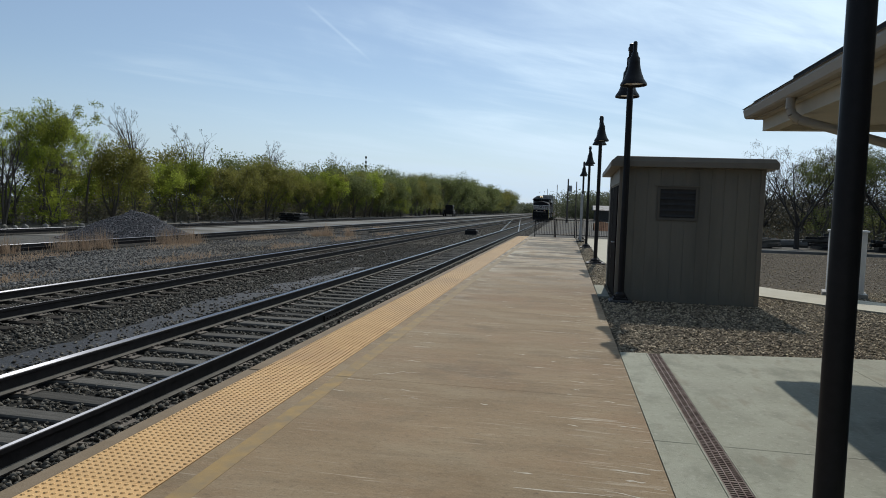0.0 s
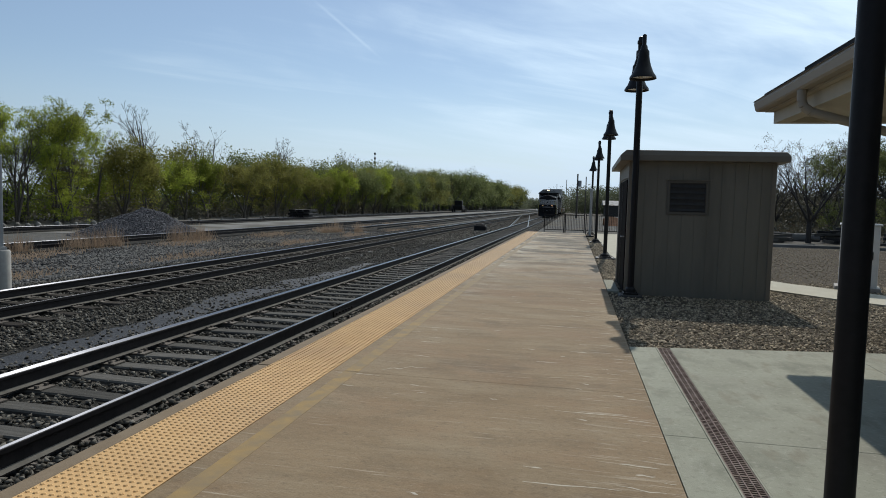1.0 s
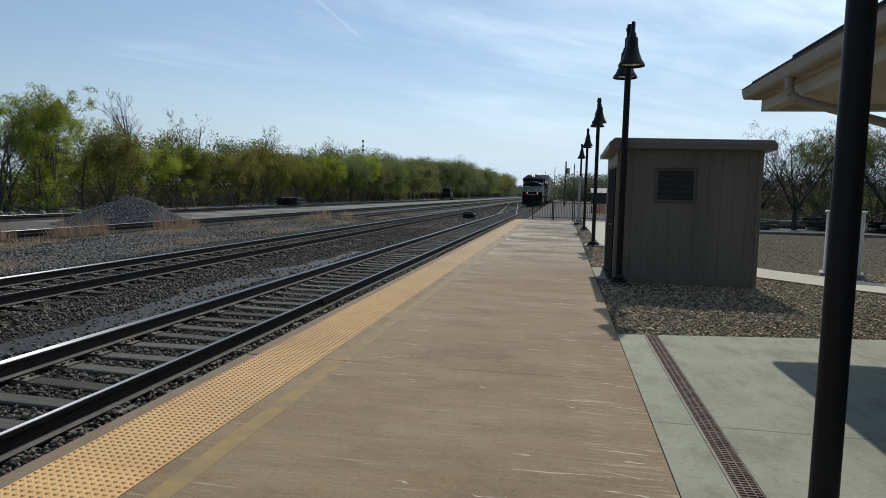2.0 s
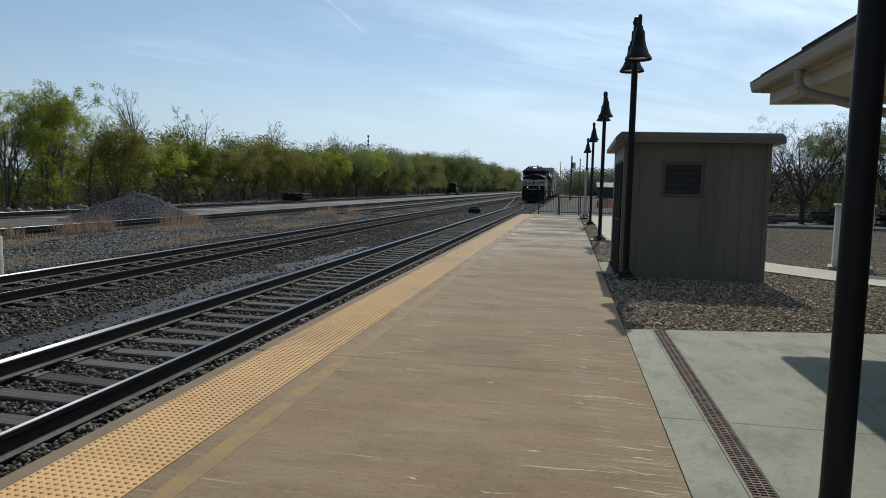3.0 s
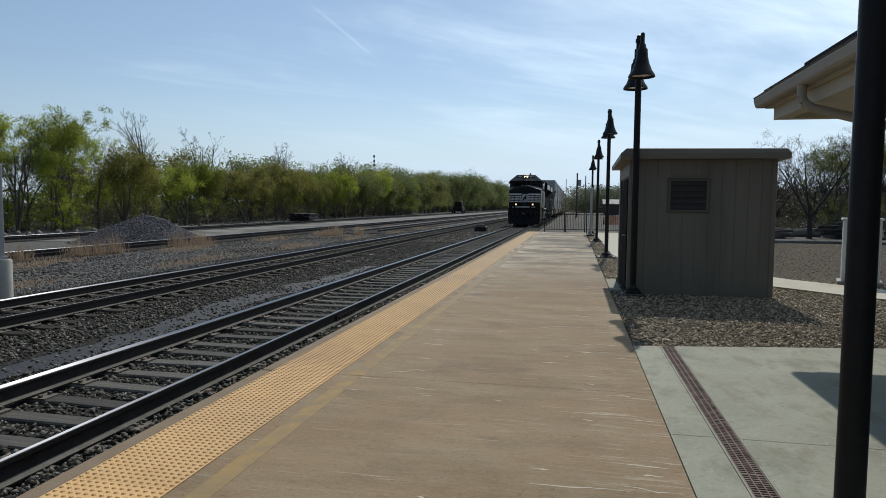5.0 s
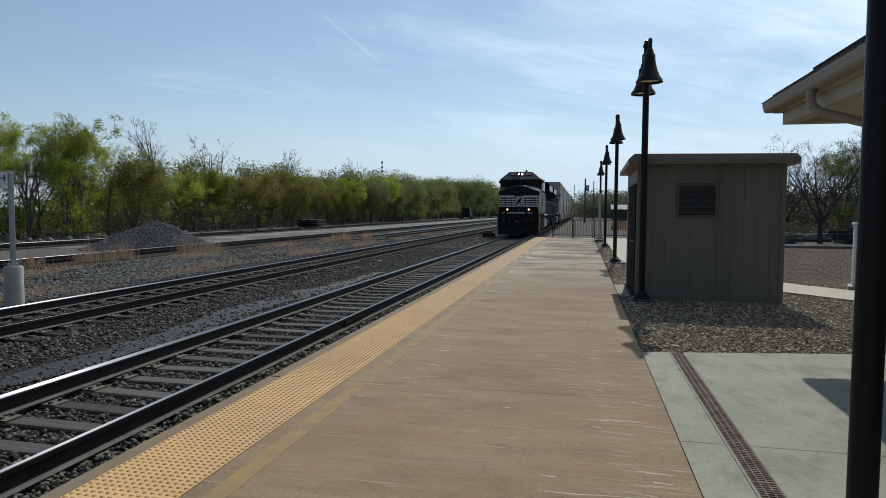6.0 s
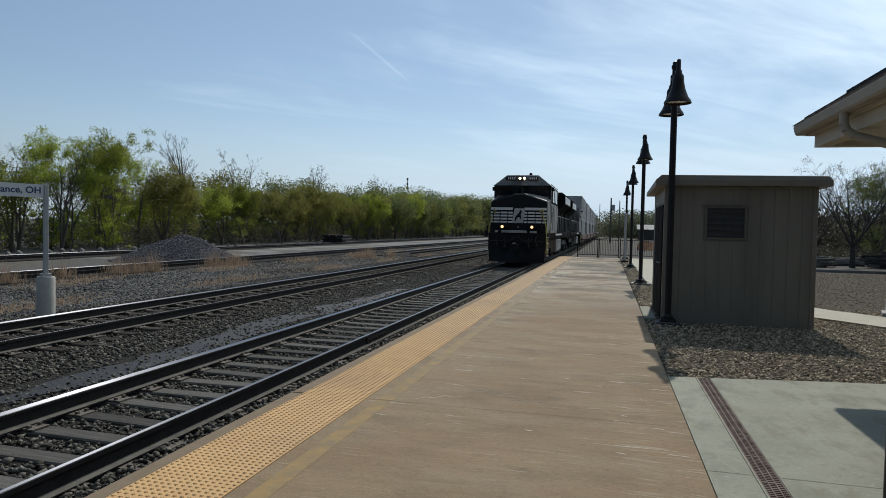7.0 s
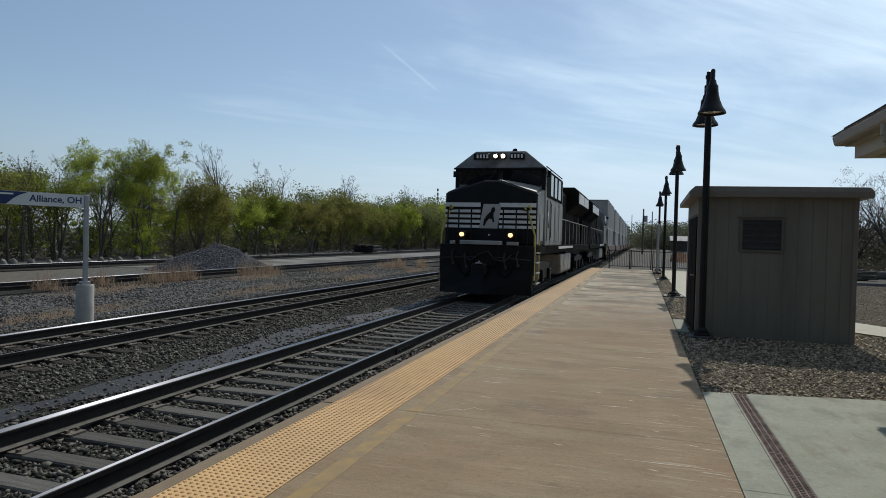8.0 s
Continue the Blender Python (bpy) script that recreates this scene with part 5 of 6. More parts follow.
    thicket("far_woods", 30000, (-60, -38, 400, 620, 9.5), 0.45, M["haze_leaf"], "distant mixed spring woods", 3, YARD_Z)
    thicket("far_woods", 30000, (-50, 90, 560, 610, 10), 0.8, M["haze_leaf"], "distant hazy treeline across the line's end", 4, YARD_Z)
    thicket("far_woods", 40000, (-0.5, 16, 168, 190, 7.4), 0.2, M["haze_leaf"], "green trees dulled by painted haze behind the utility poles", 15, 0)
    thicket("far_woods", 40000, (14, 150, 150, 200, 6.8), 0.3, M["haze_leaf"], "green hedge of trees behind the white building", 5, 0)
    thicket("far_woods", 90000, (9, 38, 54, 70, 4.2), 0.1, M["scrub"], "brownish scrub beyond the lot", 6, 0)
    thicket("far_woods", 36000, (9, 40, 61, 73, 2.8), 0.17, M["scrub"], "brownish scrub beyond the lot", 16, 0)
    thicket("undergrowth", 9000, (5.5, 32, 40, 52, 1.2), 0.1, M["scrub"], "dull brown scrub beyond the gravel lot", 7, 0)


def build_lot_trees():
    """Bare spreading trees beyond the gravel lot on the station side."""
    made = []
    for k in range(3):
        rng = random.Random(400 + k)
        t = thing("tree", "bare dark spreading tree beyond the gravel lot", "tree", "trees beyond the gravel lot")
        s, tips = Shape(), []
        s.tube((0, 0, -0.2), (0, 0, 1.25), 0.16, 0.12, 8)
        for j in range(5):
            a = j * 1.257 + rng.uniform(-0.3, 0.3)
            bough(s, (0, 0, 1.0 + 0.05 * j), Vector((0.62 * math.cos(a), 0.62 * math.sin(a), rng.uniform(0.8, 1.2))).normalized(), rng.uniform(3.4, 4.4), 0.068, 3, rng, tips, 0.7, 0.14, 0.007, 0.2, 0.47)
        part("trunk", s, M["lot_bark"], t, "dark grey forked trunk")
        part("crown", leaves(tips, 2600, 0.3, 0.026, 400 + k, "crown", M["leaf_d"]), None, t, "sparse brown buds")
        made.append((t, max(p.z for p in tips)))
    rng = random.Random(44)
    for x, y, h, seed in ((14.9, 42.0, 5.6, 501), (17.0, 44.0, 6.0, 502), (19.6, 46.0, 6.2, 503)):
        g, gt = make_tree("tall", seed, "thin-leaved dull green tree beyond the gravel lot", "leaf_c")
        g["group"] = "trees beyond the gravel lot"
        g.matrix_basis = pose(x, y, -0.05, 0, 0, seed)
        g.scale = (h / gt,) * 3
    made[0][0].matrix_basis = pose(12.1, 37.4, -0.05, 0, 0, 40)
    k = 5.5 / made[0][1]
    made[0][0].scale = (k, k, k)
    for i, (t, top) in enumerate(made[1:]):
        t.matrix_basis = pose(15.4 + 4.4 * i, 44 + i, -0.05, 0, 0, 100 * i)
        k = (5.8 + 0.8 * i) / top
        t.scale = (k, k, k)
    for x, y, h in ((17.4, 46, 6.0), (22.3, 47, 7.0), (24.6, 45, 6.6), (27.5, 50, 7.4), (10.6, 47, 4.4), (13.6, 52, 5.0), (30, 49, 7), (14.8, 53, 5.4), (19, 54, 6.4), (16.4, 50, 5.6), (21, 52, 6.2), (25.5, 56, 7.0), (12.4, 56, 4.8)):
        plant(rng.choice(made), x, y, -0.05, h, rng.uniform(0, 360))

def grass_tuft(seed):
    rng = np.random.default_rng(seed)
    n = 190
    x, y = rng.normal(0, 0.24, n), rng.normal(0, 0.3, n)
    h = rng.uniform(0.3, 1.1, n) * np.exp(-(x ** 2 + y ** 2) * 0.6)
    lx, ly = rng.normal(0, 0.16, n), rng.normal(0, 0.16, n)
    w = 0.01
    ang = rng.uniform(0, 3.14, n)
    dx, dy = w * np.cos(ang), w * np.sin(ang)
    z = np.zeros(n)
    v = np.stack([np.stack([x - dx, y - dy, z - 0.05], 1), np.stack([x + dx, y + dy, z - 0.05], 1), np.stack([x + lx, y + ly, h], 1)], 1).reshape(-1, 3)
    return soup("grass_tuft", v, np.arange(3 * n).reshape(-1, 3), M["drygrass"])


def build_grass():
    tufts = [grass_tuft(k) for k in range(4)]
    rng = random.Random(8)
    spots = [(-19.6, 20.0), (-19.2, 22.4), (-19.0, 23.3), (-19.1, 24.3), (-18.8, 28.6), (-18.5, 29.7), (-18.6, 30.5), (-16.4, 41.6), (-16.0, 42.6), (-14.9, 44.0), (-19.2, 17.4)]
    for x, y in spots:
        ob = tagged(new("grass_tuft", tufts[rng.randrange(4)]), "tuft of tall dry tan grass in the gravel", "grass", "dry grass tufts", "stuff")
        k = rng.uniform(0.85, 1.15)
        ob.matrix_basis = pose(x, y, ground_z(x, y) - 0.01, 0, 0, rng.uniform(0, 360))
        ob.scale = (k, k, k * rng.uniform(0.8, 1.1))
    r = np.random.default_rng(4)
    n = 26000
    x, y = r.uniform(-20, -12.4, n), 10 + 55 * r.uniform(0, 1, n) ** 1.3
    keep = np.sin(x * 1.3) + np.sin(y * 0.7 + x) + r.normal(0, 0.5, n) > 1.05
    x, y = x[keep], y[keep]
    n = len(x)
    z = np.full(n, YARD_Z)
    h = r.uniform(0.04, 0.17, n)
    v = np.stack([np.stack([x - 0.012, y, z], 1), np.stack([x + 0.012, y + 0.01, z], 1), np.stack([x + r.normal(0, 0.06, n), y + r.normal(0, 0.06, n), z + h], 1)], 1).reshape(-1, 3)
    tagged(new("short_grass", soup("short_grass", v, np.arange(3 * n).reshape(-1, 3), M["drygrass"])), "short dry grass scattered in gravel", "grass", kind="stuff")


def pile_z(x, y):
    """Surface of the stone heap over its foot."""
    u = math.hypot(x / 2.7, y / 4.3)
    h = 1.38 * max(0.0, 1 - u) ** 0.9 + 0.3 * math.exp(-((y - 1.6) ** 2 + x * x) / 1.6) * max(0, 1 - u)
    return h + 0.16 * max(0, 1 - u) * noise.noise(Vector((x, y, 0)) * 0.9) - 0.12 * max(0.0, u - 0.93)


def build_pile():
    """Heap of dark ballast stone in the yard."""
    n, rings = 44, 16
    v, f = [], []
    for j in range(rings + 1):
        u = 1.06 * j / rings
        for i in range(n):
            a = 2 * math.pi * i / n
            x, y = math.cos(a) * 2.7 * u, math.sin(a) * 4.3 * u
            v.append((x, y, pile_z(x, y)))
    for j in range(rings):
        f += [(j * n + i, j * n + (i + 1) % n, (j + 1) * n + (i + 1) % n, (j + 1) * n + i) for i in range(n)]
    t = thing("stone_pile", "heap of dark grey crushed stone in the yard", "stone pile", m=pose(-24.3, 33.4, YARD_Z))
    part("mound", Shape().add(v, f), M["pile"], t)
    r = np.random.default_rng(12)
    m = 13000
    u, a = np.sqrt(r.uniform(0, 1.15, m)), r.uniform(0, 6.283, m)
    x, y = np.cos(a) * 2.7 * u, np.sin(a) * 4.3 * u
    z = np.array([max(0.0, pile_z(p, q)) for p, q in zip(x, y)]) + 0.015
    stones("loose_stones", x - 24.3, y + 33.4, z + YARD_Z, 0.058, M["pile"], "loose dark stones on the heap", 13)


# ---- far things ----
def utility_pole(x, y, h, arm=True, name="utility_pole"):
    t = thing(name, "weathered wooden utility pole far off", "pole", "utility poles", m=pose(x, y, -0.1))
    part("pole", Shape().tube((0, 0, 0), (0, 0, h), 0.15, 0.1, 8), M["bark"], t)
    if arm:
        part("transformer", Shape().tube((0.35, 0, h - 1.9), (0.35, 0, h - 1.0), 0.24, n=10), M["grey"], t)


def build_far():
    utility_pole(0.3, 100, 6.6)
    for x, y, h in ((2.3, 150, 8.5), (-3.0, 230, 11), (-9, 330, 13), (7, 260, 10)):
        utility_pole(x, y, h, False)
    t = thing("mast", "thin signal mast above the trees", "mast", m=pose(-50, 160, YARD_Z))
    part("pole", Shape().tube((0, 0, 0), (0, 0, 14.2), 0.09, 0.07, 8), M["black"], t)
    for z in (14.4, 13.2, 12.2):
        part("signal_head", Shape().box(-0.2, 0.2, -0.15, 0.15, z - 0.3, z + 0.25, ch=0.04), M["black"], t)
    t = thing("barn", "long low white building in the distance", "building", m=pose(10.5, 138, 0))
    part("wall", Shape().box(-4.3, 9, 0, 9, -0.1, 2.1), M["tie"], t)
    part("roof", Shape().prism([(-0.4, 2.1), (9.4, 2.1), (4.5, 3.1)], -4.8, 9.5, "x"), M["tank"], t, "pale metal roof")
    v, f = [], []
    for k in range(41):
        x = 2.6 + k * 0.6
        h = 0.62 + 0.12 * math.sin(k * 1.7) + 0.1 * math.sin(k * 0.6)
        v += [(x, 59.2, -0.08), (x, 60.2, h), (x, 61.4, h * 0.9), (x, 62.6, -0.08)]
    for k in range(40):
        f += [(4 * k + i, 4 * k + 4 + i, 4 * k + 5 + i, 4 * k + 1 + i) for i in range(3)]
    tagged(part("earth_bank", Shape().add(v, f), M["clay"]), "low bank of orange-brown earth beyond the fence", "earth bank")
    # kerb and clutter on the far side of the gravel lot
    setting("kerb", Shape().box(6.5, 30, 32.0, 32.2, -0.1, 0.08, ch=0.02), M["road"], "pale kerb along the gravel lot", category="kerb")
    for x, y, w, h, m in ((13.4, 37.5, 1.5, 0.8, "black"), (10.0, 37, 2.6, 0.32, "tie"), (14.4, 38.5, 0.8, 1.1, "vent"), (16.6, 37, 2.0, 0.6, "black"), (9.6, 39, 3.2, 0.3, "tie"), (12.0, 40, 3.6, 0.4, "road")):
        t = thing("scrap_stack", "dark heap of scrap timber under bare trees", "stack", m=pose(x, y, -0.05, 0, 0, 7 * x % 25 - 12))
        rs = random.Random(int(x * 10))
        for k in range(9):
            q = pose(rs.uniform(-0.3, 0.3), rs.uniform(-0.5, 0.5), 0.07 + h * 0.8 * k / 9, rs.uniform(-3, 3), rs.uniform(-7, 7), rs.uniform(-16, 16))
            e = w * rs.uniform(0.3, 0.55)
            part("timber", Shape().box(-e, e * rs.uniform(0.7, 1.1), -0.09, 0.1, -0.07, 0.09, ch=0.012), M[m if k % 3 else "tie"], t, m=q)
    t = thing("tie_stack", "low stack of dark old timbers beside a siding", "stack", m=pose(-31.4, 73.5, YARD_Z, 0, 0, 4))
    for k in range(5):
        for j in range(3 - k % 2):
            part("timber", Shape().box(-1.6 + j * 0.9 + 0.2 * (k % 2), -0.85 + j * 0.9 + 0.2 * (k % 2), -1.9 + 0.1 * k, 2.0 - 0.15 * k, k * 0.21, k * 0.21 + 0.2, ch=0.015), M["black"], t)
    t = thing("loader", "dark yard machine standing on a far siding", "machine", m=pose(-30, 170, YARD_Z))
    part("body", Shape().box(-1.3, 1.3, -1.3, 2.2, 0.7, 1.8, ch=0.1), M["black"], t)
    part("cab", Shape().box(-1.0, 1.0, -0.5, 1.3, 1.8, 3.1, ch=0.1), M["black"], t)
    for y in (-1.0, 2.0):
        for x in (-1.4, 1.1):
            part("wheel", Shape().tube((x, y, 0.6), (x + 0.35, y, 0.6), 0.6, n=14), M["black"], t)
    # slim pale post beside the last lamp
    t = thing("post", "slim galvanised post on the platform edge", "post", m=pose(0.86, 35.5, 0))
    part("shaft", Shape().tube((0, 0, -0.1), (0, 0, 2.4), 0.065, 0.065, 10), M["grey"], t)
    part("cap", Shape().box(-0.08, 0.08, -0.08, 0.08, 2.4, 2.52, ch=0.03), M["grey"], t)
    part("foot", Shape().box(-0.2, 0.2, -0.2, 0.2, -0.1, 0.06, ch=0.02), M["black"], t)


def build_boulders():
    """Pale rocks along the foot of the woods."""
    rng = random.Random(61)
    kinds = []
    for k in range(4):
        bm = bmesh.new()
        bmesh.ops.create_icosphere(bm, subdivisions=2, radius=0.4)
        for q in bm.verts:
            q.co *= 1 + 0.35 * noise.noise(q.co * 3 + Vector((k * 7, 0, 0)))
            q.co.z *= 0.8
        me = bpy.data.meshes.new("boulder")
        bm.to_mesh(me)
        bm.free()
        me.materials.append(M["road"])
        kinds.append(me)
    y = 24.0
    while y < 84:
        x = -34.2 + rng.uniform(-0.5, 0.5)
        b = tagged(new("boulder", kinds[rng.randrange(4)]), "pale weathered rock at the edge of the woods", "rock", "rocks along the woods")
        b.matrix_basis = pose(x, y, YARD_Z + 0.06, 0, 0, rng.uniform(0, 360))
        q = rng.uniform(0.45, 1.0) if y < 50 else rng.uniform(0.3, 0.75)
        b.scale = (q * 0.62, q * 0.7, q * 1.05)
        y += rng.uniform(0.7, 1.9) if y < 50 else rng.uniform(0.9, 3.2)


# ---- the train ----
def build_loco():
    """Origin on the rail tops under the front coupler; the body reaches back along +y."""
    t = thing("locomotive", "black freight locomotive with white striped nose, lights on", "locomotive", "train")
    W = 1.5
    part("plough", Shape().add([(-1.42, 0.5, 0.1), (1.42, 0.5, 0.1), (1.45, 0.75, 0.1), (-1.45, 0.75, 0.1), (-1.45, 0.55, 0.85), (1.45, 0.55, 0.85), (1.45, 0.8, 0.85), (-1.45, 0.8, 0.85),
                                (0, 0.2, 0.1), (0, 0.42, 0.85)],
                               [(0, 8, 9, 4), (8, 1, 5, 9), (1, 2, 6, 5), (2, 3, 7, 6), (3, 0, 4, 7), (4, 9, 5, 6, 7), (0, 3, 2, 1, 8)]), M["loco"], t)
    part("pilot_face", Shape().box(-1.48, 1.48, 0.55, 0.95, 0.7, 1.6, ch=0.03), M["loco"], t)
    part("anticlimber", Shape().box(-0.78, 0.5, 0.3, 0.6, 1.6, 1.72, ch=0.02), M["tank"], t, "worn front step ledge")
    c = part("coupler", Shape().box(-0.12, 0.12, -0.25, 0.6, 0.78, 1.0, ch=0.02).box(-0.22, 0.2, -0.38, -0.1, 0.74, 1.04, ch=0.03), M["loco"], t)
    for s in (-1, 1):
        part("air_hose", Shape().pipe([(s * 0.35, 0.5, 1.1), (s * 0.45, 0.38, 0.8), (s * 0.62, 0.36, 0.62), (s * 0.8, 0.42, 0.78), (s * 0.9, 0.52, 1.05)], 0.025, 6), M["hood"], t)
        part("cut_lever", Shape().tube((s * 0.3, 0.46, 1.22), (s * 1.4, 0.46, 1.16), 0.018, n=6), M["hose"], t)
        st = part("step_well", Shape().box(s * 1.32 - 0.16, s * 1.32 + 0.16, 0.8, 1.5, 0.35, 1.58), M["loco"], t)
        for z in (0.42, 0.74, 1.06, 1.36):
            part("step", Shape().box(s * 1.36 - 0.18, s * 1.36 + 0.18, 0.7, 1.45, z, z + 0.035), M["tank"], st)
        h = part("handrail", Shape().pipe([(s * 1.47, 0.68, 0.55), (s * 1.47, 0.68, 1.9), (s * 1.3, 0.68, 2.45), (s * 1.12, 0.72, 2.78)], 0.03, 6)
                 .pipe([(s * 1.47, 1.55, 0.55), (s * 1.47, 1.55, 2.0), (s * 1.36, 1.2, 2.5), (s * 1.24, 0.85, 2.82)], 0.03, 6), M["yellow"], t, "yellow painted grab rail")
        part("ditch_light", Shape().tube((s * 0.76, 0.42, 1.9), (s * 0.76, 0.56, 1.9), 0.066, n=14), M["ditch_warm"], t, "lit ditch light")
        part("ditch_housing", Shape().tube((s * 0.76, 0.5, 1.9), (s * 0.76, 0.9, 1.9), 0.12, n=14), M["loco"], t)
    part("class_light", Shape().tube((0, 0.9, 1.9), (0, 0.96, 1.9), 0.03, n=10), M["white"], t)
    for k in range(-3, 4):
        part("plough_rib", Shape().add([(k * 0.38 - 0.02, 0.24 + abs(k) * 0.1, 0.14), (k * 0.38 + 0.02, 0.24 + abs(k) * 0.1, 0.14), (k * 0.38 + 0.02, 0.44 + abs(k) * 0.05, 0.83), (k * 0.38 - 0.02, 0.44 + abs(k) * 0.05, 0.83),
                                        (k * 0.38 - 0.02, 0.5 + abs(k) * 0.1, 0.14), (k * 0.38 + 0.02, 0.5 + abs(k) * 0.1, 0.14), (k * 0.38 + 0.02, 0.6, 0.83), (k * 0.38 - 0.02, 0.6, 0.83)],
                                       [(0, 1, 2, 3), (7, 6, 5, 4), (0, 4, 5, 1), (1, 5, 6, 2), (2, 6, 7, 3), (3, 7, 4, 0)]), M["hood"], t)
    part("tow_eye", Shape().pipe([(1.1, 0.5, 1.36), (1.22, 0.48, 1.4), (1.24, 0.48, 1.55), (1.12, 0.5, 1.58), (1.1, 0.5, 1.36)], 0.014, 6), M["loco"], t)
    part("front_hose", Shape().pipe([(-0.7, 0.5, 1.25), (-0.45, 0.42, 1.1), (-0.15, 0.42, 1.32), (0.1, 0.42, 1.4), (0.3, 0.42, 1.15), (0.6, 0.42, 1.1), (0.8, 0.5, 1.3)], 0.02, 6), M["hose"], t)
    for x, z0, z1 in ((-1.02, 1.42, 1.02), (-0.6, 1.38, 0.92), (0.62, 1.38, 0.92), (1.0, 1.42, 1.0)):
        h = part("brake_hose", Shape().pipe([(x, 0.55, z0), (x - 0.02, 0.44, z0 - 0.06), (x - 0.03, 0.4, (z0 + z1) / 2), (x + 0.03, 0.4, z1)], 0.022, 6), M["hose"], t)
        part("glad_hand", Shape().box(x - 0.01, x + 0.07, 0.36, 0.43, z1 - 0.05, z1 + 0.03, ch=0.008), M["hose"], h)
    part("knuckle_pin", Shape().box(-0.1, 0.09, -0.4, -0.3, 1.045, 1.075, ch=0.006).tube((-0.02, -0.25, 1.04), (-0.02, -0.25, 1.12), 0.03, n=8), M["tank"], t)
    part("ledge_plate", Shape().box(0.66, 1.0, 0.4, 0.58, 1.6, 1.7, ch=0.01).box(-1.12, -0.98, 0.4, 0.58, 1.6, 1.7, ch=0.01), M["tank"], t)
    part("sill", Shape().box(-W, W, 0.9, 21.9, 1.32, 1.6, ch=0.02), M["hood"], t)
    # nose with its hipped top
    nose = part("nose", Shape().add([(-1.46, 0.95, 1.6), (1.46, 0.95, 1.6), (1.46, 1.02, 3.22), (0.22, 1.08, 3.62), (-0.22, 1.08, 3.62), (-1.46, 1.02, 3.22),
                                     (-1.48, 2.6, 1.6), (1.48, 2.6, 1.6), (1.48, 2.6, 3.5), (0.3, 2.6, 3.72), (-0.3, 2.6, 3.72), (-1.48, 2.6, 3.5)],
                                    [(0, 1, 2, 3, 4, 5), (6, 11, 10, 9, 8, 7), (0, 6, 7, 1), (1, 7, 8, 2), (2, 8, 9, 3), (3, 9, 10, 4), (4, 10, 11, 5), (5, 11, 6, 0)]), M["loco"], t, bevel=0.05)
    # grey weathered top plates of the nose
    part("nose_top", Shape().add([(-1.4, 1.12, 3.262), (-0.26, 1.14, 3.635), (-0.34, 2.56, 3.735), (-1.42, 2.56, 3.53)], [(0, 1, 2, 3)])
         .add([(1.4, 1.12, 3.262), (0.26, 1.14, 3.635), (0.34, 2.56, 3.735), (1.42, 2.56, 3.53)], [(3, 2, 1, 0)]), M["loco_grey"], nose)
    part("nose_door_panel", Shape().prism([(-0.33, 2.1), (0.25, 2.1), (0.36, 2.86), (-0.2, 2.86)], 0.925, 0.96), M["box_a"], nose, "pale emblem panel")
    # leaping shape of the emblem, left plain
    part("emblem", Shape().prism([(-0.2, 2.2), (-0.15, 2.17), (-0.1, 2.3), (-0.02, 2.4), (0.08, 2.39), (0.11, 2.28), (0.15, 2.31), (0.13, 2.46), (0.12, 2.56), (0.18, 2.68), (0.14, 2.78), (0.07, 2.74), (0.03, 2.62), (-0.08, 2.52), (-0.17, 2.38)], 0.915, 0.925), M["loco"], nose)
    for z0, z1 in ((2.11, 2.2), (2.27, 2.36), (2.43, 2.52), (2.59, 2.68), (2.77, 2.9)):
        for s in (-1, 1):
            part("stripe", Shape().box(min(s * 0.3, s * 1.44), max(s * 0.3, s * 1.44), 0.935, 0.965, z0, z1), M["white"], nose, "white painted stripe")
    for s in (-1, 1):
        part("front_rail", Shape().pipe([(s * 1.25, 0.6, 1.62), (s * 1.25, 0.6, 2.66), (s * 0.5, 0.6, 2.72), (s * 0.5, 0.6, 1.62)], 0.022, 6).pipe([(s * 0.9, 0.6, 1.62), (s * 0.9, 0.6, 2.7)], 0.022, 6), M["loco"], t, "black front handrail")
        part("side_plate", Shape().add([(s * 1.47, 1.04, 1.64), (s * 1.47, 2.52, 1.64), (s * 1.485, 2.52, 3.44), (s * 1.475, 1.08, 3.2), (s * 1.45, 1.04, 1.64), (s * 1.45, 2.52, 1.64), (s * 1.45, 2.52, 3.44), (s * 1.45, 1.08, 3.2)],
             [(0, 1, 2, 3), (7, 6, 5, 4), (0, 4, 5, 1), (1, 5, 6, 2), (2, 6, 7, 3), (3, 7, 4, 0)]), M["loco_side"], nose, "black nose side, dust and sky sheen coloured pale grey")
        part("side_hatch", Shape().box(s * 1.485 - 0.01, s * 1.485 + 0.01, 1.5, 2.2, 1.75, 2.6, ch=0.004), M["loco_side"], nose)
    # cab
    prof = [(-1.52, 1.6), (1.52, 1.6), (1.52, 4.12), (0.82, 4.64), (-0.82, 4.64), (-1.52, 4.12)]
    cab = part("cab", Shape().add([(x, 2.55 + (0.0 if z < 3 else 0.1), z) for x, z in prof[:2]] + [(1.52, 2.3, 4.12), (0.82, 2.5, 4.64), (-0.82, 2.5, 4.64), (-1.52, 2.3, 4.12)] + [(x, 7.2, z) for x, z in prof],
                                  [(0, 1, 2, 3, 4, 5), (11, 10, 9, 8, 7, 6)] + [(i, i + 6, (i + 1) % 6 + 6, (i + 1) % 6) for i in range(6)]), M["loco_side"], t, "black cab, dust and sky sheen coloured pale grey", bevel=0.03)
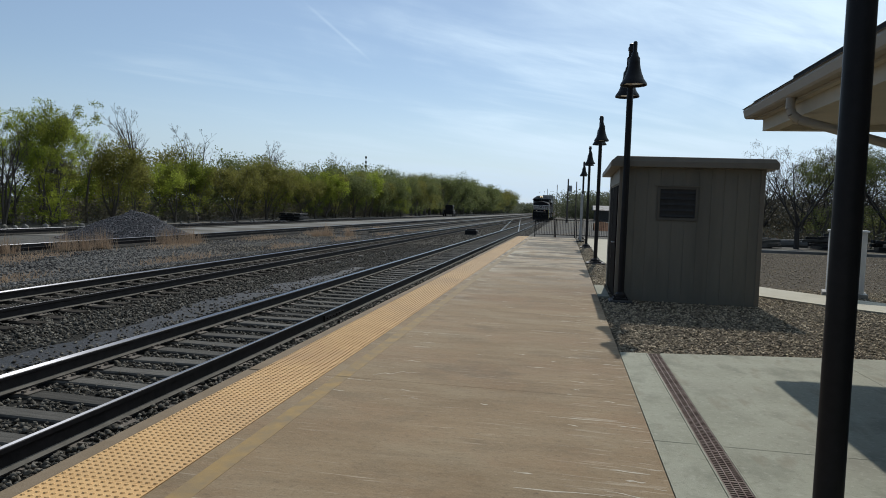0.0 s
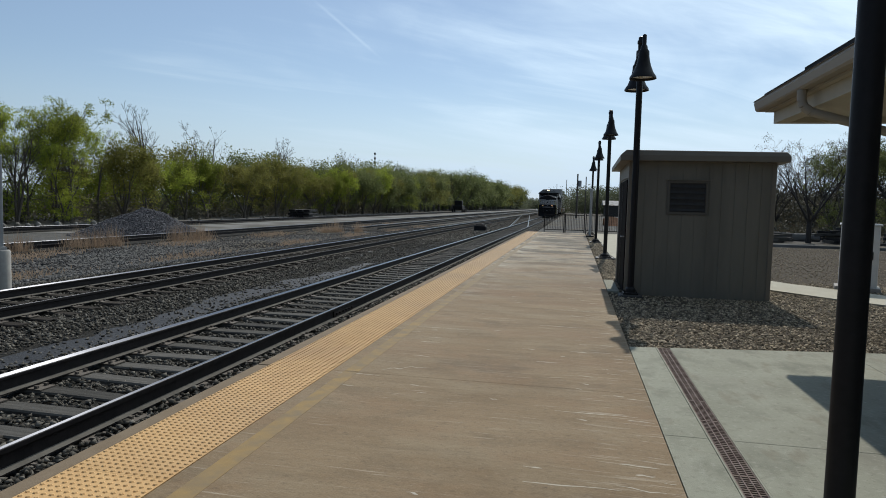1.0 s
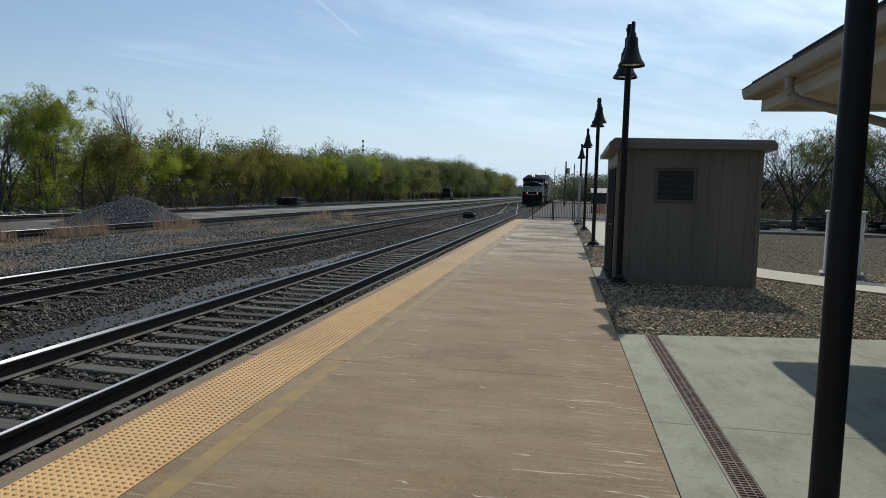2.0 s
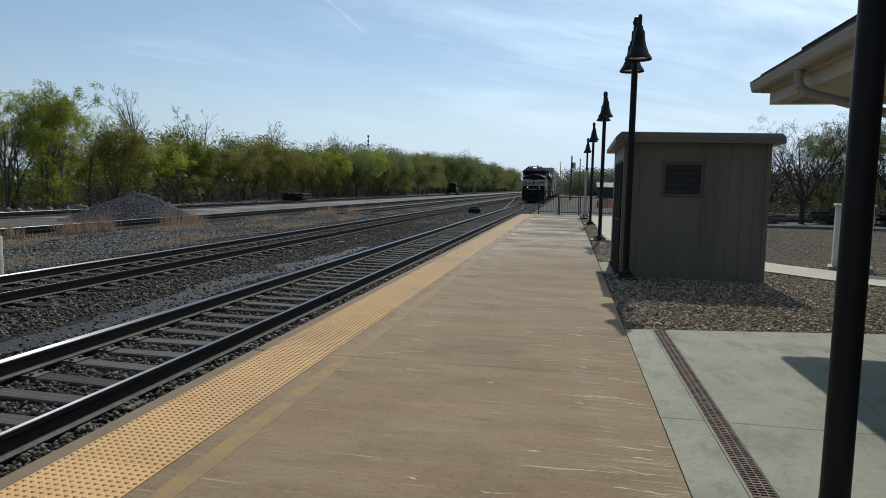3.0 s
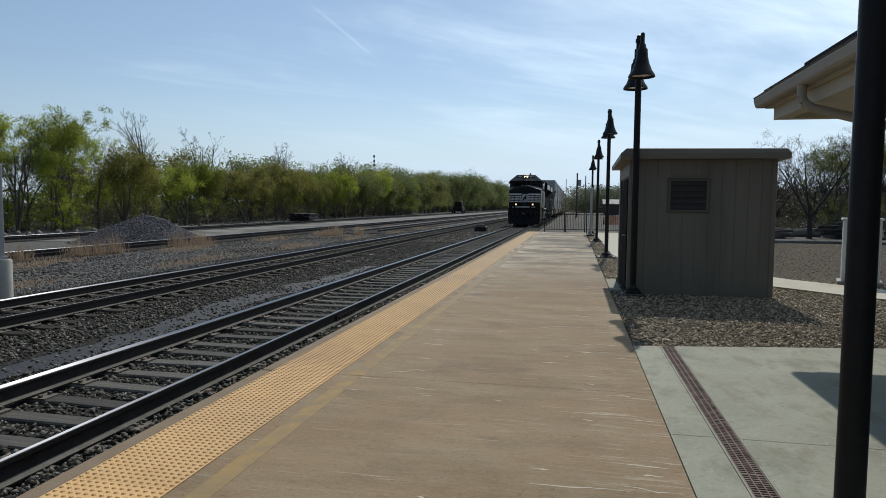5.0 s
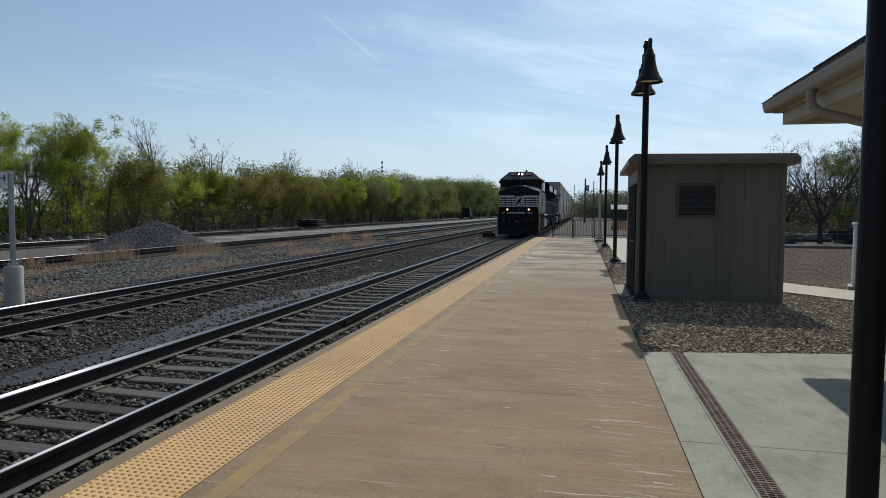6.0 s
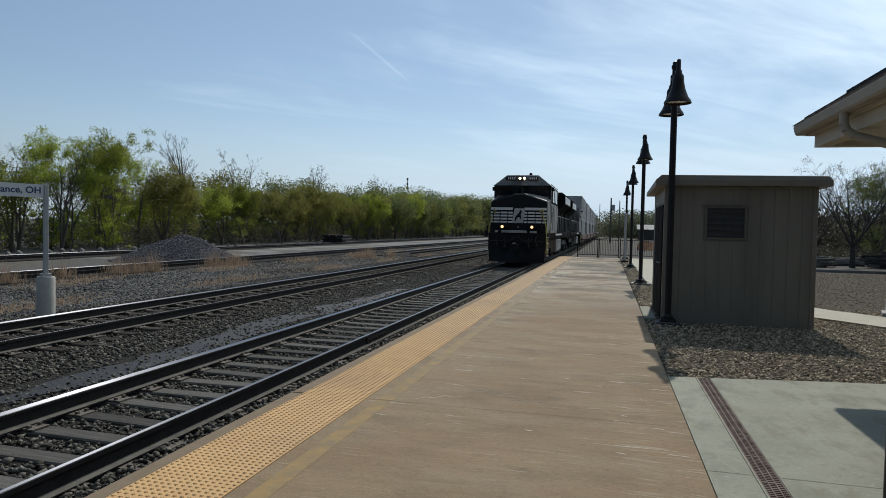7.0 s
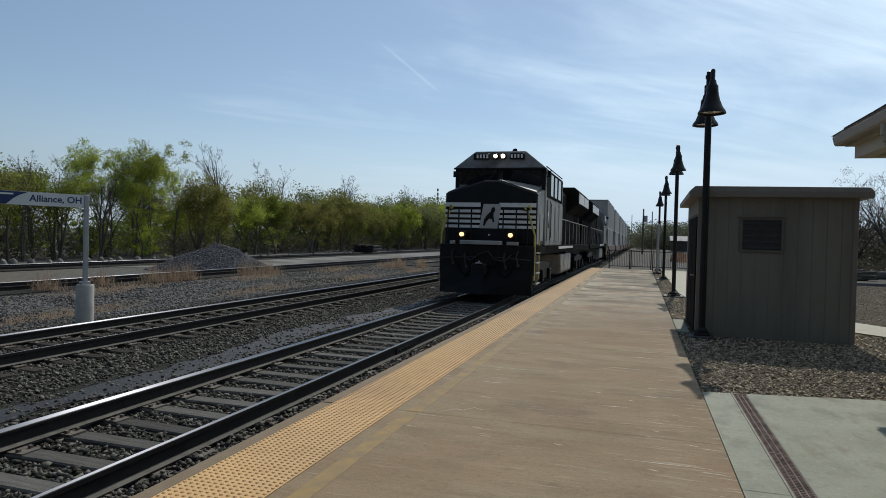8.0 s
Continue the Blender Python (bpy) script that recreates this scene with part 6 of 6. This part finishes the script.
    part("roof_brow", Shape().add([(-1.56, 2.16, 4.1), (1.56, 2.16, 4.1), (0.84, 2.3, 4.68), (-0.84, 2.3, 4.68), (-1.56, 2.5, 4.1), (1.56, 2.5, 4.1), (0.84, 2.6, 4.68), (-0.84, 2.6, 4.68)],
                                  [(0, 1, 2, 3), (7, 6, 5, 4), (0, 4, 5, 1), (1, 5, 6, 2), (2, 6, 7, 3), (3, 7, 4, 0)]), M["brow"], cab, "grey sloped cab roof front", bevel=0.02)
    for s in (-1, 1):
        a, b = sorted((s * 0.1, s * 1.38))
        part("windshield", Shape().add([(a, 2.36 if a == -1.38 or b == 1.38 else 2.36, 3.58), (b, 2.36, 3.58), (b, 2.24, 4.06), (a, 2.24, 4.06), (a, 2.44, 3.58), (b, 2.44, 3.58), (b, 2.32, 4.06), (a, 2.32, 4.06)],
                                       [(0, 1, 2, 3), (7, 6, 5, 4), (0, 4, 5, 1), (1, 5, 6, 2), (2, 6, 7, 3), (3, 7, 4, 0)]), M["glass"], cab, "dark cab windshield")
        part("windshield_frame", Shape().box(min(s * 1.4, s * 1.52), max(s * 1.4, s * 1.52), 2.3, 2.5, 3.4, 4.12), M["loco"], cab)
        part("window_band", Shape().box(s * 1.52 - 0.008, s * 1.52 + 0.008, 2.62, 7.0, 3.2, 4.1), M["hood"], cab, "black window surround")
        part("mirror", Shape().box(min(s * 1.54, s * 1.66), max(s * 1.54, s * 1.66), 2.5, 2.56, 3.85, 4.05), M["loco"], cab)
        part("door_window", Shape().box(s * 1.53 - 0.016, s * 1.53 + 0.016, 2.9, 3.18, 2.2, 2.75), M["glass"], cab)
        for y0, y1 in ((3.55, 4.15), (4.6, 5.2), (5.65, 6.35)):
            part("side_window", Shape().box(s * 1.525 - 0.012, s * 1.525 + 0.012, y0, y1, 3.3, 4.02), M["glass"], cab, "dark cab side window")
        for k, y0 in enumerate((3.5, 4.75, 6.0)):
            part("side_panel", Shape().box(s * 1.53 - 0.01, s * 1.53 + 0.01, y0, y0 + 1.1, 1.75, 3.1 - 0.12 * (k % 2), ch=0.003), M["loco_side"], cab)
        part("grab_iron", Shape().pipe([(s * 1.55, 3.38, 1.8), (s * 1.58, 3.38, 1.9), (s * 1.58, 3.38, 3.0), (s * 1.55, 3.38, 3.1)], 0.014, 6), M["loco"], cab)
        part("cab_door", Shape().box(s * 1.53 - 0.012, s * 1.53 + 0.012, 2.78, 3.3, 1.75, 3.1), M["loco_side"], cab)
        part("number_board", Shape().box(min(s * 0.35, s * 0.88), max(s * 0.35, s * 0.82), 2.16, 2.3, 4.4, 4.6, ch=0.015), M["loco"], cab, "dark lit number board")
        for k in range(4):
            x = s * 0.41 + s * 0.11 * k
            part("number_bar", Shape().box(x - 0.03, x + 0.03, 2.145, 2.16, 4.44, 4.56), M["number"], cab)
        part("headlight", Shape().tube((s * 0.125, 2.1, 4.5), (s * 0.125, 2.3, 4.5), 0.066, n=16), M["lamp_warm"], cab, "lit round headlight")
        part("headlight_bezel", Shape().tube((s * 0.125, 2.13, 4.5), (s * 0.125, 2.3, 4.5), 0.1, n=16), M["door"], cab)
        part("wiper", Shape().tube((s * 0.5, 2.33, 3.62), (s * 0.85, 2.23, 3.98), 0.012, n=5), M["black"], cab)
        part("visor_lip", Shape().box(min(s * 0.03, s * 1.54), max(s * 0.03, s * 1.54), 2.12, 2.2, 4.07, 4.12, ch=0.01), M["loco"], cab)
        part("side_rail", Shape().pipe([(s * 1.5, 2.6, 4.2), (s * 1.5, 7.0, 4.2)], 0.02, 6), M["loco"], cab)
    part("roof_horn", Shape().tube((0.35, 3.4, 4.75), (0.35, 3.0, 4.78), 0.05, 0.09).box(0.3, 0.4, 3.3, 3.5, 4.62, 4.76).box(-0.5, -0.2, 3.5, 4.2, 4.62, 4.74), M["loco"], cab)
    # long hood
    hood = part("hood", Shape().prism([(-0.92, 1.6), (0.92, 1.6), (0.92, 4.0), (0.7, 4.25), (-0.7, 4.25), (-0.92, 4.0)], 7.2, 21.4), M["hood"], t, bevel=0.03)
    for s in (-1, 1):
        for k in range(9):
            part("hood_door", Shape().box(s * 0.925 - 0.015, s * 0.925 + 0.015, 7.4 + k * 0.74, 8.06 + k * 0.74, 1.8, 3.7, ch=0.005), M["hood"], hood)
        part("blower_duct", Shape().box(min(s * 0.9, s * 1.35), max(s * 0.9, s * 1.35), 7.25, 9.2, 1.6, 2.5, ch=0.06), M["hood"], hood)
    w = part("radiator", Shape().prism([(-0.92, 3.15), (0.92, 3.15), (1.5, 3.62), (1.5, 4.25), (1.3, 4.45), (-1.3, 4.45), (-1.5, 4.25), (-1.5, 3.62)], 14.2, 20.9), M["hood"], t, "overhanging radiator housing", bevel=0.03)
    for s in (-1, 1):
        part("radiator_screen", Shape().box(s * 1.505 - 0.01, s * 1.505 + 0.01, 14.5, 17.4, 3.68, 4.18), M["white"], w, "pale radiator screen")
        part("radiator_screen", Shape().box(s * 1.505 - 0.01, s * 1.505 + 0.01, 17.6, 20.6, 3.68, 4.18), M["white"], w, "pale radiator screen")
    for k, y in enumerate((8.0, 9.2, 13.0)):
        part("roof_hatch", Shape().box(-0.45, 0.45, y, y + 0.8, 4.25, 4.34 + 0.05 * (k % 2), ch=0.03), M["hood"], t)
    part("antenna_dome", Shape().lathe([(0.11, 4.63), (0.1, 4.71), (0.05, 4.75)], 12, (-0.25, 3.0, 0)), M["loco_grey"], t, smooth=True)
    part("exhaust_stack", Shape().box(-0.35, 0.35, 11.0, 12.0, 4.25, 4.62, ch=0.04), M["loco"], t)
    for s in (-1, 1):
        for k in range(9):
            y = 7.6 + k * 1.65
            part("stanchion", Shape().tube((s * 1.44, y, 1.6), (s * 1.44, y, 2.65), 0.018, n=6), M["tank"], t)
        part("walkway_rail", Shape().tube((s * 1.44, 7.3, 2.65), (s * 1.44, 21.2, 2.65), 0.02, n=6), M["tank"], t)
        part("reflector_strip", Shape().box(s * 1.505 - 0.01, s * 1.505 + 0.01, 6.4, 11.8, 1.46, 1.56), M["white"], t)
        for y0 in (1.75, 15.9):
            part("truck_frame", Shape().prism([(y0, 0.55), (y0 + 0.3, 0.4), (y0 + 3.9, 0.4), (y0 + 4.2, 0.55), (y0 + 4.2, 0.95), (y0 + 2.6, 1.05), (y0 + 1.6, 1.05), (y0, 0.95)], s * 1.12 - 0.1, s * 1.12 + 0.1, "x"), M["loco"], t)
            for k in range(3):
                part("axle_box", Shape().box(s * 1.24 - 0.08, s * 1.24 + 0.08, y0 + 0.3 + k * 1.8 - 0.2, y0 + 0.3 + k * 1.8 + 0.2, 0.35, 0.75, ch=0.03), M["loco"], t)
    # the tank's pale grey also holds grime and reflected sky
    part("fuel_tank", Shape().prism([(-1.47, 1.22), (1.47, 1.22), (1.47, 0.52), (1.36, 0.41), (-1.36, 0.41), (-1.47, 0.52)], 7.7, 11.4), M["tank"], t, "pale grey fuel tank under the sill", bevel=0.04)
    return t


def axle(parent, y):
    s = Shape().tube((-0.85, 0, 0), (0.85, 0, 0), 0.09, n=10)
    for q in (-1, 1):
        s.tube((q * 0.68, 0, 0), (q * 0.82, 0, 0), 0.53, n=24).tube((q * 0.64, 0, 0), (q * 0.68, 0, 0), 0.56, n=24)
    return part("wheelset", s, M["rail"], parent, "steel wheels on an axle", m=pose(0, y, 0.53))


def build_container(length, height, mat_name, label):
    t = thing("container", label, "container", "stacked containers")
    w, h = 1.295, height
    n = int(length / 0.28)
    prof = []
    for k in range(n):
        y = 0.12 + (length - 0.24) * k / n
        d = (length - 0.24) / n
        prof += [(w - 0.03, y), (w - 0.03, y + d * 0.35), (w, y + d * 0.5), (w, y + d * 0.85)]
    ring = prof + [(-x, y) for x, y in reversed(prof)]
    part("body", Shape().prism(ring, 0.1, h - 0.06, "z"), M[mat_name], t)
    part("roof", Shape().box(-w, w, 0.02, length - 0.02, h - 0.06, h), M[mat_name], t)
    for x in (-w - 0.005, w - 0.155):
        for y in (0, length - 0.16):
            part("corner_post", Shape().box(x, x + 0.16, y, y + 0.16, 0, h + 0.004), M[mat_name], t)
    d = part("end_door", Shape().box(-w + 0.16, w - 0.16, 0.03, 0.12, 0.12, h - 0.1), M[mat_name], t)
    for x in (-0.8, -0.35, 0.35, 0.8):
        part("lock_rod", Shape().tube((x, 0.02, 0.15), (x, 0.02, h - 0.15), 0.02, n=6), M["grey"], d)
    part("side_rail", Shape().box(-w - 0.004, w + 0.004, 0.05, length - 0.05, 0, 0.14), M[mat_name], t)
    return t


def build_well_car():
    t = thing("well_car", "rusty brown well car carrying stacked containers", "well car", "train")
    for s in (-1, 1):
        part("side_sill", Shape().box(s * 1.42 - 0.07, s * 1.42 + 0.07, 2.3, 18.3, 0.55, 1.35, ch=0.02), M["well"], t)
    part("well_floor", Shape().box(-1.35, 1.35, 2.6, 18.0, 0.36, 0.5), M["well"], t)
    for y in (0.0, 17.9):
        part("end_platform", Shape().box(-1.4, 1.4, y + 0.2, y + 2.5, 0.95, 1.2, ch=0.03), M["well"], t)
    for y in (1.3, 19.3):
        b = part("bogie", Shape().box(-1.1, -0.9, y - 1.2, y + 1.2, 0.4, 0.75, ch=0.04).box(0.9, 1.1, y - 1.2, y + 1.2, 0.4, 0.75, ch=0.04).box(-0.9, 0.9, y - 0.25, y + 0.25, 0.5, 0.95), M["loco"], t)
        for q in (-0.85, 0.85):
            part("wheelset", Shape().tube((-0.82, y + q, 0.42), (-0.68, y + q, 0.42), 0.42, n=18).tube((0.68, y + q, 0.42), (0.82, y + q, 0.42), 0.42, n=18).tube((-0.7, y + q, 0.42), (0.7, y + q, 0.42), 0.07, n=8), M["rail"], b)
    return t


TRAIN = []  # moving things, with their place behind the front coupler, height over the rails and turn


def build_train():
    a = build_loco()
    b = copy_thing(a, pose(TRACK_X, 160, RAIL_Z, 0, 0, 180))
    b["label"] = "black freight locomotive coupled back to front behind the first"
    for ob, off, turn in ((a, 0.0, 0), (b, 45.0, 180)):
        TRAIN.append((ob, off, 0.0, turn))
        for y in (2.05, 3.85, 5.65, 16.2, 18.0, 19.8):
            w = axle(ob, y)
            if ob is a:
                WHEELS.append((w, y))
    car = build_well_car()
    lower = [build_container(12.19, 2.6, "box_b", "grey corrugated lower container in a well car"), build_container(12.19, 2.6, "box_a", "pale corrugated lower container in a well car")]
    upper = [build_container(16.15, 2.9, "box_a", "pale grey corrugated container stacked on top"), build_container(16.15, 2.9, "box_b", "grey corrugated container stacked on top")]
    off = 46.4
    for k in range(14):
        first = k == 0
        c = car if first else copy_thing(car, pose(TRACK_X, 200 + 20.6 * k, RAIL_Z))
        lo = lower[k % 2] if k < 2 else copy_thing(lower[k % 2], pose(0, 0, 0))
        # the grey one comes first: its darker colour stands for the shaded end
        up = upper[(k + 1) % 2] if k < 2 else copy_thing(upper[(k * 2 // 3) % 2], pose(0, 0, 0))
        TRAIN.extend(((c, off, 0.0, 0), (lo, off + 4.2, 0.5, 0), (up, off + 2.25, 0.5 + 2.604, 0)))
        off += 20.6


WHEELS = []


def front_y(t):
    """Place of the leading coupler along the line at t seconds."""
    return 123.8 - 12.3 * t - 0.1 * t * t


def motions():
    times = [0, 0.1, 0.5, 1, 1.5, 2, 2.5, 3, 3.5, 4, 4.5, 5, 5.5, 6, 6.5, 7, 7.5, 7.9, 8]
    for ob, off, up, turn in TRAIN:
        walk(ob, [(t, pose(TRACK_X, front_y(t) + off, RAIL_Z + up, 0, 0, turn)) for t in times])
    # the leading wheels roll without slipping
    for w, y in WHEELS:
        rows = []
        for k in range(161):
            t = k * 0.05
            a = math.degrees((front_y(t) - front_y(0)) / 0.53)
            rows.append((t, pose(0, y, 0.53, -a, 0, 0)))
        walk(w, rows)


# ---- build ----
build_ground()
build_forecourt()
build_path()
build_shed()
lamp = build_lamp()
lamp.matrix_basis = pose(1.035, 11.92, -0.02)
lamp.scale = (1, 1, 0.984)
far_lamp = build_lamp(1.4)
far_lamp.matrix_basis = pose(0.98, 20.6, -0.02)
far_lamp.scale = (1, 1, 0.984)
for x, y in ((0.99, 29.9), (0.98, 38.9)):
    copy_thing(far_lamp, pose(x, y, -0.02))
near_lamp = build_lamp(0.52)
near_lamp.matrix_basis = pose(1.225, 3.13, 0.0)
near_lamp.scale = (1.06, 1.06, 0.984)
build_fence(-1.75, -0.58, 40.2, 11)
build_fence(-0.5, 0.62, 40.2, 11)
build_fence(0.72, 1.9, 40.2, 11)
build_fence(2.0, 3.2, 40.2, 11)
build_fence(3.3, 4.5, 40.2, 11)
build_sign()
build_cabinet()
build_station()
switch_machine()
build_pile()
build_grass()
build_far()
build_boulders()
build_woods()
build_lot_trees()
build_train()

# loose stone, nearest stretches
_r = np.random.default_rng(77)


def scatter(n, x0, x1, y0, y1, power=1.0):
    x = _r.uniform(x0, x1, n)
    y = y0 + (y1 - y0) * _r.uniform(0, 1, n) ** power
    return x, y


def scatter_ballast():
    x, y = scatter(100000, -12.0, -2.83, 2.2, 36, 1.6)
    r = _r.uniform(0, 1, len(x))
    on_mud = (x < -5.98) & (x > -6.85) & (np.sin(y * 0.8) + np.sin(y * 2.1 + 1) * 0.6 + (x + 6.5) * 1.2 > -1.25)
    to_tie = np.abs((y + 12) / 0.53 - np.round((y + 12) / 0.53)) * 0.53
    on_track = (np.abs(x - TRACK_X) < 1.33) | (np.abs(x - SECOND_X) < 1.33)
    on_rail = (np.abs(np.abs(x - TRACK_X) - 0.754) < 0.09) | (np.abs(np.abs(x - SECOND_X) - 0.754) < 0.09)
    keep = ~(on_mud & (r < 0.78 - 0.5 * np.clip((np.abs(x + 6.55) - 0.3) / 0.3, 0, 1))) & ~(on_track & (to_tie < 0.13) & (r < 0.97)) & ~on_rail
    x, y, on_track = x[keep], y[keep], on_track[keep]
    z = BED_Z + 0.01 + 0.018 * _r.uniform(-1, 1, len(x))
    z = z - np.clip((-11.4 - x) * 0.12, 0, 0.2)
    # the shoulder by the platform is heaped higher
    xs, ys = scatter(12000, -3.66, -2.83, 2.2, 34, 1.5)
    free = np.abs(xs + 3.766) > 0.1
    xs, ys = xs[free], ys[free]
    x, y = np.concatenate([x, xs]), np.concatenate([y, ys])
    z = np.concatenate([z, -0.405 + 0.035 * _r.uniform(-1, 1, len(xs))])
    xs, ys = scatter(26000, -11.6, -2.9, 34, 90, 1.4)
    free = ~((np.abs(xs - TRACK_X) < 0.95) | (np.abs(xs - SECOND_X) < 0.95))
    stones("ballast", xs[free], ys[free], np.full(free.sum(), BED_Z + 0.01), 0.055, M["stone"], "dark ballast stones along the far track", 34)
    stones("ballast", x, y, z, 0.029, M["stone"], "sharp dark grey-brown ballast stones between the ties", 31)


def scatter_yard():
    """Coarse loose stone over the yard ground between the tracks and the sidings."""
    x, y = scatter(30000, -19.0, -11.6, 7, 60, 1.7)
    z = np.array([ground_z(a, b) for a, b in zip(x, y)]) + 0.005
    stones("yard_stones", x, y, z, 0.038, M["yardstone"], "loose grey stones over the yard ground", 33)


def scatter_pale():
    """A few pale flat rocks and broken concrete bits beside the tracks."""
    rs = random.Random(91)
    me = []
    for k in range(3):
        n = 7
        ring = [(math.cos(6.283 * i / n) * rs.uniform(0.7, 1.1), math.sin(6.283 * i / n) * rs.uniform(0.5, 0.8)) for i in range(n)]
        q = Shape().prism(ring, -0.1, 0.22, "z").mesh("pale_rock")
        q.materials.append(M["road"])
        me.append(q)
    for x, y, k in ((-7.55, 21.2, 0.2), (-7.5, 22.6, 0.16), (-7.7, 24.3, 0.2), (-7.45, 25.0, 0.14), (-7.6, 27.2, 0.18), (-7.5, 14.9, 0.1), (-12.9, 14.4, 0.22), (-13.4, 15.0, 0.13), (-6.7, 12.2, 0.09), (-17.5, 19.8, 0.3)):
        ob = tagged(new("pale_rock", me[rs.randrange(3)]), "flat pale rock lying in the ballast", "rock", "pale rocks by the tracks")
        ob.matrix_basis = pose(x, y, (BED_Z if x > -11.5 else YARD_Z) + 0.03, rs.uniform(-6, 6), rs.uniform(-6, 6), rs.uniform(0, 360))
        ob.scale = (k * 0.8, k * 0.5, k * 0.4)


def scatter_gravel():
    x, y = scatter(30000, 0.68, 7.5, 7.4, 15.5, 1.3)
    keep = (y > 7.46 + 0.19 * (x - 0.67)) & ~((x > 0.93) & (x < 3.4) & (y > 12.15) & (y < 14.75)) & (np.abs((y - 14.75) + 1.14 * (x - 4.0)) > 1.2)
    x, y = x[keep], y[keep]
    xs, ys = scatter(7000, 0.69, 1.18, 13, 39, 1.2)
    xl, yl = scatter(14000, 3.4, 15, 13, 31.5, 1.3)
    off_path = (np.abs((yl - 14.75) + 1.14 * (xl - 4.0)) > 1.3)
    xs, ys = np.concatenate([xs, xl[off_path]]), np.concatenate([ys, yl[off_path]])
    x, y = np.concatenate([x, xs]), np.concatenate([y, ys])
    free = ~((x > 0.93) & (x < 3.4) & (y > 12.15) & (y < 14.75))
    x, y = x[free], y[free]
    stones("loose_gravel", x, y, np.full(len(x), -0.028), 0.021, M["peastone"], "mixed brown and grey pea gravel", 32)


scatter_ballast()
scatter_yard()
scatter_pale()
scatter_gravel()

# tracks and paving, piece by piece
far_ballast("ballast_siding", -20.6, -30, 700)
far_ballast("ballast_siding", -30.6, -30, 700)
far_ballast("ballast_siding", -15.4, 46, 700)
track("track_main", TRACK_X, RAIL_Z, -12, 650, "main line track with weathered wooden ties", 140, 30)
track("track_second", SECOND_X, RAIL_Z, -12, 650, "second main track with dark oiled wooden ties", 140, 24, DARK_TIES)
track("track_siding", -20.6, YARD_Z + 0.2, -12, 650, "rusty yard siding", 60)
track("track_siding", -30.6, YARD_Z + 0.2, -12, 650, "rusty yard siding", 60)
track("track_siding", -15.4, YARD_Z + 0.22, 48, 650, "rusty yard siding", 48)
crossover()
_j = tagged(part("joint_bar", joint_bar(TRACK_X + 0.754, 10.4, RAIL_Z), M["rail"]), "bolted steel joint bars on a rail", "joint bar")
build_platform()
motions()
